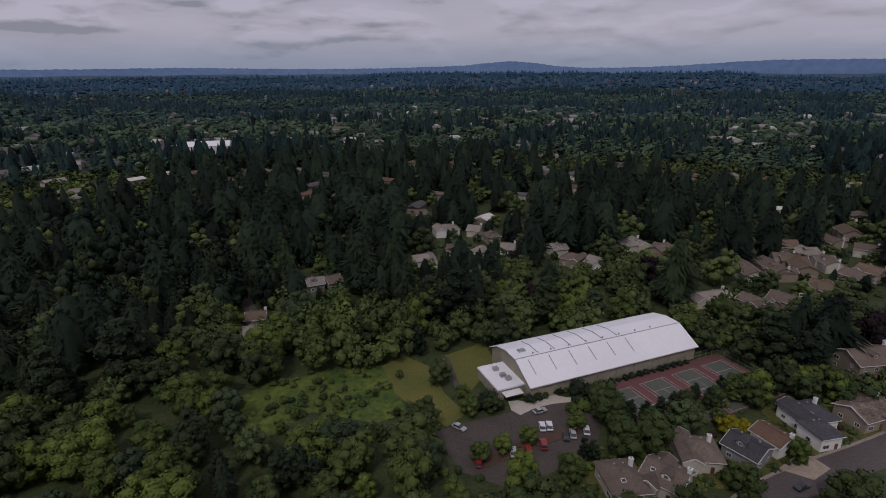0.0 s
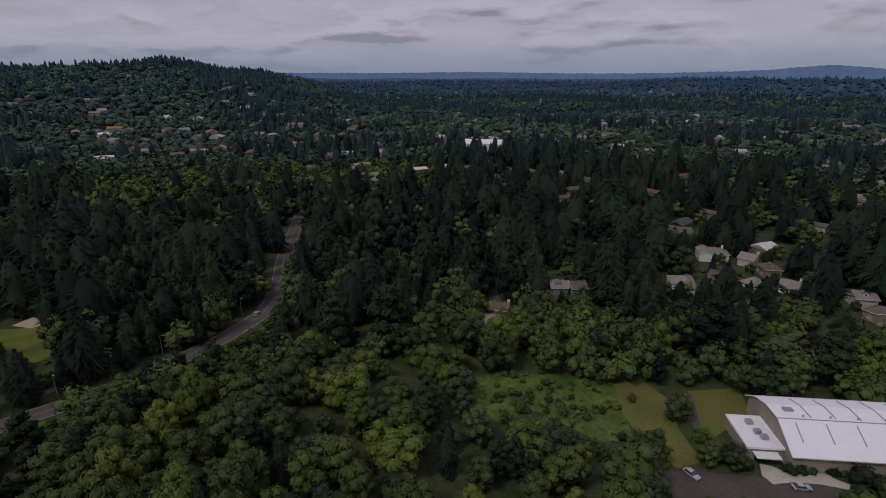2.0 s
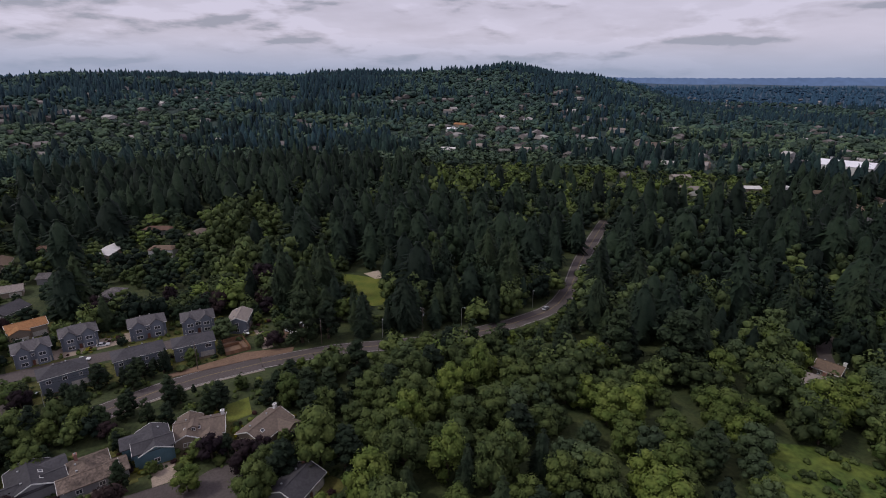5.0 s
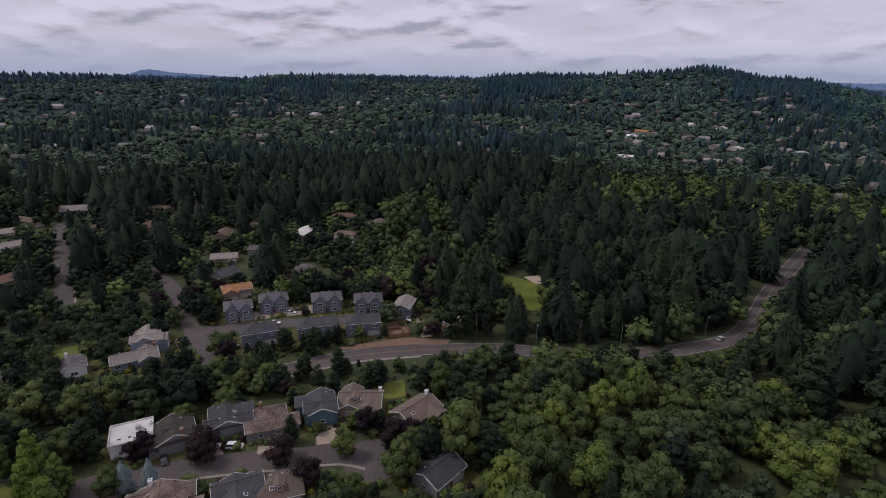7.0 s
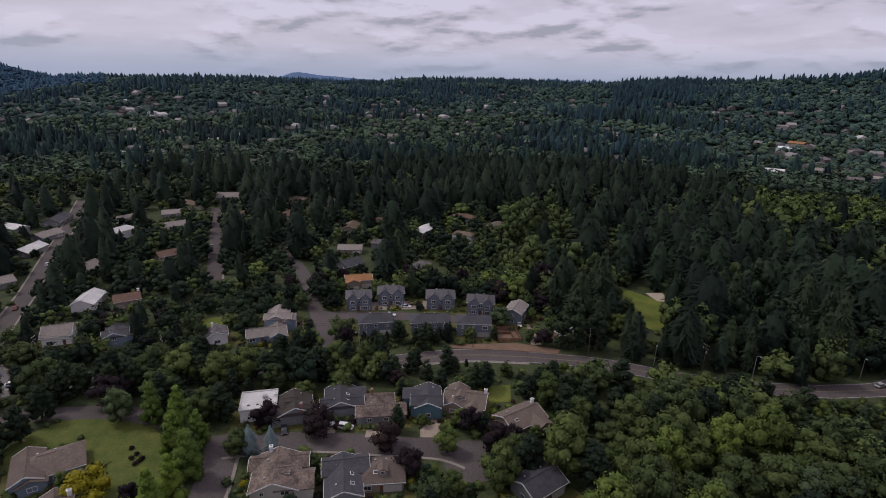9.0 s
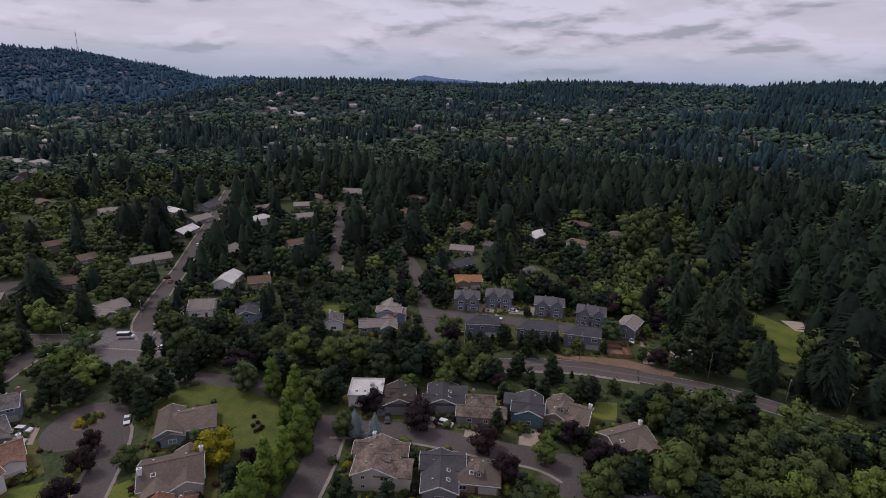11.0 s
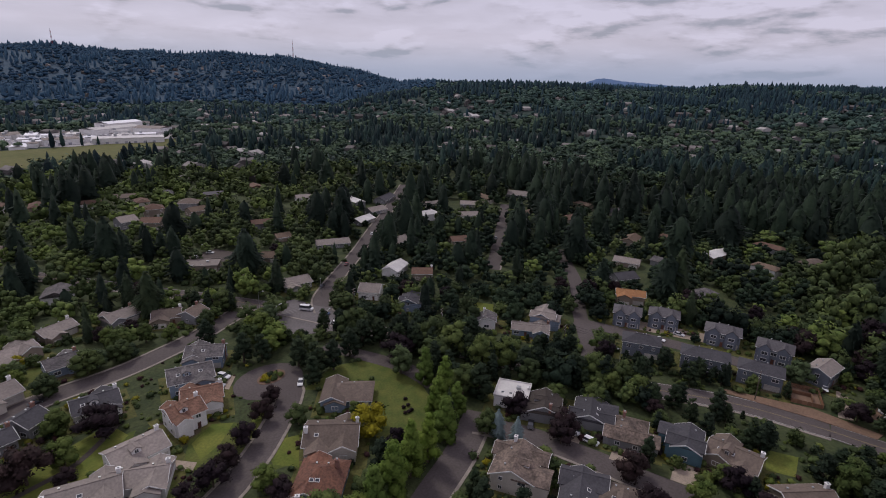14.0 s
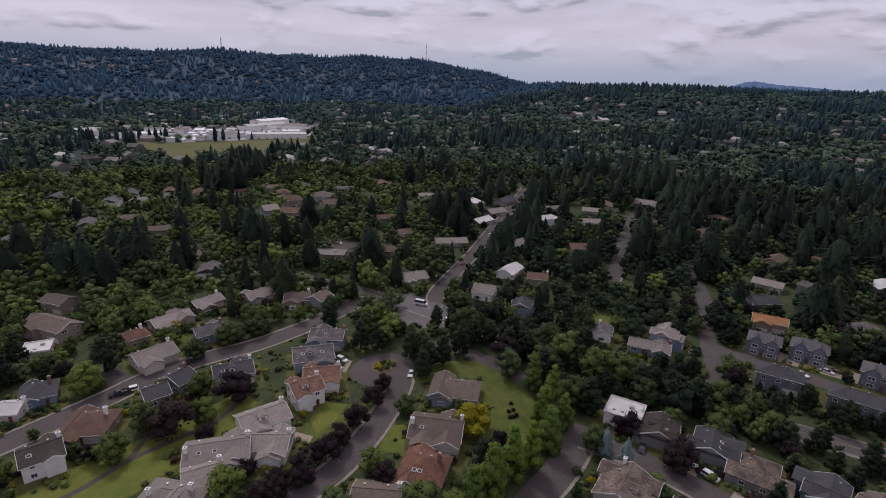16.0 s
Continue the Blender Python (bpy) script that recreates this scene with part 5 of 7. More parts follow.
def rib(xx, y0, y1, w=0.16):
    bm = bmesh.new()
    steps = np.linspace(y0, y1, 9)
    for u, v in zip(steps, steps[1:]):
        slab(bm, [(xx - w, u, roof_z(u) + 0.12), (xx + w, u, roof_z(u) + 0.12), (xx + w, v, roof_z(v) + 0.12), (xx - w, v, roof_z(v) + 0.12)], 0.14)
    bmesh.ops.recalc_face_normals(bm, faces=bm.faces[:])
    part("roof_seam", bm, SEAM, hall_roof)


for q in range(6):
    rib(9 + 6.6 * q, 10.2, 21.5)
for q in range(6):
    rib(4 + 8.0 * q, 3.0, 8.2, 0.12)
part("ridge_seam", boxes((-0.3, HL + 0.3, 9.15, 9.45, 10.4, 10.52)), SEAM, hall_roof)
for q in range(8):
    share("roof_vent", VENT, hall_roof, pose(7 + 7.2 * q, 10.4, roof_z(10.4)))
part("roof_hatch", boxes((3.0, 5.6, 12.6, 14.2, 10.4, 11.0), (3.2, 5.4, 12.8, 14.0, 11.0, 11.1)), STEEL, hall_roof)
part("eave_gutter", boxes((-0.3, HL + 0.3, -0.95, -0.7, 5.2, 5.5)), TRIM, hall)
for q in range(9):
    part("wall_pier", boxes((3 + 7.8 * q, 3.5 + 7.8 * q, -0.25, 0.0, -0.3, 5.2)), GYM_WALL, hall)
for q in range(3):
    part("end_door", boxes((0.25, 0.42, 6 + 6 * q, 8 + 6 * q, 0, 2.4)), DOOR, hall)
annex = empty("entrance_annex", pose(18.1, 142.6, 0, 0, 0, 19.9), "low flat white-roofed entrance annex with roof units", "annex")
part("wall", boxes((0.3, 9.9, 0.3, 14.8, -0.5, 3.7)), GYM_WALL, annex)
part("roof", boxes((0, 10.2, 0, 15.1, 3.7, 4.0), (0, 10.2, 0, 0.3, 4.0, 4.3), (0, 10.2, 14.8, 15.1, 4.0, 4.3), (0, 0.3, 0.3, 14.8, 4.0, 4.3), (9.9, 10.2, 0.3, 14.8, 4.0, 4.3)), GYM_ROOF, annex)
for ux, uy in ((5.2, 11.5), (5.6, 7.0), (6.4, 4.6)):
    unit = part("roof_unit", boxes((ux - 0.9, ux + 0.9, uy - 0.8, uy + 0.8, 4.0, 5.1)), STEEL, annex)
    part("fan_grille", boxes((ux - 0.55, ux + 0.55, uy - 0.5, uy + 0.5, 5.1, 5.18)), SEAM, unit)
part("canopy", boxes((1.5, 8.0, -3.0, 0.0, 2.9, 3.15)), TRIM, annex)
part("entrance_glazing", boxes((2.5, 7.0, 0.2, 0.32, 0, 2.7)), GLASS, annex)
for ux, uy, a, b in ((28.4, 142.2, HL, 28), (18.1, 142.6, 10, 15)):
    for u in np.arange(0, a, 2.4):
        for v in np.arange(0, b, 2.4):
            clear_disc(ux + u * math.cos(0.347) - v * math.sin(0.347), uy + u * math.sin(0.347) + v * math.cos(0.347), 3.2)
    for u in np.arange(0, a, 3.0):
        open_view(ux + u * math.cos(0.347), uy + u * math.sin(0.347), 3.0, 1.0)

# ---- tennis courts ----
TEN = pose(51.3, 146.6, 0, 0, 0, 21.5)
pad = part("ground", prism([(TEN @ Vector((u, v, 0)))[:2] for u, v in ((0, 1.5), (58, 1.5), (58, -27), (0, -27))], -0.2, 0.05), COURT_RED)
tagged(pad, "red acrylic tennis court surface with white lines", "tennis courts", kind="structure")
limit[inside([(TEN @ Vector((u, v, 0)))[:2] for u, v in ((-1, 2.5), (59, 2.5), (59, -18), (-1, -18))])] = 0
for u in range(0, 58, 4):
    q = TEN @ Vector((u, -14, 0))
    open_view(q.x, q.y, 3.0, 2.0)


def court(u):
    """One court with its lines, net and posts; length runs away from the hall."""
    base = empty("tennis_court", TEN @ pose(u, -2.5, 0.05), "green tennis court with worn white lines and a net", "tennis court", "row of tennis courts")
    part("surface", boxes((-4.2, 4.2, -23.77, 0, 0.0, 0.012)), COURT_GREEN, base)
    for x0, x1, y0, y1 in ((-5.49, 5.49, -0.12, 0.05), (-5.49, 5.49, -23.8, -23.65), (-4.2, 4.2, -5.55, -5.4), (-4.2, 4.2, -18.3, -18.15)):
        part("court_line", boxes((x0, x1, y0, y1, 0.013, 0.02)), PAINT_WHITE, base)
    for xx in (-5.45, -4.15, 4.15, 5.45):
        part("court_line", boxes((xx - 0.08, xx + 0.08, -23.6, -0.15, 0.021, 0.026)), PAINT_WHITE, base)
    part("court_line", boxes((-0.07, 0.07, -18.1, -5.6, 0.027, 0.03)), PAINT_WHITE, base)
    net = part("net", boxes((-6.1, 6.1, -11.92, -11.86, 0.1, 0.95)), SEAM, base)
    part("net_band", boxes((-6.1, 6.1, -11.94, -11.84, 0.95, 1.05)), TRIM, net)
    for s in (-6.2, 6.2):
        bm = bmesh.new()
        cylinder(bm, 0.06, 0.06, 0, 1.1, 8, pose(s, -11.89, 0))
        part("net_post", bm, STEEL, base)


for q in range(4):
    court(7.6 + 14.4 * q)


def fence(points, tall, label):
    line = empty("chain_link_fence", Matrix(), label, "fence")
    for (x0, y0), (x1, y1) in zip(points, points[1:]):
        L = math.hypot(x1 - x0, y1 - y0)
        n = max(1, round(L / 3))
        turn = math.degrees(math.atan2(y1 - y0, x1 - x0))
        for k in range(n + 1):
            bm = bmesh.new()
            cylinder(bm, 0.05, 0.05, 0, tall, 6, pose(x0 + (x1 - x0) * k / n, y0 + (y1 - y0) * k / n, 0))
            part("fence_post", bm, STEEL, line)
        bm = bmesh.new()
        for z in (0.1, tall / 2, tall):
            box(bm, 0, L, -0.025, 0.025, z - 0.025, z + 0.025, pose(x0, y0, 0, 0, 0, turn))
        part("fence_rail", bm, STEEL, line)


fence([(TEN @ Vector(q))[:2] for q in ((0, 1.5, 0), (58, 1.5, 0), (58, -16, 0))], 3.0, "tall steel chain-link fence posts round tennis courts")


# ---- cars ----
def car(x, y, turn, colour, kind="saloon", label=""):
    L, W, Hh = {"saloon": (4.6, 1.8, 1.45), "van": (6.2, 2.1, 2.5), "suv": (4.7, 1.9, 1.75), "truck": (6.4, 2.1, 1.9)}[kind]
    ob = empty("car", pose(x, y, 0.07 + float(height(x, y)), 0, 0, turn), label or f"{colour} {kind} parked on asphalt", "car" if kind != "van" else "van")
    bm = bmesh.new()
    waist = Hh * (0.56 if kind != "van" else 0.5)
    ring = []
    for px, z0, z1 in ((-L / 2, 0.45, waist * 0.9), (-L / 2 + 0.25, 0.3, waist), (L / 2 - 1.1, 0.3, waist), (L / 2 - 0.2, 0.32, waist * 0.86), (L / 2, 0.42, waist * 0.7)):
        wv = W / 2 * (0.9 if abs(px) > L / 2 - 0.1 else 1)
        ring.append([bm.verts.new(q) for q in ((px, -wv, z0), (px, wv, z0), (px, wv, z1), (px, -wv, z1))])
    for a, b in zip(ring, ring[1:]):
        for u in range(4):
            bm.faces.new((a[u], a[(u + 1) % 4], b[(u + 1) % 4], b[u]))
    bm.faces.new(ring[0])
    bm.faces.new(ring[-1][::-1])
    bmesh.ops.recalc_face_normals(bm, faces=bm.faces[:])
    body = part("body", bm, CAR_PAINT[colour], ob)
    x0, x1, t0, t1 = {"saloon": (-1.9, 1.0, -1.2, 0.2), "van": (-3.0, 2.2, -2.95, 1.5), "suv": (-2.25, 1.1, -2.0, 0.4), "truck": (-0.6, 1.9, -0.4, 1.0)}[kind]
    bm = bmesh.new()
    low = [bm.verts.new(q) for q in ((x0, -W / 2 + 0.06, waist), (x1, -W / 2 + 0.06, waist), (x1, W / 2 - 0.06, waist), (x0, W / 2 - 0.06, waist))]
    up = [bm.verts.new(q) for q in ((t0, -W / 2 + 0.2, Hh - 0.08), (t1, -W / 2 + 0.2, Hh - 0.08), (t1, W / 2 - 0.2, Hh - 0.08), (t0, W / 2 - 0.2, Hh - 0.08))]
    for u in range(4):
        bm.faces.new((low[u], low[(u + 1) % 4], up[(u + 1) % 4], up[u]))
    bm.faces.new(up)
    bmesh.ops.recalc_face_normals(bm, faces=bm.faces[:])
    part("glazing", bm, GLASS, ob)
    part("roof_panel", boxes((t0, t1, -W / 2 + 0.19, W / 2 - 0.19, Hh - 0.09, Hh)), CAR_PAINT[colour], ob)
    if kind == "truck":
        part("cargo_bed", boxes((-L / 2 + 0.2, -0.7, -W / 2 + 0.1, -W / 2 + 0.2, waist, waist + 0.35), (-L / 2 + 0.2, -0.7, W / 2 - 0.2, W / 2 - 0.1, waist, waist + 0.35)), CAR_PAINT[colour], ob)
    for sx in (-L * 0.3, L * 0.31):
        for sy in (-1, 1):
            bm = bmesh.new()
            cylinder(bm, 0.33, 0.33, -0.1, 0.1, 12, pose(sx, sy * (W / 2 - 0.08), 0.33, 90, 0, 0))
            wheel = part("wheel", bm, RUBBER, ob)
            bm = bmesh.new()
            cylinder(bm, 0.2, 0.2, -0.11, 0.11, 10, pose(sx, sy * (W / 2 - 0.08), 0.33, 90, 0, 0))
            part("rim", bm, STEEL, wheel)
    for sy in (-0.62, 0.62):
        part("headlight", boxes((L / 2 - 0.12, L / 2 + 0.01, sy - 0.18, sy + 0.18, waist * 0.55, waist * 0.7)), TRIM, body)
    return ob


car(4.9, 129.5, -39, "silver", "saloon")
car(30.7, 136.4, 21, "silver", "saloon", "silver saloon parked at a pale forecourt")
car(29.7, 128.7, 84, "white", "saloon")
car(31.9, 128.9, 83, "white", "saloon")
car(37.9, 125.0, 81, "silver", "saloon")
car(35.5, 124.1, 82, "black", "saloon")
car(42.3, 126.4, 80, "white", "saloon")
car(19.2, 118.0, 87, "silver", "saloon")
car(23.5, 118.2, 86, "red", "suv")
car(28.3, 120.7, 84, "red", "suv")
car(9.1, 114.4, 91, "red", "suv")
car(-167.4, -167.2, 110, "white", "van", "white minibus with dark windows on the road junction")
car(-109.7, -150.6, 100, "white", "suv", "white car parked on a pale driveway")
car(-105.2, -147.6, 107, "silver", "saloon", "silver car parked on a pale driveway")
car(-121.3, -125.6, 37, "white", "saloon")
car(-44.7, -182.6, -12, "black", "truck", "black pickup truck parked at a kerb")
car(-47.9, -182.4, -11, "white", "suv", "white car parked at a kerb")
car(-67.9, -187.0, 179, "black", "saloon")
car(-146.1, -36.0, 17, "white", "suv", "white car parked on a driveway")
car(-141.5, -49.1, 16, "black", "saloon")
car(-223.7, -30.4, 73, "silver", "saloon")
car(-225.0, -24.6, 76, "white", "saloon")
car(-234.6, -18.3, 81, "white", "saloon")
car(-217.1, 32.1, -1, "white", "saloon", "white car parked on a narrow drive")
car(-230.3, 18.8, -4, "silver", "saloon")
car(-203.9, 49.7, 40, "white", "truck", "white pickup truck among parked cars")
car(-208.5, 48.6, 30, "white", "van", "white van parked on a sandy yard")
car(-212.0, 53.5, 55, "silver", "suv", "silver car parked on a sandy yard")
car(-163.7, -146.8, 112, "white", "saloon", "white car on the road junction")
car(-187.5, -129.5, 60, "red", "saloon", "red car parked beside a house")
car(-143.3, -30.9, 80, "white", "suv", "white car parked along a residential close")
car(-257.2, -49.1, 117, "grey", "saloon")
car(-168.5, -157.3, 114, "blue", "saloon")
car(-172.0, 155.5, 113, "silver", "saloon", "silver car driving on the arterial road")
car(-204.0, 210.9, -47, "white", "saloon", "white car on the arterial road")
car(-181.3, -191.8, -143, "grey", "saloon")
car(-196.1, -271.3, 114, "white", "saloon")
car(-186.1, -271.1, -135, "silver", "saloon")
car(-202.0, -285.8, -137, "white", "saloon")
car(-225.1, -192.3, -151, "red", "saloon")
car(-192.9, -181.1, -154, "black", "saloon")
car(-256.7, -195.8, 115, "white", "saloon")
car(-283.1, -218.7, -151, "white", "saloon")
car(-322.5, -144.6, -158, "grey", "saloon")
car(90.4, 101.7, 21, "black", "saloon")
car(-234.5, -415.3, -172, "white", "suv")
car(-237.1, -410.3, -173, "white", "suv")


# ---- trees ----


def unit(v):
    return v / (np.linalg.norm(v, axis=-1, keepdims=True) + 1e-9)


def leaf_cloud(lobes, count, size, seed, up=0.25, flatten=1.0):
    """Leaf clumps over a crown of round lobes: each clump a pointed flake that faces outwards. lobes: rows of x, y, z, radius."""
    g = np.random.RandomState(seed)
    lobes = np.array(lobes, float)
    pick = g.choice(len(lobes), count, p=lobes[:, 3] ** 2 / (lobes[:, 3] ** 2).sum())
    d = g.normal(size=(count, 3))
    d[:, 2] = np.abs(d[:, 2]) * np.where(g.rand(count) < 0.72, 1, -1)
    d /= np.linalg.norm(d, axis=1)[:, None]
    c = lobes[pick, :3] + d * (lobes[pick, 3] * g.uniform(0.72, 1.18, count))[:, None] * [1, 1, flatten]
    nrm = d + g.normal(size=(count, 3)) * 0.34 + [0, 0, up]
    nrm /= np.linalg.norm(nrm, axis=1)[:, None]
    u = np.cross(nrm, g.normal(size=(count, 3)))
    u /= np.linalg.norm(u, axis=1)[:, None]
    w = np.cross(nrm, u)
    s = (size * g.uniform(0.55, 1.35, count))[:, None]
    tri = np.stack([c - u * s * 1.1 - w * s * 0.7, c + u * s * g.uniform(0.7, 1.3, (count, 1)) - w * s * g.uniform(0.3, 0.9, (count, 1)), c + w * s * g.uniform(0.8, 1.4, (count, 1)) - nrm * s * 0.2], 1)
    whole = c - [0, 0, lobes[:, 2].mean()]
    whole /= np.linalg.norm(whole, axis=1)[:, None] + 1e-6
    face = unit(0.42 * d + 0.5 * whole + [0, 0, 0.2] + g.normal(size=(count, 3)) * 0.26)
    return tri.reshape(-1, 3), np.arange(count * 3).reshape(-1, 3), np.repeat(face, 3, axis=0)


def balls(lobes, level, rough, seed, shrink=0.9):
    """Knobbly low-poly cores for the lobes."""
    bm = bmesh.new()
    g = np.random.RandomState(seed)
    ways = []
    for x, y, z, r in lobes:
        for v in bmesh.ops.create_icosphere(bm, subdivisions=level, radius=r * shrink)["verts"]:
            ways.append(v.co.normalized()[:])
            v.co = Vector((x, y, z)) + v.co * float(g.uniform(1 - rough, 1 + rough))
    verts = np.array([v.co[:] for v in bm.verts])
    bm.verts.index_update()
    faces = np.array([[v.index for v in f.verts] for f in bm.faces])
    bm.free()
    return verts, faces, np.array(ways)


def join(*pieces):
    verts, faces, ways, n = [], [], [], 0
    for v, f, w in pieces:
        verts.append(v)
        faces.append(f + n)
        ways.append(w)
        n += len(v)
    return np.concatenate(verts), np.concatenate(faces), np.concatenate(ways)


def crown_mesh(name, shape, mat):
    verts, faces, ways = shape
    return flat_mesh(name, verts, faces, mat, normals=ways)


def crown_lobes(seed, n, spread, low, high, r0, r1, narrow=0.0):
    """Lobes of a broadleaf crown of unit height."""
    g = np.random.RandomState(seed)
    rows = [(0, 0, (low + high) / 2, r1)]
    for k in range(n):
        z = low + (high - low) * (k + 0.5) / n
        t = (z - low) / (high - low)
        wide = spread * math.sin(math.pi * (0.22 + 0.68 * t)) * (1 - narrow * t)
        a = k * 2.4 + g.uniform(-0.4, 0.4)
        rows.append((wide * math.cos(a) * g.uniform(0.7, 1.1), wide * math.sin(a) * g.uniform(0.7, 1.1), z + g.uniform(-0.04, 0.04), g.uniform(r0, r1) * (1 - 0.3 * t)))
    return rows


def fir_parts(seed, clumps, wide, size, low=0.06, core=6, dome=False):
    """A conifer of unit height: a narrow core, tapered or domed, and tiers of boughs."""
    g = np.random.RandomState(seed)

    def girth(f):
        return wide * ((1 - f ** 2.1) ** 0.8 if dome else (1 - f) ** 0.72) * (0.6 + 0.4 * np.minimum(1, f * 4)) + 0.006

    def at(rad, ang, zz):
        return np.stack([rad * np.cos(ang), rad * np.sin(ang), zz], -1)

    # boughs in loose tiers: broad at the trunk, pointed and drooping at the tip
    f = g.uniform(0, 1, clumps) ** (1.05 if dome else 1.3)
    tiers = 11
    f = np.clip(0.45 * f + 0.55 * (np.floor(f * tiers) + 0.5) / tiers, 0, 0.995)
    a = g.uniform(0, 6.2832, clumps)
    lump = 1 + 0.20 * np.sin(2 * a + 9 * f + seed) + 0.15 * np.sin(3 * a - 15 * f + 2 * seed)
    reach = girth(f) * lump * g.uniform(0.72, 1.18, clumps)
    half = size * (1.5 - 0.8 * f) * g.uniform(0.6, 1.3, clumps) / np.maximum(reach * 0.55, 0.012)
    z = low + (1 - low) * f * 0.97
    rise, droop = g.uniform(0.1, 0.5, clumps) * reach, g.uniform(0.0, 0.35, clumps) * reach
    tri = np.stack([at(reach * 0.5, a + np.minimum(half, 1.0), z + rise * 0.4), at(reach * 0.5, a - np.minimum(half, 1.0), z + rise * 0.4), at(reach, a + g.uniform(-0.2, 0.2, clumps), z - droop)], 1)
    tri[:, :, 2] += np.where(f > 0.9, 0.02, 0)[:, None]
    verts, faces = tri.reshape(-1, 3), np.arange(clumps * 3).reshape(-1, 3)
    ang = np.arange(core) * 6.2832 / core
    levels = (0.0, 0.25, 0.5, 0.78)
    ring = np.concatenate([at(girth(q) * g.uniform(0.5, 0.8, core), ang + q * 2, low + (1 - low) * (q + g.uniform(-0.05, 0.05, core))) for q in levels] + [[[0, 0, 0.97]]])
    k = np.arange(core)
    n = (k + 1) % core
    cf = []
    for v in range(3):
        p, q = k + v * core, k + (v + 1) * core
        cf += [np.stack([p, n + v * core, q], -1), np.stack([n + v * core, n + (v + 1) * core, q], -1)]
    cf.append(np.stack([k + 3 * core, n + 3 * core, np.full(core, 4 * core)], -1))
    cf = np.concatenate(cf)
    out = unit(at(np.ones(clumps), a, np.full(clumps, 0.75)) + g.normal(size=(clumps, 3)) * 0.3)
    core_out = unit(ring * [1, 1, 0] + [0, 0, 0.05])
    return np.concatenate([ring, verts]), np.concatenate([cf, faces + len(ring)]), np.concatenate([core_out, np.repeat(out, 3, axis=0)])


def trunk_mesh(r, tall, limbs):
    bm = bmesh.new()
    cylinder(bm, r, r * 0.45, -0.02, tall, 7)
    for k in range(limbs):
        a = k * 2.4
        cylinder(bm, r * 0.45, r * 0.15, 0, tall * 0.55, 5, pose(0, 0, tall * (0.55 + 0.08 * k)) @ Matrix.Rotation(a, 4, "Z") @ Matrix.Rotation(0.75, 4, "Y"))
    return simple_mesh("trunk", bm, BARK)


KINDS = {}


def broad_kind(name, mat, label, category, n=11, spread=0.30, low=0.34, high=0.86, r0=0.13, r1=0.19, clumps=760, size=0.034, narrow=0.0, trunk=0.028, flatten=1.0):
    makes = []
    for v in range(4):
        lobes = crown_lobes(100 + v * 17 + len(name), n, spread, low, high, r0, r1, narrow)
        mesh = crown_mesh("crown", join(balls(lobes, 1, 0.2, v, 0.84), leaf_cloud(lobes, clumps, size, v + 5, flatten=flatten)), mat)
        makes.append((mesh, trunk_mesh(trunk, low + 0.2, 4)))
    KINDS[name] = (makes, label, category)


def fir_kind(name, mat, label, boughs=620, wide=0.155, low=0.05, size=0.024):
    makes = [(crown_mesh("crown", fir_parts(v + 3, boughs, wide * (0.9 + 0.08 * v), size, low, 8, dome=v > 2), mat), trunk_mesh(0.016, 0.8, 0)) for v in range(4)]
    KINDS[name] = (makes, label, "conifer")


broad_kind("broad", LEAF, "broadleaf tree with a full mid-green crown", "broadleaf tree", n=17, spread=0.27, low=0.20, high=0.85, r0=0.12, r1=0.20, clumps=1800, size=0.020)
broad_kind("light", LEAF_LIGHT, "broadleaf tree with bright yellow-green leaves", "light green tree", n=16, spread=0.25, low=0.18, high=0.85, r0=0.12, r1=0.19, clumps=1800, size=0.020)
broad_kind("gold", LEAF_GOLD, "rounded tree with golden yellow leaves", "golden tree", n=11, spread=0.32, low=0.22, high=0.80, r0=0.14, r1=0.20, clumps=1300, size=0.025)
broad_kind("plum", LEAF_PLUM, "dark purple-leaved plum tree", "plum tree", n=10, spread=0.29, low=0.22, high=0.80, r0=0.15, r1=0.22, clumps=1200, size=0.024)
broad_kind("poplar", LEAF_FRESH, "tall cone-shaped tree with fresh green leaves", "poplar tree", n=24, spread=0.21, low=0.08, high=0.93, r0=0.09, r1=0.135, clumps=2200, size=0.016, narrow=0.78)
broad_kind("pine", NEEDLE, "broad dark pine with an uneven crown", "pine", n=20, spread=0.19, low=0.14, high=0.91, r0=0.07, r1=0.12, clumps=1400, size=0.018, narrow=0.55)
fir_kind("fir", NEEDLE, "tall dark green conifer with dense drooping boughs", 1100, 0.17, 0.05, 0.020)
fir_kind("spruce", NEEDLE_BLUE, "small silvery blue spruce", 700, 0.26, 0.02, 0.030)
broad_kind("willow", LEAF_GREY, "broadleaf tree with grey-green leaves", "grey-green tree", n=18, spread=0.27, low=0.18, high=0.86, r0=0.11, r1=0.19, clumps=1800, size=0.019)
count = {}


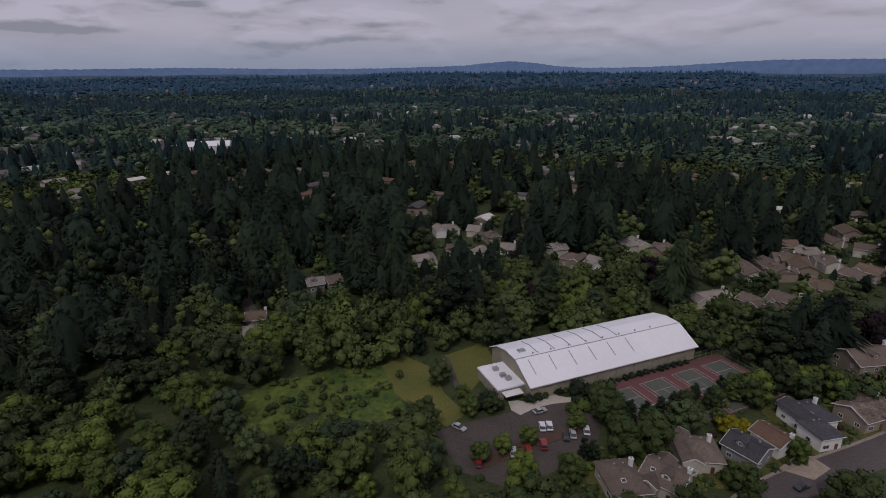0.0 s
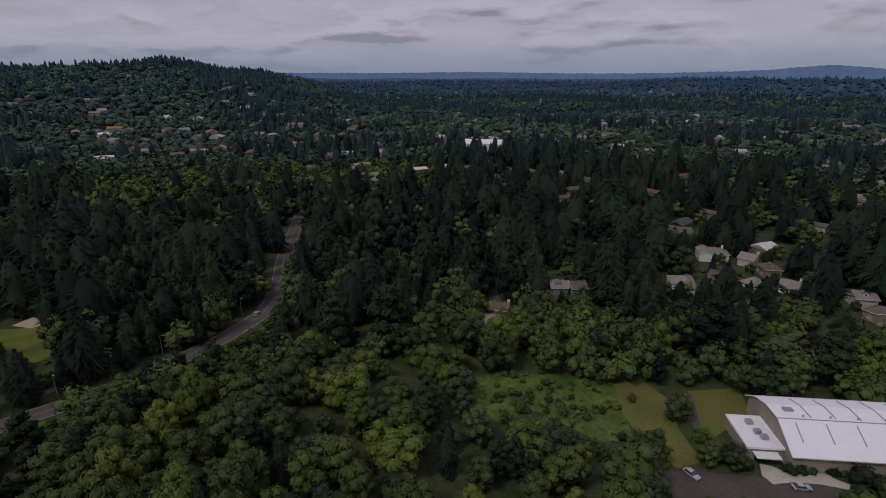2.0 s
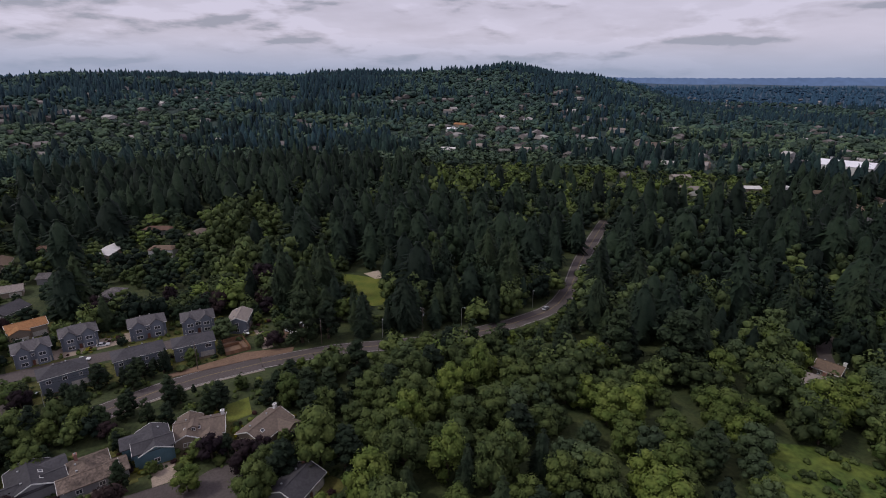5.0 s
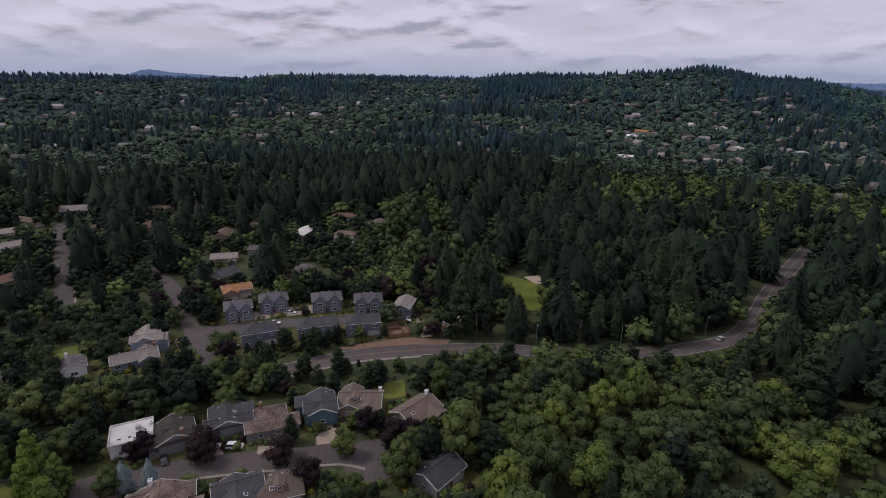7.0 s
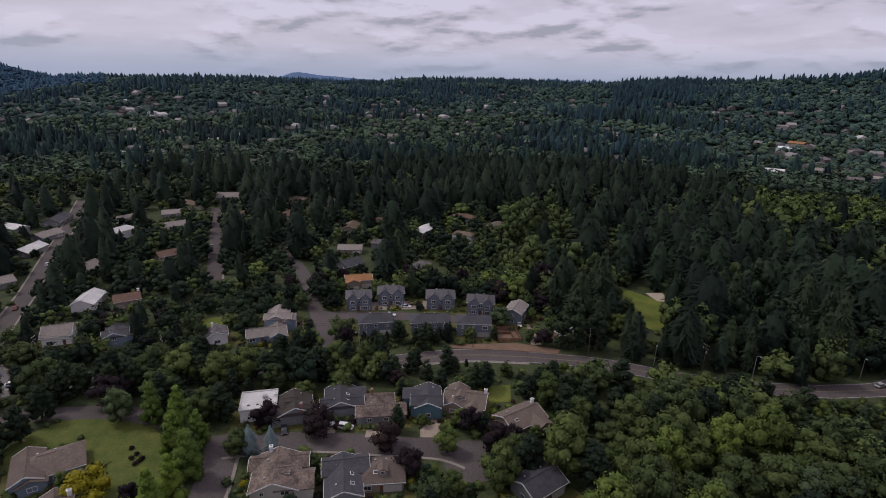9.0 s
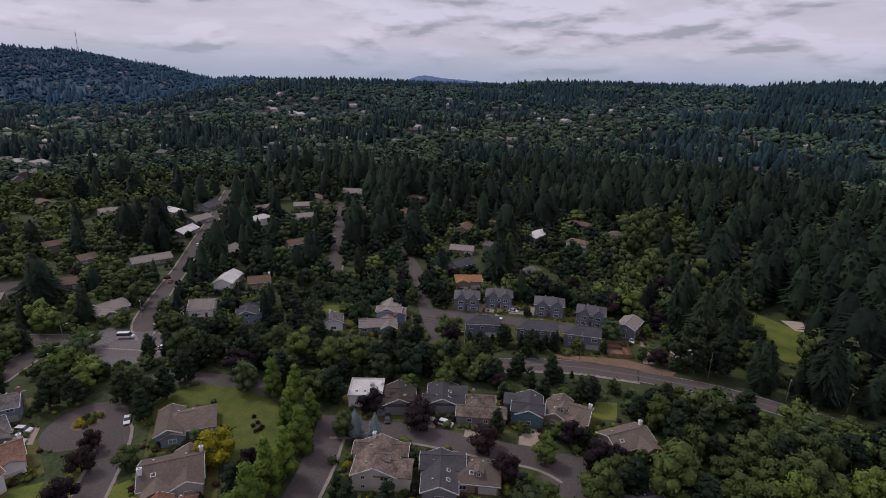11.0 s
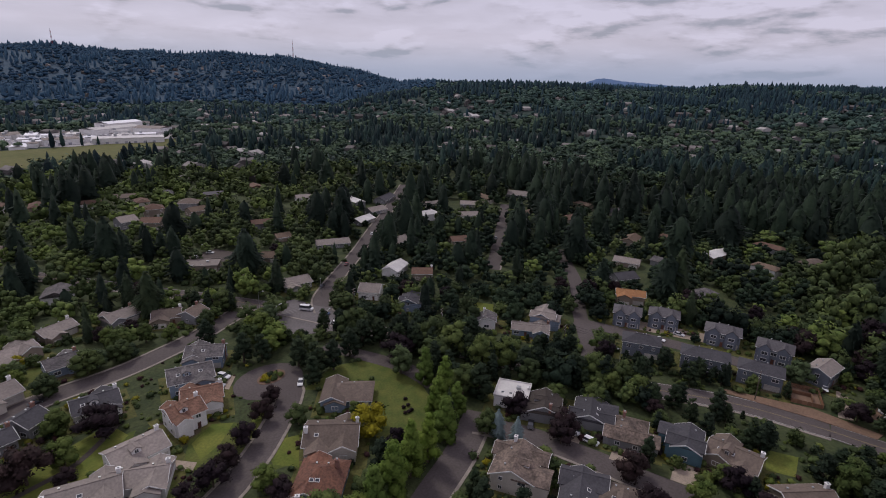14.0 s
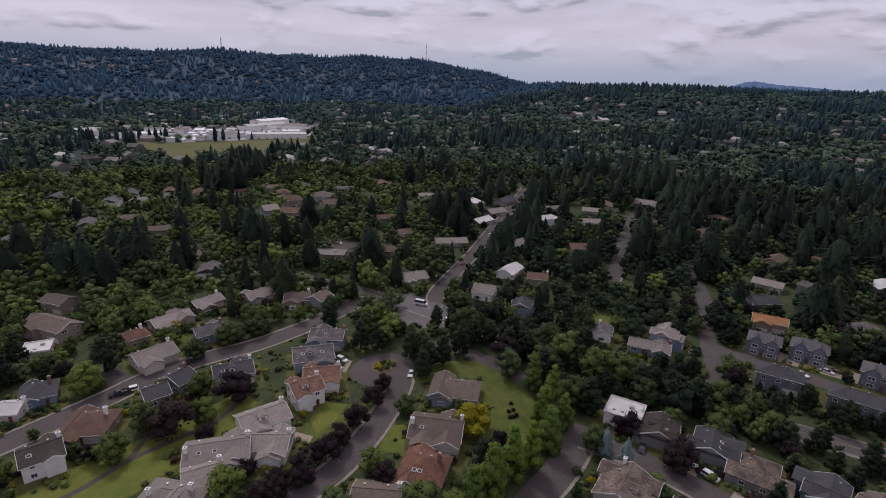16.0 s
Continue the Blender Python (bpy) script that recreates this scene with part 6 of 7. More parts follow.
def stand(kind, x, y, tall, wide=1.15, g=random.Random(3)):
    """One tree of its own."""
    wide *= 1.05 if kind == "plum" else 1.0
    for hx0, hy0, ha, hl, hw in HOUSES:
        du, dv = x - hx0, y - hy0
        ca, sa = math.cos(radians(ha)), math.sin(radians(ha))
        if abs(du * ca + dv * sa) < hl / 2 + 1.6 and abs(dv * ca - du * sa) < hw / 2 + 1.6:
            return
    makes, label, category = KINDS[kind]
    crown, trunk = makes[g.randrange(4)]
    ob = empty(category.replace(" ", "_"), pose(x, y, float(height(x, y)) - 0.1, 0, 0, g.uniform(0, 360)) @ Matrix.Diagonal((tall * wide, tall * wide, tall, 1)), label, category, "trees of the valley")
    share("trunk", trunk, ob, Matrix())
    share("crown", crown, ob, Matrix())
    count[kind] = count.get(kind, 0) + 1
    clear_disc(x, y, max(2.0, tall * wide * 0.22))


stand("willow", -145.2, -100.0, 12.4, 0.95)
stand("poplar", -144.1, -89.3, 15, 0.95)
stand("poplar", -137.3, -77.8, 17.5, 1.0)
stand("poplar", -133.0, -70.6, 13, 1.0)
stand("poplar", -128.2, -76.0, 14, 0.9)
stand("poplar", -121.2, -68.0, 16, 1.05)
stand("poplar", -110.6, -67.5, 16, 1.0)
stand("poplar", -103.4, -68.4, 18, 0.95)
stand("poplar", -94.9, -68.0, 18, 0.95)
stand("poplar", -88.5, -69.0, 14.5, 1.0)
stand("plum", -111.6, -78.5, 7.6, 1.0)
stand("pine", -146.6, -69.5, 14, 1.5)
stand("light", -84.0, -71.0, 9)
stand("light", -37.7, -191.0, 11.9, 1.35)
stand("plum", -69.6, -153.7, 11.6, 1.30)
stand("plum", -49.3, -149.6, 13.0, 1.25)
stand("broad", -43.8, -156.9, 10.5, 1.10)
stand("light", -58.0, -149.2, 9.4, 1.20)
stand("light", -63.4, -164.6, 9.0, 1.30)
stand("plum", -54.2, -141.4, 5.8, 1.20)
stand("light", -33.3, -149.6, 9.3, 1.30)
stand("light", -48.5, -115.9, 9.6, 1.40)
stand("plum", -55.5, -119.3, 5.7, 1.20)
stand("plum", -73.5, -109.0, 8.9, 1.20)
stand("plum", -81.5, -112.6, 5.6, 1.20)
stand("plum", -89.0, -115.1, 8.8, 1.10)
stand("plum", -99.9, -120.6, 8.5, 1.10)
stand("plum", -108.2, -124.9, 7.3, 1.10)
stand("plum", -65.7, -109.2, 7.7, 1.10)
stand("plum", -59.6, -109.7, 6.6, 1.20)
stand("plum", -53.8, -108.9, 6.4, 1.20)
stand("plum", -89.7, -131.7, 6.2, 1.20)
stand("pine", -46.0, -201.6, 15.0, 1.50)
stand("broad", -71.6, -188.9, 8.6, 1.40)
stand("broad", -86.0, -191.7, 10.4, 1.40)
stand("broad", -97.5, -191.6, 8.8, 1.40)
stand("gold", -75.2, -215.8, 5.6, 1.20)
stand("broad", -62.8, -191.3, 6.0, 1.30)
stand("pine", -25.6, -227.1, 13.8, 1.30)
stand("pine", -30.0, -208.7, 8.3, 1.40)
stand("light", -20.3, -175.2, 3.8, 1.30)
stand("broad", -26.3, -158.3, 5.1, 1.30)
stand("plum", -29.2, -153.7, 5.6, 1.10)
stand("pine", -19.9, -213.2, 12.9, 1.20)
stand("light", -54.2, -174.9, 6.7, 1.00)
stand("plum", -80.2, -112.1, 8)
stand("plum", -64.1, -106.0, 7)
stand("plum", -57.5, -107.1, 7)
stand("plum", -147.0, -49.9, 9)
stand("plum", -143.6, -39.4, 9)
stand("plum", -107.5, -207.0, 6)
stand("plum", -216.5, -239.7, 7)
stand("plum", -144.6, -55.2, 9)
stand("plum", -138.3, -38.5, 9)
stand("plum", -134.4, -17.3, 10)
stand("plum", -124.7, -10.5, 9)
stand("plum", -142.9, 6.9, 9)
stand("plum", -134.5, 13.7, 10)
stand("plum", -136.6, 18.1, 8)
stand("plum", -141.5, 23.2, 6)
stand("spruce", -131.3, -55.7, 10)
stand("spruce", -129.7, -49.0, 11)
stand("gold", -112.7, -89.1, 10.5, 1.35)
stand("light", -122.7, 14.5, 9)
stand("light", -133.1, -0.3, 9)
stand("light", -118.1, -4.5, 8)
stand("broad", -114.2, 18.4, 9)
stand("light", -116.7, -190.3, 8)
stand("broad", -131.5, -188.4, 9)
stand("fir", -102.9, -223.7, 14)
stand("fir", -116.3, -233.9, 12)
stand("fir", -98.6, -215.3, 12)
stand("gold", 82.7, 123.2, 7)
stand("gold", 83.9, 119.5, 6)
stand("light", 16.5, 118.8, 6.5, 1.35)
stand("light", 24.2, 122.1, 6.5, 1.35)
stand("light", 39.7, 127.8, 6.5, 1.35)
stand("light", 9.8, 115.7, 6.5, 1.35)
stand("light", 96.1, 111.9, 8)
stand("gold", 86.8, 123.0, 6)
stand("broad", 74.6, 99.6, 10)
stand("broad", 71.5, 126.3, 7.9)
stand("broad", 52.2, 124.6, 7.2)
stand("broad", 61.5, 126.8, 7.9)
stand("broad", 77.5, 131.5, 6.5)
stand("broad", 85.7, 137.0, 8)
stand("broad", 50.5, 140.1, 9)
stand("broad", 32.5, 107.3, 9)
stand("broad", 15.6, 137.1, 7.0)
stand("broad", 8.4, 135.9, 8.0)
stand("broad", 113.1, 145.2, 12)
stand("broad", 98.2, 136.4, 11)
stand("broad", 124.4, 144.6, 10)
stand("broad", 98.1, 145.8, 7)
stand("broad", 64.9, 122.8, 8.6)
stand("broad", 83.0, 128.5, 5.8)
stand("pine", -37.3, 108.1, 14)
stand("pine", -42.1, 104.4, 13)
stand("pine", -32.3, 104.1, 13)
stand("fir", 12.1, 185.2, 6)
stand("broad", -130.7, -58.8, 9)
stand("broad", -145.7, -75.1, 12)
stand("broad", -163.3, -57.9, 11)
stand("broad", -13.8, 158.2, 3.5)
stand("plum", -94.3, -80.7, 6)
for tx, ty, tall in ((-160, 27, 10), (-160, 34, 11), (-165, 31, 10), (-161, 40, 11), (-152, 37, 12), (-144, 36, 11), (-155, 45, 12)):
    stand("pine", tx, ty, tall, 1.5)
for tx, ty, tall in ((-164, 80, 9), (-162.5, 86, 10), (-160, 92, 10), (-158, 98, 9), (-157, 104, 5.5), (-156.5, 111, 6), (-155, 122, 5), (-154.5, 130, 6), (-157, 147, 5.5), (-160, 155, 6), (-165, 165, 5.5), (-172, 176, 6)):
    stand("broad", tx, ty, tall, 1.4)
for tx, ty, tall in ((-120.2, -160.6, 13.0), (-120.6, -153.1, 13.0), (-124.5, -148.0, 12.0), (-129.1, -134.2, 13.0), (-129.5, -126.0, 13.0), (-134.4, -122.2, 13.0), (-145.2, -123.6, 13.0), (-154.0, -124.7, 13.0), (-123.2, -121.6, 11.8), (-121.9, -175.7, 12.0)):
    stand("pine", tx, ty, tall, 1.35)
NEAR_YARD = inside([(-199, 30), (-201, 58), (-226, 58), (-233, 30), (-215, 24)])
limit[NEAR_YARD] = np.minimum(limit[NEAR_YARD], 6.0)
# the gardens of the cul-de-sac are open lawns and beds
VILLAGE = inside([(-15, -105), (-60, -106), (-122, -120), (-128, -165), (-112, -182), (-60, -184), (-15, -176)])
VILLAGE |= inside([(-100, -110), (-128, -108), (-137, -122), (-137, -146), (-125, -152), (-105, -130)])
limit[VILLAGE] = np.minimum(limit[VILLAGE], 1.5)


def bush_makes(mat, n=3):
    out = []
    for v in range(n):
        lobes = [(0, 0, 0.5, 0.42), (0.26, 0.12, 0.38, 0.3), (-0.22, 0.2, 0.4, 0.3), (0.02, -0.28, 0.36, 0.28)]
        out.append(crown_mesh("bush", join(balls(lobes, 1, 0.15, v, 0.86), leaf_cloud(lobes, 260, 0.06, v + 3)), mat))
    return out


BUSHES = {"dark": (bush_makes(NEEDLE), "dense dark green rounded bush"), "green": (bush_makes(LEAF), "mid-green garden bush beside a house"), "gold": (bush_makes(LEAF_GOLD), "yellow-leaved bush in a garden bed"), "plum": (bush_makes(LEAF_PLUM), "dark red-leaved bush in a garden"), "fresh": (bush_makes(LEAF_LIGHT), "bright green bush in a garden bed")}
bush_rnd = random.Random(31)


def bush(kind, x, y, size, group="garden bushes"):
    makes, label = BUSHES[kind]
    ob = new("bush", bush_rnd.choice(makes))
    ob.matrix_basis = pose(x, y, float(height(x, y)) - 0.05, 0, 0, bush_rnd.uniform(0, 360)) @ Matrix.Diagonal((size * 1.15, size * 1.15, size, 1))
    tagged(ob, label, "bush", group)
    clear_disc(x, y, size * 0.5)


# a row of clipped bushes along the hall, and shrubs round its entrance
for q in range(16):
    u = 19 + 3.05 * q
    bush("dark", 28.4 + u * math.cos(0.347) + 1.5 * math.sin(0.347), 142.2 + u * math.sin(0.347) - 1.5 * math.cos(0.347), 2.3 if q % 5 else 1.7, "row of bushes along the sports hall")
for kind, x, y, size in (("dark", 15.4, 141.8, 5.5), ("dark", 12.8, 139.4, 4.5), ("dark", 17.4, 138.8, 4.0), ("dark", 28.5, 141.6, 3.4), ("dark", 31.0, 143.0, 3.2), ("green", 33.9, 144.3, 2.6), ("dark", 38.7, 146.2, 3.0), ("green", 41.3, 147.1, 2.4),
                         ("dark", 45.2, 145.3, 6.0), ("dark", 48.4, 144.1, 5.0), ("fresh", 40.8, 135.7, 4.0), ("fresh", 44.4, 136.6, 4.5), ("dark", 44.0, 139.7, 4.0)):
    bush(kind, x, y, size, "shrubs round the hall entrance")
for x, y in [(-132.4, -89.6), (-130.0, -86.9), (-128.3, -87.5), (-127.3, -84.7), (-126.1, -85.3), (-128.4, -84.5)]:
    bush("plum", x, y, 1.3, "shrub bed on the lawn")
# the planted island of the turning head, and shrubs in front gardens
for q in range(17):
    a = q * 2.4
    bush(("gold", "green", "dark", "gold", "fresh")[q % 5], -118.8 + 4.4 * (q / 17) ** 0.5 * math.cos(a), -137.1 + 2.9 * (q / 17) ** 0.5 * math.sin(a), 1.0 + 0.5 * (q % 3), "bushes of the planted island")
own = random.Random(77)
for hx0, hy0, ha, hl, hw in list(HOUSES):
    if math.hypot(hx0, hy0) < 215 and hy0 < 30:
        for q in range(9):
            u, v = own.uniform(-0.55, 0.55) * hl, (own.choice((-1, 1)) * (hw / 2 + own.uniform(1.6, 4.2)))
            ca, sa = math.cos(radians(ha)), math.sin(radians(ha))
            px, py = hx0 + u * ca - v * sa, hy0 + u * sa + v * ca
            if limit[int((px + HALF) / CELL), int((py + HALF) / CELL)] > 0.4:
                bush(own.choice(("dark", "green", "green", "gold", "fresh", "plum")), px, py, own.uniform(1.2, 2.6))

# low shrubs of every colour stand round the walls
shrub = [join(balls([(0, 0, 0.42, 0.38), (0.2, 0.1, 0.3, 0.26)], 1, 0.25, v, 0.9), leaf_cloud([(0, 0, 0.42, 0.40), (0.2, 0.1, 0.3, 0.28)], 46, 0.085, v)) for v in range(4)]
spots = []
for hx0, hy0, ha, hl, hw in HOUSES:
    if math.hypot(hx0, hy0) < 270:
        ca, sa = math.cos(radians(ha)), math.sin(radians(ha))
        for q in range(34):
            if own.random() < 0.6:
                u, v = own.uniform(-0.5, 0.5) * hl, own.choice((-1, 1)) * (hw / 2 + own.uniform(1.2, 7.0))
            else:
                u, v = own.choice((-1, 1)) * (hl / 2 + own.uniform(1.2, 5.5)), own.uniform(-0.6, 0.6) * hw
            spots.append((hx0 + u * ca - v * sa, hy0 + u * sa + v * ca, own.uniform(0.7, 2.3), own.random()))
# denser planting in the gardens of the cul-de-sac
for q in range(420):
    px, py = own.uniform(-128, -20), own.uniform(-182, -106)
    if VILLAGE[int((px + HALF) / CELL), int((py + HALF) / CELL)] and limit[int((px + HALF) / CELL), int((py + HALF) / CELL)] > 0.6 and math.sin(px * 0.45) + math.sin(py * 0.5 + px * 0.21) > 0.1:
        spots.append((px, py, own.uniform(0.6, 1.9), own.random()))
SHRUBS = np.array(spots)


def belt(kinds, points, gap, low, high, g=random.Random(17)):
    """A row of trees along a line."""
    for q in glide(points, gap):
        stand(g.choice(kinds), q.x + g.uniform(-2, 2), q.y + g.uniform(-2, 2), g.uniform(low, high), g.uniform(1.0, 1.35), g)


belt(("pine", "broad", "pine", "broad"), [(-135.9, -210.3), (-149.2, -193.5)], 5, 9, 12)
belt(("pine", "broad", "pine", "broad"), [(-132.0, -161.3), (-140.1, -151.4), (-146.3, -144.4)], 4.5, 5, 6.5)
belt(("pine", "pine", "broad"), [(-155.5, -144.5), (-159.7, -120.5), (-163.9, -93.4), (-168.2, -68.2), (-173.7, -43.0)], 4.4, 10, 14)
belt(("pine", "pine", "broad"), [(-163.8, -116.5), (-168.0, -90.4), (-171.3, -68.2), (-175.8, -44.0), (-180.2, -25.6)], 4.2, 10, 15)
belt(("pine", "broad", "pine"), [(-168.6, -41.9), (-175.2, -19.5), (-178.3, -9.2)], 4.6, 7, 10)
belt(("broad", "willow"), [(-173.1, 25.3), (-172.0, 48.5), (-167.9, 69.5)], 5.4, 3, 4.8)
belt(("broad", "pine"), [(-200.9, -23.5), (-203.0, -5.1), (-201.9, 11.2)], 5.5, 4.5, 6.5)
belt(("pine", "broad", "pine"), [(37.0, 112.9), (47.3, 119.6), (55.6, 127.5), (65.9, 133.2), (80.2, 138.7)], 4.6, 6.5, 9.5)
belt(("pine", "pine", "broad"), [(84.1, 135.5), (96.4, 141.1), (108.7, 146.8), (119.0, 152.5)], 5.0, 7, 10)


for q in range(-320, -250, 8):
    open_view(q, 706, 5.0, 8.0)


def patchy(x, y, s, seed):
    """Smooth noise from 0 to 1."""
    return 0.5 + 0.25 * (np.sin(x / s + seed) * np.cos(y / s * 1.13 - seed) + np.sin(x / s * 0.43 + y / s * 0.71 + 2.1 * seed) + 0.7 * np.sin(x / s * 1.9 - y / s * 1.3 + seed))


def scatter(r0, r1, a0, a1, space, g):
    """Jittered places between two radii and two azimuths."""
    n = int((r1 * r1 - r0 * r0) * radians(a1 - a0) / 2 / space ** 2)
    r = np.sqrt(g.uniform(r0 * r0, r1 * r1, n))
    a = np.radians(g.uniform(a0, a1, n))
    return -r * np.sin(a), r * np.cos(a)


def spaced(x, y, gap):
    """Drops places that crowd others, by a coarse grid."""
    key = np.round(x / gap).astype(int) * 100003 + np.round(y / gap).astype(int)
    _, first = np.unique(key, return_index=True)
    return x[first], y[first]


def allowed(x, y):
    u, v = ((x + HALF) / CELL).astype(int), ((y + HALF) / CELL).astype(int)
    ok = (u >= 0) & (v >= 0) & (u < len(limit)) & (v < len(limit))
    out = np.full(len(x), 99.0)
    out[ok] = limit[u[ok], v[ok]]
    return out


def grove(name, label, template_list, mat, x, y, tall, wide, g, tint=(0.65, 1.4)):
    """Many trees as one stuff object."""
    vs, fs, ts, ws, n = [], [], [], [], 0
    which = g.randint(0, len(template_list), len(x))
    z = height(x, y) - 0.2
    turn = g.uniform(0, 6.283, len(x))
    shade = g.uniform(*tint, len(x))
    for k, (tv, tf, tw) in enumerate(template_list):
        sel = np.where(which == k)[0]
        if not len(sel):
            continue
        c, s = np.cos(turn[sel])[:, None], np.sin(turn[sel])[:, None]
        px = (tv[:, 0] * c - tv[:, 1] * s) * wide[sel][:, None] + x[sel][:, None]
        py = (tv[:, 0] * s + tv[:, 1] * c) * wide[sel][:, None] + y[sel][:, None]
        pz = tv[:, 2] * tall[sel][:, None] + z[sel][:, None]
        vs.append(np.stack([px, py, pz], -1).reshape(-1, 3))
        fs.append((tf[None] + (np.arange(len(sel)) * len(tv))[:, None, None]).reshape(-1, 3) + n)
        ts.append(np.repeat(shade[sel], len(tv)))
        flatter = (tall[sel] / wide[sel])[:, None]
        ws.append(unit(np.stack([(tw[:, 0] * c - tw[:, 1] * s) * flatter, (tw[:, 0] * s + tw[:, 1] * c) * flatter, np.broadcast_to(tw[:, 2], px.shape)], -1)).reshape(-1, 3))
        n += len(sel) * len(tv)
    ob = new(name, flat_mesh(name, np.concatenate(vs), np.concatenate(fs), mat, np.concatenate(ts), normals=np.concatenate(ws)))
    return tagged(ob, label, "trees", kind="stuff")


def by_creek(x, y):
    return (x < -232) & (x > -430) & (y > 14 + 0.1 * (x + 203)) & (y < 96)


def conifer_share(x, y):
    r, az = np.hypot(x, y), np.degrees(np.arctan2(-x, y))
    p = np.where(r < 185, 0.07, 0.5)
    p = np.where((r >= 185) & (r < 760) & (az > 17) & (az < 70), 0.58, p)
    p = np.where((r >= 185) & (r < 300) & (az > -60) & (az <= 17), 0.22, p)
    p = np.where((r >= 185) & (r < 245) & (az > 17) & (az <= 33), 0.15, p)
    p = np.where((r >= 300) & (r < 900) & (az > -60) & (az <= 17), 0.58, p)
    p = np.where((r >= 250) & (r < 700) & (az >= 70) & (az < 128), 0.5, p)
    p = np.where((r < 250) & (az >= 70), 0.24, p)
    p = np.where((r >= 250) & (az >= 128), 0.38, p)
    p = np.where(r > 700, 0.27, p)
    p = np.where((r > 1500), 0.32, p)
    p = np.where((r > 1450) & (az < 100), 0.5, p)
    p = np.where((r > 1750) & (az > 122), 0.2, p)
    p = np.where((r < 345) & (az >= 131), 0.12, p)
    p = np.where((r >= 345) & (r < 620) & (az >= 131), np.where(az > 150, 0.27, 0.44), p)
    p = np.where((r >= 250) & (r < 420) & (az >= 84) & (az < 128), 0.45, p)
    p = np.where((r >= 212) & (r < 420) & (az > 3) & (az < 42), 0.58, p)
    p = np.where((r > 140) & (r < 300) & (az > -60) & (az < -8), -0.3, p)
    # a leafy creek bed
    p = np.where(by_creek(x, y), 0.20, p)
    stands = np.where(r < 420, patchy(x, y, 38, 1.0), patchy(x, y, 75, 5.0))
    return np.clip(p + np.where(r < 420, 1.2, 2.2) * (stands - 0.5), 0.02, 0.97)


g = np.random.RandomState(5)
x, y = scatter(94, 620, -46, 180, 4.6, g)
near = np.hypot(x, y) < 250
xa, ya = spaced(x[near], y[near], 9.0)
xb, yb = spaced(x[~near], y[~near], 12.2)
x, y = np.concatenate([xa, xb]), np.concatenate([ya, yb])
x, y = x + g.uniform(-2, 2, len(x)), y + g.uniform(-2, 2, len(x))
r, az = np.hypot(x, y), np.degrees(np.arctan2(-x, y)) % 360
az = np.where(az > 300, az - 360, az)
homes = (az > 72) & (r < 400) & (x < -195) | (az > 88) & (r < 400) | (az > 118) & (r < 700) | (az < -8) & (r > 215) & (r < 420)
keep = np.where(homes, g.rand(len(x)) < 0.85, True)
x, y, r, az, homes = x[keep], y[keep], r[keep], az[keep], homes[keep]
fir = g.rand(len(x)) < conifer_share(x, y)
tall = np.where(fir, np.where(r > 235, g.uniform(17, 36, len(x)), g.uniform(14, 28, len(x))), g.uniform(10, 18, len(x)) * np.where(patchy(x, y, 18, 4.0) > 0.55, 1.15, 0.85))
tall = np.where(~fir & (r > 225) & (az > 8) & (az < 84), tall * 1.3, tall)
tall = np.where(homes & (r < 430) & (az > 84), tall * np.where(fir, np.where(r < 270, 0.7, 0.9), np.where(r < 270, 0.75, 0.7)), tall)
tall = np.where((r < 185) & fir, tall * 0.65, tall)
# leafy gardens past the wood road's end, kept low for the camera's view beyond
suburban = (r > 455) & (az > 27) & (az < 45) | (r > 545) & (az >= 45) & (az < 60)
fir &= ~(suburban & (g.rand(len(x)) < 0.8))
tall = np.where(suburban, np.minimum(tall, g.uniform(8, 14, len(x))), tall)
tall = np.minimum(tall, allowed(x, y) * g.uniform(0.8, 1.15, len(x)))
ok = tall > 1.6
x, y, r, az, fir, tall, homes = x[ok], y[ok], r[ok], az[ok], fir[ok], tall[ok], homes[ok]
fir &= tall > 9
wide = np.where(fir, np.clip(tall, 12, 32) * g.uniform(1.15, 1.85, len(x)), np.clip(tall, 2.5, 16) * np.where((r < 250) & (az < 84), g.uniform(0.95, 1.36, len(x)), g.uniform(1.0, 1.4, len(x))))
# smaller garden trees between the houses
qx, qy = spaced(*scatter(100, 420, 70, 176, 5.0, g), 7.6)
cap = allowed(qx, qy)
ok = (cap > 3.6) & ((qx < -195) | (np.degrees(np.arctan2(-qx, qy)) % 360 > 88)) & (g.rand(len(qx)) < 0.7)
qx, qy, cap = qx[ok], qy[ok], cap[ok]
qt = np.minimum(g.uniform(5.5, 12, len(qx)), cap)
x, y, r = np.concatenate([x, qx]), np.concatenate([y, qy]), np.concatenate([r, np.hypot(qx, qy)])
fir = np.concatenate([fir, np.zeros(len(qx), bool)])
homes = np.concatenate([homes, np.ones(len(qx), bool)])
tall, wide = np.concatenate([tall, qt]), np.concatenate([wide, qt * g.uniform(1.0, 1.4, len(qx))])
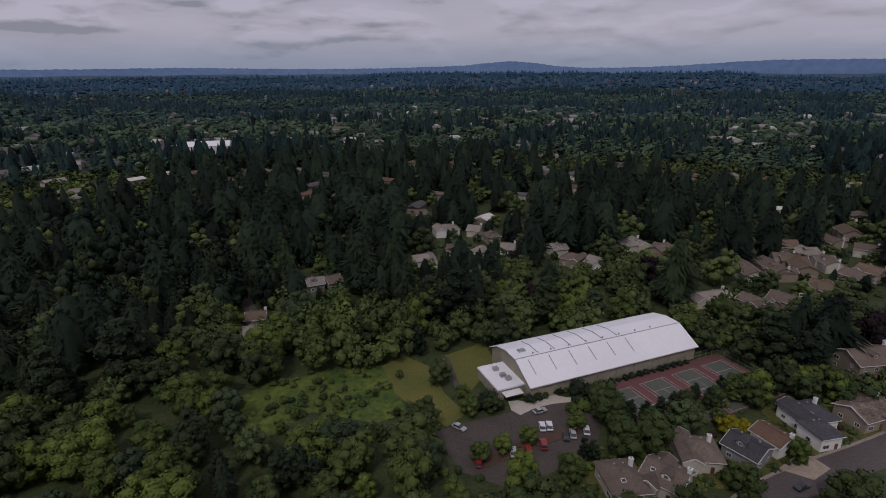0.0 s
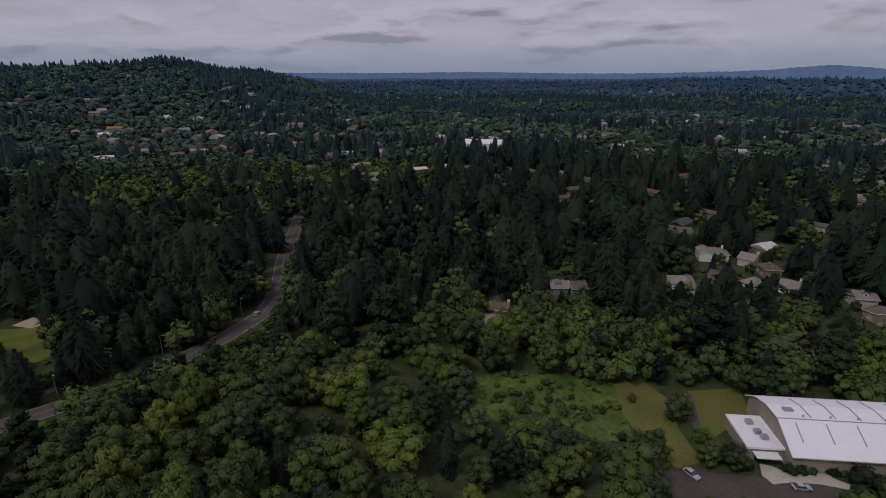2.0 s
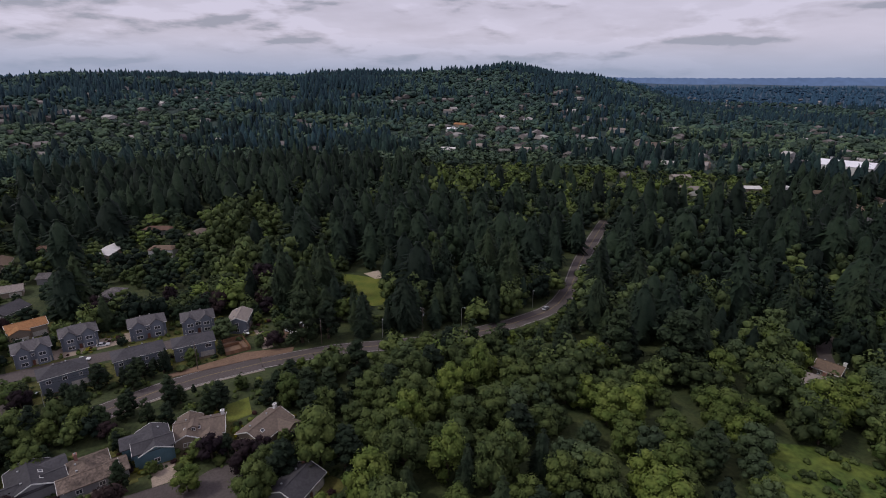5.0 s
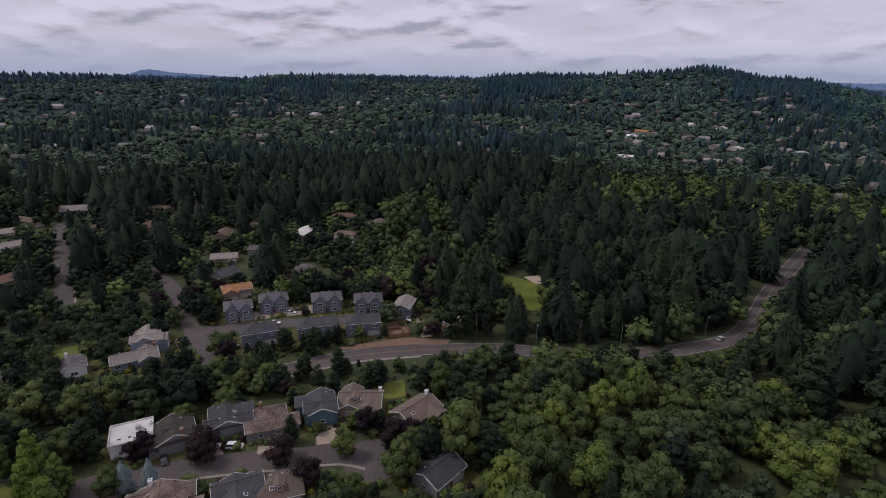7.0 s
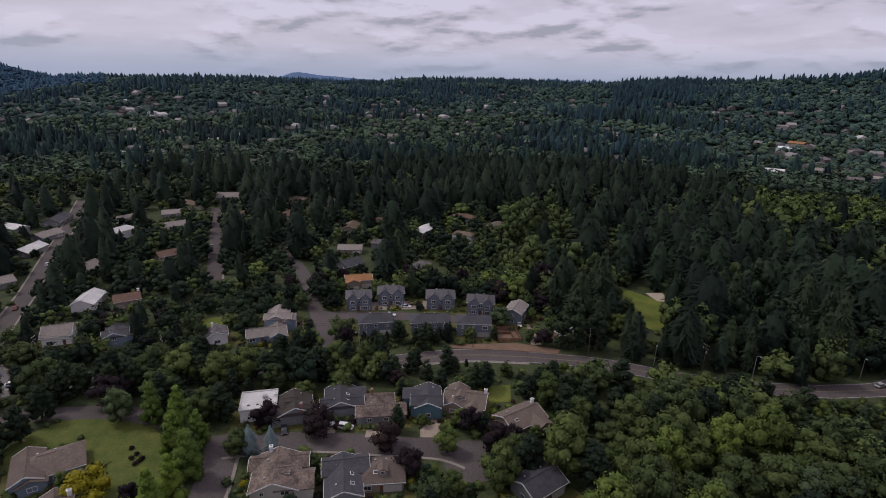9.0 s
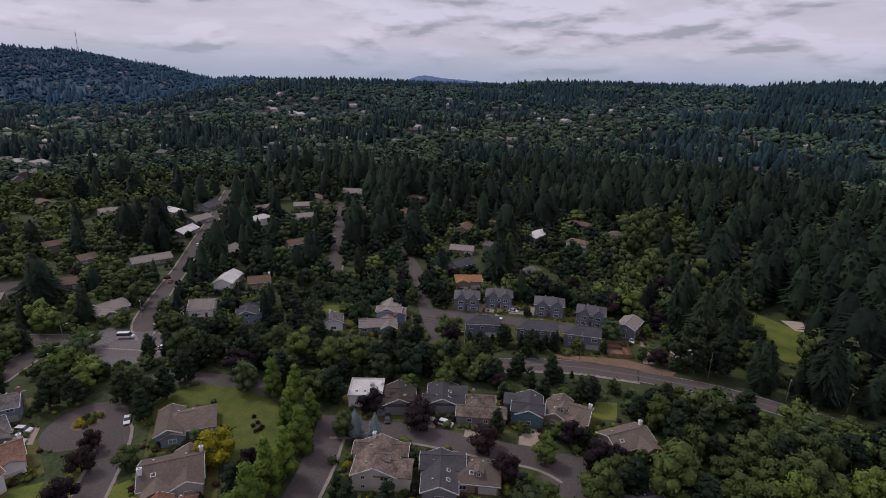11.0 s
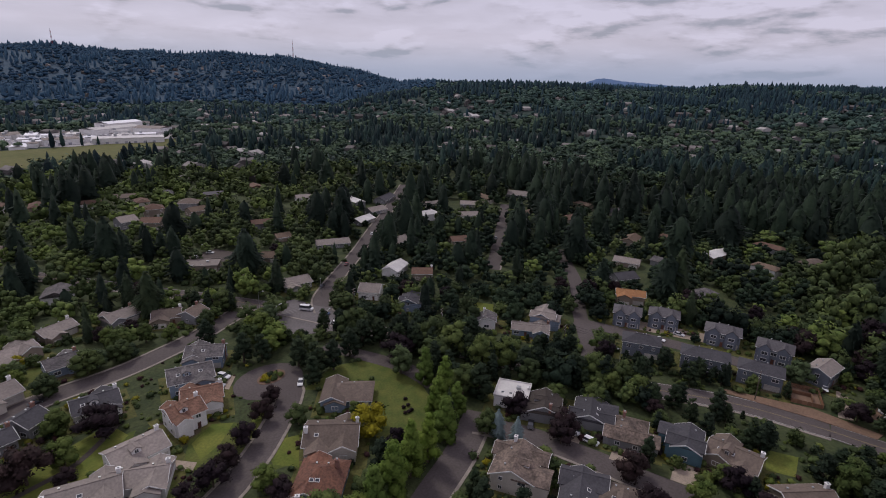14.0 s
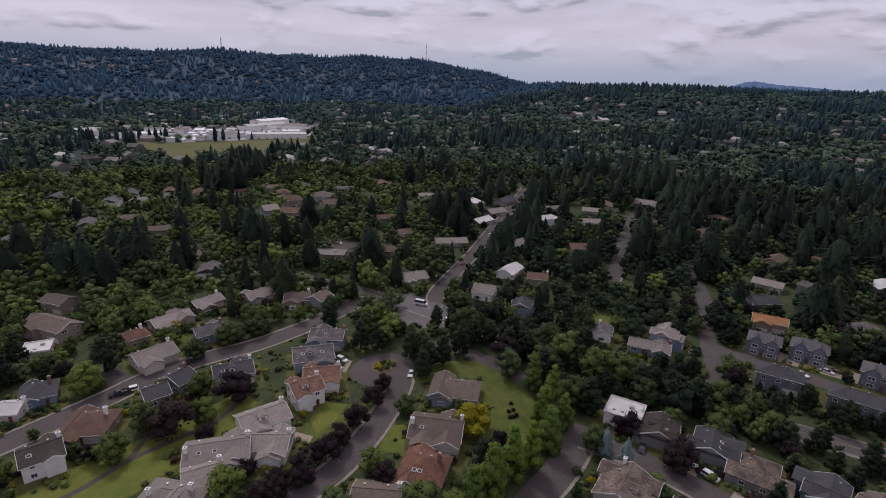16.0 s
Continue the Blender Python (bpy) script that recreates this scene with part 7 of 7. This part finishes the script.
# the nearest ones are trees of their own, the rest are woods
order = np.argsort(r)
single = np.zeros(len(x), bool)
pool = random.Random(9)
MOST = {"broad": 180, "light": 135, "willow": 70, "fir": 110, "pine": 190, "plum": 60}
for k in order:
    # leaf kinds also carry light: paler in the sunlit south, darker in the west
    bearing = math.degrees(math.atan2(-x[k], y[k])) % 360
    sunny, gloomy = 136 < bearing < 200 or math.hypot(x[k] + 64, y[k] - 120) < 32, 84 < bearing < 128
    kind = "fir" if fir[k] else pool.choice(("light", "light", "light", "broad", "willow") if sunny else ("pine", "pine", "broad", "pine") if gloomy else ("broad", "broad", "broad", "broad", "broad", "light", "willow"))
    if fir[k] and pool.random() < 0.5:
        kind = "pine"
    if homes[k] and not fir[k] and pool.random() < 0.05:
        kind = "plum"
    if tall[k] > 3.2 and count.get(kind, 0) < MOST[kind] and r[k] < 330:
        stand(kind, float(x[k]), float(y[k]), float(tall[k]), float(np.clip(wide[k] / tall[k], 0.8, 1.5)), pool)
        single[k] = True
rest = ~single
mid_broad = []
for v in range(6):
    lobes = crown_lobes(300 + v, 8, 0.27, 0.22, 0.84, 0.14, 0.21)
    mid_broad.append(join(balls(lobes[1:], 1, 0.18, v, 0.9), leaf_cloud(lobes, 130, 0.046, v + 9)))
mid_fir = [fir_parts(40 + v, 230, 0.165 + 0.012 * v, 0.030, 0.05, 6, dome=v > 1) for v in range(6)]
low_fir = [fir_parts(140 + v, 72, 0.17 + 0.012 * v, 0.046, 0.05, 5, dome=v > 1) for v in range(6)]
far_broad = []
for v in range(6):
    lobes = crown_lobes(400 + v, 3, 0.22, 0.35, 0.72, 0.24, 0.32)[1:2 + (v % 3 > 0)]
    far_broad.append(join(balls(lobes, 1, 0.3, v, 0.92), leaf_cloud(lobes, 13, 0.14, v)))
far_fir = [fir_parts(60 + v, 22, 0.17, 0.085, 0.05, 5, dome=v > 0) for v in range(5)]
tiny_broad = [join(balls([(0, 0, 0.45, 0.38)], 1, 0.35, v, 0.9), leaf_cloud([(0, 0, 0.45, 0.40)], 6, 0.18, v)) for v in range(4)]
tiny_fir = [fir_parts(80 + v, 7, 0.19, 0.11, 0.05, 4, dome=v > 0) for v in range(5)]
low_broad = []
for v in range(5):
    lobes = crown_lobes(330 + v, 5, 0.26, 0.24, 0.80, 0.18, 0.26)
    low_broad.append(join(balls(lobes[1:4], 1, 0.25, v, 0.88), leaf_cloud(lobes, 60, 0.078, v + 9)))
fine_broad = []
for v in range(6):
    lobes = crown_lobes(360 + v, 12, 0.27, 0.20, 0.85, 0.13, 0.20)
    fine_broad.append(join(balls(lobes[:10], 1, 0.2, v, 0.86), leaf_cloud(lobes, 420, 0.033, v + 19)))
bearing = np.degrees(np.arctan2(-x, y)) % 360
mood = g.rand(len(x))
# light leaf colour: fresher trees, and sunlight painted in towards the south
sunny = (bearing > 136) & (bearing < 200) & (mood < np.where(r < 260, 0.75, np.where(bearing > 148, 0.62, 0.35))) | by_creek(x, y) & (mood < 0.12) | (bearing < 136) & (mood < np.where(r > 225, 0.05, 0.12)) | (r > 455) & (bearing > 27) & (bearing < 60) & (mood < 0.6)
for near_by, broads, firs in ((r < 260, fine_broad, mid_fir), ((r >= 260) & (r < 400), mid_broad, mid_fir), (r >= 400, low_broad, low_fir)):
    b, f = rest & ~fir & near_by, rest & fir & near_by
    # pines, and broadleaf crowns given needle colour for the gloom on these bearings
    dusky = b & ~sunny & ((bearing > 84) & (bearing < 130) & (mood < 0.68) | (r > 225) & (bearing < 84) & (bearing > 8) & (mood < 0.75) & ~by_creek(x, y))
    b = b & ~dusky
    grove("pine_wood", "round-headed pines and broadleaf trees darkened for gloom", broads, WOOD_NEEDLE, x[dusky], y[dusky], tall[dusky], wide[dusky], g, (0.6, 1.6))
    grove("broadleaf_wood", "dense mid-green broadleaf woodland", broads, WOOD_LEAF, x[b & ~sunny], y[b & ~sunny], tall[b & ~sunny], wide[b & ~sunny], g, (0.55, 1.6))
    grove("broadleaf_wood", "fresh light green broadleaf trees", broads, WOOD_LIGHT, x[b & sunny], y[b & sunny], tall[b & sunny], wide[b & sunny], g, (0.55, 1.6))
    grove("conifer_wood", "dense dark conifer woodland", firs, WOOD_NEEDLE, x[f], y[f], tall[f], wide[f], g, (0.5, 1.25))
# garden shrubs, where no wall, drive or road is
free = np.ones(len(SHRUBS), bool)
for hx0, hy0, ha, hl, hw in HOUSES:
    ca, sa = math.cos(radians(ha)), math.sin(radians(ha))
    du, dv = SHRUBS[:, 0] - hx0, SHRUBS[:, 1] - hy0
    free &= ~((np.abs(du * ca + dv * sa) < hl / 2 + 0.9) & (np.abs(dv * ca - du * sa) < hw / 2 + 0.9))
for spot in range(len(SHRUBS)):
    if not PAVED_LIMIT[int((SHRUBS[spot, 0] + HALF) / CELL), int((SHRUBS[spot, 1] + HALF) / CELL)] > 0:
        free[spot] = False
sh = SHRUBS[free]
for label, mat, a0, a1 in (("dark green clipped shrubs in gardens", WOOD_LEAF, 0.0, 0.42), ("yellow-green shrubs in garden beds", SHRUB_LIGHT, 0.42, 0.74), ("golden-leaved shrubs in garden beds", SHRUB_GOLD, 0.74, 0.86), ("dark red shrubs in garden beds", SHRUB_PLUM, 0.86, 1.0)):
    b = (sh[:, 3] >= a0) & (sh[:, 3] < a1)
    grove("garden_shrubs", label, shrub, mat, sh[b, 0], sh[b, 1], sh[b, 2], sh[b, 2] * 1.5, g, (0.7, 1.5))
# undergrowth of the valley floor and gardens
ux, uy = scatter(96, 330, -44, 176, 2.7, g)
cap = allowed(ux, uy)
wet = (cap > 4.1) & (cap < 4.3)
ok = (cap > 1.6) & (cap < 14) & (g.rand(len(ux)) < np.where(wet, 0.9 * (patchy(ux, uy, 6, 2.0) > 0.62), (0.75 * patchy(ux, uy, 9, 2.0) + 0.15) * np.where(np.hypot(ux, uy) > 215, 0.45, 1.0)))
ux, uy, cap = ux[ok], uy[ok], cap[ok]
ut = np.minimum(g.uniform(0.7, 3.0, len(ux)), cap)
bright = g.rand(len(ux)) < 0.42
uw = ut * g.uniform(1.1, 1.8, len(ux))
bush = [join(balls([(0, 0, 0.42, 0.36), (0.2, 0.1, 0.3, 0.26), (-0.18, 0.16, 0.3, 0.24)], 1, 0.25, v, 1.0), leaf_cloud([(0, 0, 0.42, 0.40), (0.2, 0.1, 0.3, 0.28)], 30, 0.09, v)) for v in range(4)]
grove("undergrowth", "low green bushes and garden shrubs", bush, WOOD_LEAF, ux[~bright], uy[~bright], ut[~bright] * 1.15, uw[~bright], g, (0.6, 1.6))
grove("undergrowth", "yellow-green garden shrubs and ferns", bush, SHRUB_LIGHT, ux[bright], uy[bright], ut[bright], uw[bright], g, (0.6, 1.5))


def suburb(x, y):
    """How built-up the far woods are, from 0 to 1."""
    r, az = np.hypot(x, y), np.degrees(np.arctan2(-x, y)) % 360
    az = np.where(az > 300, az - 360, az)
    s = np.where((r > 560) & (r < 1500), 0.5, 0.25)
    s = np.where((r > 600) & (az > 16) & (az < 64) & (r < 1180), 0.95, s)
    s = np.where((r >= 1180) & (az > 30) & (az < 100), 0.2, s)
    s = np.where((r < 760) & (az < 128), 0.1, s)
    s = np.where((r > 560) & (az > 138) & (r < 1200), 0.85, s)
    return np.clip(s + 0.7 * (patchy(x, y, 110, 3.0) - 0.5), 0, 1)


def far_wood(r0, r1, space, broad, needle, mats, tint, swell=1.0, a0=-45, a1=178):
    x, y = scatter(r0, r1, a0, a1, space, g)
    if r1 < 1400:
        free = inside_far(x, y)
        x, y = x[~free], y[~free]
    shut = GLADE[np.clip(x / 8 + 360, 0, 719).astype(int), np.clip(y / 8 + 360, 0, 719).astype(int)]
    x, y = x[~shut], y[~shut]
    town = suburb(x, y)
    keep = g.rand(len(x)) > town * 0.1
    x, y, town = x[keep], y[keep], town[keep]
    fir = g.rand(len(x)) < np.clip(conifer_share(x, y) - 0.35 * town, 0.03, 1)
    tall = np.where(fir, g.uniform(14, 29, len(x)), g.uniform(9, 19, len(x))) * (1 - 0.22 * town)
    wide = np.where(fir, tall * g.uniform(1.1, 1.7, len(x)), tall * g.uniform(1.05, 1.6, len(x))) * swell
    tall = tall * min(1.15, swell)
    grove("broadleaf_wood", "distant broadleaf treetops", broad, mats[0], x[~fir], y[~fir], tall[~fir], wide[~fir], g, tint)
    grove("conifer_wood", "distant conifer treetops", needle, mats[1], x[fir], y[fir], tall[fir], wide[fir], g, tint)


def inside_far(x, y):
    """Open ground far off: the meadow and yard of the works to the south, the store to the north, cleared on its camera
    side.
    """
    hit = np.zeros(len(x), bool)
    for ring in (FAR_MEADOW, FAR_YARD):
        odd = np.zeros(len(x), bool)
        for (x0, y0), (x1, y1) in zip(ring, ring[1:] + ring[:1]):
            if y0 != y1:
                odd ^= (y > min(y0, y1)) & (y <= max(y0, y1)) & (x < x0 + (y - y0) * (x1 - x0) / (y1 - y0))
        hit |= odd
    return hit | ((x > -325) & (x < -240) & (y > 640) & (y < 765))


FAR_MEADOW = [(-267.6, -887.3), (-299.5, -832.1), (-395.6, -808.9), (-539.7, -808.3), (-481.2, -714.0), (-346.4, -646.0), (-261.6, -638.3), (-238.9, -716.2)]
FAR_YARD = [(-212.6, -969.5), (-294.6, -909.2), (-390.6, -814.9), (-544.7, -814.3), (-640.1, -971.0), (-520.0, -1006.5), (-370.8, -1007.0)]


# ---- far houses stand in small clearings, cut open towards the camera ----
fh = np.random.RandomState(21)
GLADE = np.zeros((720, 720), bool)


def glade(x, y, wide, reach):
    """No trees on a far plot, nor just on the camera's side of it."""
    away = math.hypot(x, y)
    for k in range(int(reach / 4)):
        px, py = x * (1 - 4 * k / away), y * (1 - 4 * k / away)
        for u in np.arange(-wide, wide + 1, 4):
            GLADE[int((px - u * y / away) / 8 + 360), int((py + u * x / away) / 8 + 360)] = True


hx_, hy_ = spaced(*scatter(560, 1500, -46, 178, 24, fh), 30)
pick = (fh.rand(len(hx_)) < suburb(hx_, hy_) * 0.30) & ~inside_far(hx_, hy_)
hx_, hy_ = hx_[pick], hy_[pick]
for px, py in zip(hx_, hy_):
    glade(px, py, 7, 30)
# beyond them only pale roofs show between the trees
sx, sy = scatter(1200, 2700, -48, 178, 40, fh)
pick = fh.rand(len(sx)) < suburb(sx, sy) * 0.3
sx, sy = sx[pick], sy[pick]
for px, py in zip(sx, sy):
    glade(px, py, 5, 26)
shed = (np.array([(-0.5, -0.5, 0), (0.5, -0.5, 0), (0.5, 0.5, 0), (-0.5, 0.5, 0), (-0.5, -0.5, 0.6), (0.5, -0.5, 0.6), (0.5, 0.5, 0.6), (-0.5, 0.5, 0.6), (-0.5, 0, 1.0), (0.5, 0, 1.0)]),
        np.array([(0, 1, 5), (0, 5, 4), (1, 2, 6), (1, 6, 5), (2, 3, 7), (2, 7, 6), (3, 0, 4), (3, 4, 7), (4, 5, 9), (4, 9, 8), (6, 7, 8), (6, 8, 9), (5, 6, 9), (7, 4, 8)]))
corners = shed[0][shed[1]]
shed = (corners.reshape(-1, 3), np.arange(corners.size // 3).reshape(-1, 3), np.repeat(unit(np.cross(corners[:, 1] - corners[:, 0], corners[:, 2] - corners[:, 0])), 3, axis=0))
SPECK = material("far_roofs", (0.22, 0.20, 0.19), (0.10, 0.09, 0.09), 0.02, 0.2, tint=True)
PALE = material("far_pale_roofs", (0.42, 0.40, 0.39), (0.30, 0.28, 0.27), 0.02, 0.2, tint=True)
white = fh.rand(len(hx_)) < 0.3
grove("far_houses", "suburban houses with brown and grey roofs among trees", [shed], SPECK, hx_[~white], hy_[~white], fh.uniform(6.5, 10, (~white).sum()), fh.uniform(12, 20, (~white).sum()), fh, (0.4, 1.5))
grove("far_houses", "pale-roofed suburban houses among distant trees", [shed], PALE, hx_[white], hy_[white], fh.uniform(6.5, 10, white.sum()), fh.uniform(12, 22, white.sum()), fh, (0.5, 1.4))
grove("far_rooftops", "pale rooftops scattered among distant trees", [shed], SPECK, sx, sy, fh.uniform(8, 12, len(sx)), fh.uniform(9, 17, len(sx)), fh, (0.3, 1.6))
glade(-285, 704, 32, 40)
for px, py, turn, length, depth, roof_mat, wall_mat, label in (
    (-869, 569, 32, 24, 14, R_ORANGE, W_TAN, "long orange-roofed building among trees"),
    (-648, 402, 56, 20, 14, R_WHITE, W_WHITE, "white-roofed building among dark trees"),
    (-669, 470, 76, 22, 14, R_GREY, W_CREAM, "grey-roofed building among dark trees"),
    (-1034, 645, 38, 20, 12, R_GREY, W_GREY, "grey-roofed building in distant trees"),
    (-598, 497, 39, 22, 12, R_GREY, W_GREY, "low grey-roofed building beside a field"),
    (-659, 760, 46, 26, 16, R_GREY, W_CREAM, "long pale building among suburban trees"),
    (-535, 690, 16, 30, 22, R_TAUPE, W_CREAM, "broad taupe-roofed apartment block"),
    (-342, 493, 58, 18, 12, R_GREY, W_CREAM, "grey-roofed house above the woods"),
    (-300, 447, 38, 16, 12, R_GREY, W_WHITE, "pale grey-roofed house above the woods"),
    (-384, 591, 53, 18, 12, R_TAUPE, W_TAN, "taupe-roofed house among distant trees"),
    (-141, 941, -12, 30, 14, R_TAUPE, W_CREAM, "long taupe-roofed apartment row in trees"),
    (-110, 796, 31, 16, 12, R_WHITE, W_WHITE, "white-roofed building in distant trees"),
    (-70, 775, 1, 22, 12, R_GREY, W_WHITE, "long pale building in distant trees"),
    (117, 1057, -29, 20, 14, R_GREY, W_CREAM, "pale building in distant trees"),
    (131, 716, -16, 16, 10, R_GREY, W_WHITE, "grey-roofed house above the wood"),
    (143, 621, 5, 24, 11, R_GREY, W_CREAM, "low long pale building above the wood"),
    (118, 539, 1, 14, 10, R_GREY, W_WHITE, "pale-roofed house above the wood"),
):
    plain_house(px, py, turn, length, depth, 5.5, roof_mat, wall_mat, label)
    glade(px, py, length * 0.6, 44)


# leaf colours turn bluer with distance to paint in haze
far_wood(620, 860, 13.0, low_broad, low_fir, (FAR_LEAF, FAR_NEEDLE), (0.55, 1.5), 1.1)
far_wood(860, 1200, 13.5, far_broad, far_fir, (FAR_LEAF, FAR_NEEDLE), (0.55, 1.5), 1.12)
far_wood(1200, 2300, 17, tiny_broad, far_fir[2:4] + tiny_fir, (FAR_LEAF_HAZE, FAR_NEEDLE_HAZE), (0.65, 1.35), 1.05, -45, 121)
far_wood(1200, 1750, 17, tiny_broad, far_fir[2:4] + tiny_fir, (FAR_LEAF_HAZE, FAR_NEEDLE_HAZE), (0.65, 1.35), 1.05, 121, 178)
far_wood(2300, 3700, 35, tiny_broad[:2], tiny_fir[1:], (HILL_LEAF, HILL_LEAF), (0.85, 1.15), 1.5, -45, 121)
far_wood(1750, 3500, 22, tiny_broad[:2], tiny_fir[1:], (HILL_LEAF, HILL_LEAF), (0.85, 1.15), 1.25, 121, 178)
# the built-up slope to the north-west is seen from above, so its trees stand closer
far_wood(780, 1950, 18, tiny_broad, far_fir[2:4] + tiny_fir, (FAR_LEAF_HAZE, FAR_NEEDLE_HAZE), (0.65, 1.4), 1.15, 38, 82)
far_wood(1350, 1950, 22, tiny_broad, tiny_fir, (FAR_LEAF_HAZE, FAR_NEEDLE_HAZE), (0.65, 1.4), 1.15, 82, 121)


# ---- far buildings ----
def works_hall(x, y, turn, L, W, tall, label):
    home = empty("works_building", pose(x, y, float(height(x, y)) - 0.5, 0, 0, turn), label, "industrial building", "works buildings")
    part("wall", boxes((-L / 2, L / 2, -W / 2, W / 2, -3, tall)), W_WHITE, home)
    bm = bmesh.new()
    for s in (-1, 1):
        slab(bm, [(-L / 2 - 0.5, s * (W / 2 + 0.5), tall), (L / 2 + 0.5, s * (W / 2 + 0.5), tall), (L / 2 + 0.5, 0, tall + W * 0.09), (-L / 2 - 0.5, 0, tall + W * 0.09)])
    bmesh.ops.recalc_face_normals(bm, faces=bm.faces[:])
    part("roof", bm, GYM_ROOF if "store" in label else (GYM_ROOF, GYM_ROOF, R_GREY, R_WHITE)[int(abs(x) + abs(y)) % 4], home)
    part("roof_unit", boxes((-L * 0.2, -L * 0.2 + 4, -2, 2, tall + W * 0.05, tall + W * 0.09 + 2.5)), STEEL, home)
    for q in range(int(L / 12)):
        part("loading_door", boxes((-L / 2 + 4 + 12 * q, -L / 2 + 8 + 12 * q, -W / 2 - 0.08, -W / 2 + 0.1, 0, 4)), SEAM, home)


works_hall(-555.8, -890.3, 115, 48, 34, 12, "long white-roofed works building beyond a meadow")
works_hall(-510.9, -932.5, -163, 96, 30, 12, "long white-roofed works building beyond a meadow")
works_hall(-464.6, -806.6, 153, 92, 24, 9, "long white-roofed works building beyond a meadow")
works_hall(-392.6, -849.8, 167, 42, 24, 9, "long white-roofed works building beyond a meadow")
works_hall(-549.0, -976.4, -165, 73, 30, 16, "long white-roofed works building beyond a meadow")
works_hall(-243.7, -1007.4, -177, 28, 40, 8, "long white-roofed works building beyond a meadow")
works_hall(-380.8, -969.9, 171, 22, 30, 8, "long white-roofed works building beyond a meadow")
works_hall(-378.9, -1045.0, -155, 26, 25, 8, "long white-roofed works building beyond a meadow")
works_hall(-389.7, -918.9, 144, 15, 25, 10, "long white-roofed works building beyond a meadow")
works_hall(-322.7, -939.1, 164, 48, 20, 6, "long white-roofed works building beyond a meadow")
works_hall(-351.1, -1151.1, -166, 33, 25, 6, "long white-roofed works building beyond a meadow")
area("ground", "far green-yellow meadow in front of white works", "meadow", [(-267.6, -887.3), (-299.5, -832.1), (-395.6, -808.9), (-539.7, -808.3), (-481.2, -714.0), (-346.4, -646.0), (-261.6, -638.3), (-238.9, -716.2)], FAR_FIELD, 0.6)
works_hall(-284.4, 704.9, 14, 62, 45, 10, "wide white-roofed store with a pale front among trees")
works_hall(-110.9, 740.9, 46, 16, 25, 9, "pale-roofed hall among distant trees")
works_hall(-75.8, 715.0, -39, 33, 25, 9, "pale-roofed hall among distant trees")
works_hall(-819.3, 524.9, 44, 30, 20, 9, "far hall among suburban trees")
YARD = material("pale_yard_concrete", (0.40, 0.38, 0.38), (0.30, 0.285, 0.285), 0.03, 0.4)
area("ground", "pale paved yard round white works buildings", "yard", [(-212.6, -969.5), (-294.6, -909.2), (-390.6, -814.9), (-544.7, -814.3), (-640.1, -971.0), (-520.0, -1006.5), (-370.8, -1007.0)], YARD, 0.4)
tx, ty = np.meshgrid(np.arange(-9, 10) * 15.0, np.arange(-6, 7) * 9.0)
keep = g.rand(tx.size) < 0.55
tx, ty = tx.ravel()[keep], ty.ravel()[keep]
tx, ty = -400 + tx * math.cos(2.65) - ty * math.sin(2.65), -905 + tx * math.sin(2.65) + ty * math.cos(2.65)
inside_yard = np.array([bool(inside_far(np.array([u]), np.array([v]))[0]) for u, v in zip(tx, ty)])
tx, ty = tx[inside_yard], ty[inside_yard]
crate = bmesh.new()
box(crate, -0.5, 0.5, -0.14, 0.14, 0, 1)
bmesh.ops.triangulate(crate, faces=crate.faces[:])
crate.verts.index_update()
corners = np.array([[v.co[:] for v in f.verts] for f in crate.faces])
crate.free()
trailer = (corners.reshape(-1, 3), np.arange(corners.size // 3).reshape(-1, 3), np.repeat(unit(np.cross(corners[:, 1] - corners[:, 0], corners[:, 2] - corners[:, 0])), 3, axis=0))
TRAILER = material("white_trailer_paint", (0.70, 0.69, 0.70), (0.60, 0.59, 0.60), 0.05, 0.5, tint=True)
grove("trailers", "rows of white trailers parked on a paved yard", [trailer], TRAILER, tx, ty, np.full(len(tx), 4.2), np.full(len(tx), 12.0), g, (0.7, 1.1))["category"] = "trailers"
wr = random.Random(33)
for q in range(40):
    t = wr.random()
    works_hall(-290 - 270 * t + wr.uniform(-20, 20), -925 + 10 * t + wr.uniform(-70, 85), wr.choice((150, 60, 155)), wr.uniform(12, 34), wr.uniform(9, 18), wr.uniform(4, 9), "small white-roofed works shed on a paved yard")


def mast(x, y, base, tall, label):
    """A lattice mast of banded red and white steel."""
    ob = empty("radio_mast", pose(x, y, base), label, "radio mast")
    part("footing", boxes((-3, 3, -3, 3, -14, 0.5)), CONCRETE, ob)
    for q in range(6):
        z0, z1 = tall * q / 6, tall * (q + 1) / 6
        w = 2.2 - 0.24 * q
        bm = boxes(*[(sx * w - 0.3, sx * w + 0.3, sy * w - 0.3, sy * w + 0.3, z0, z1) for sx in (-1, 1) for sy in (-1, 1)])
        for u in range(3):
            zz = z0 + (z1 - z0) * (u + 0.5) / 3
            for s in (-1, 1):
                box(bm, -w, w, s * w - 0.2, s * w + 0.2, zz - 0.2, zz + 0.2)
                box(bm, s * w - 0.2, s * w + 0.2, -w, w, zz - 0.2, zz + 0.2)
        part("lattice_section", bm, CAR_PAINT["red"] if q % 2 else TRIM, ob)
    part("antenna", boxes((-0.25, 0.25, -0.25, 0.25, tall, tall + 9)), STEEL, ob)


def on_hill(az, r):
    return -r * math.sin(radians(az)), r * math.cos(radians(az))


mx, my = on_hill(135.05, 3080)
mast(mx, my, float(height(mx, my)), 92, "tall red and white lattice mast on a wooded hill")
mx, my = on_hill(154.6, 3080)
mast(mx, my, float(height(mx, my)), 66, "slender lattice mast on a wooded hilltop")
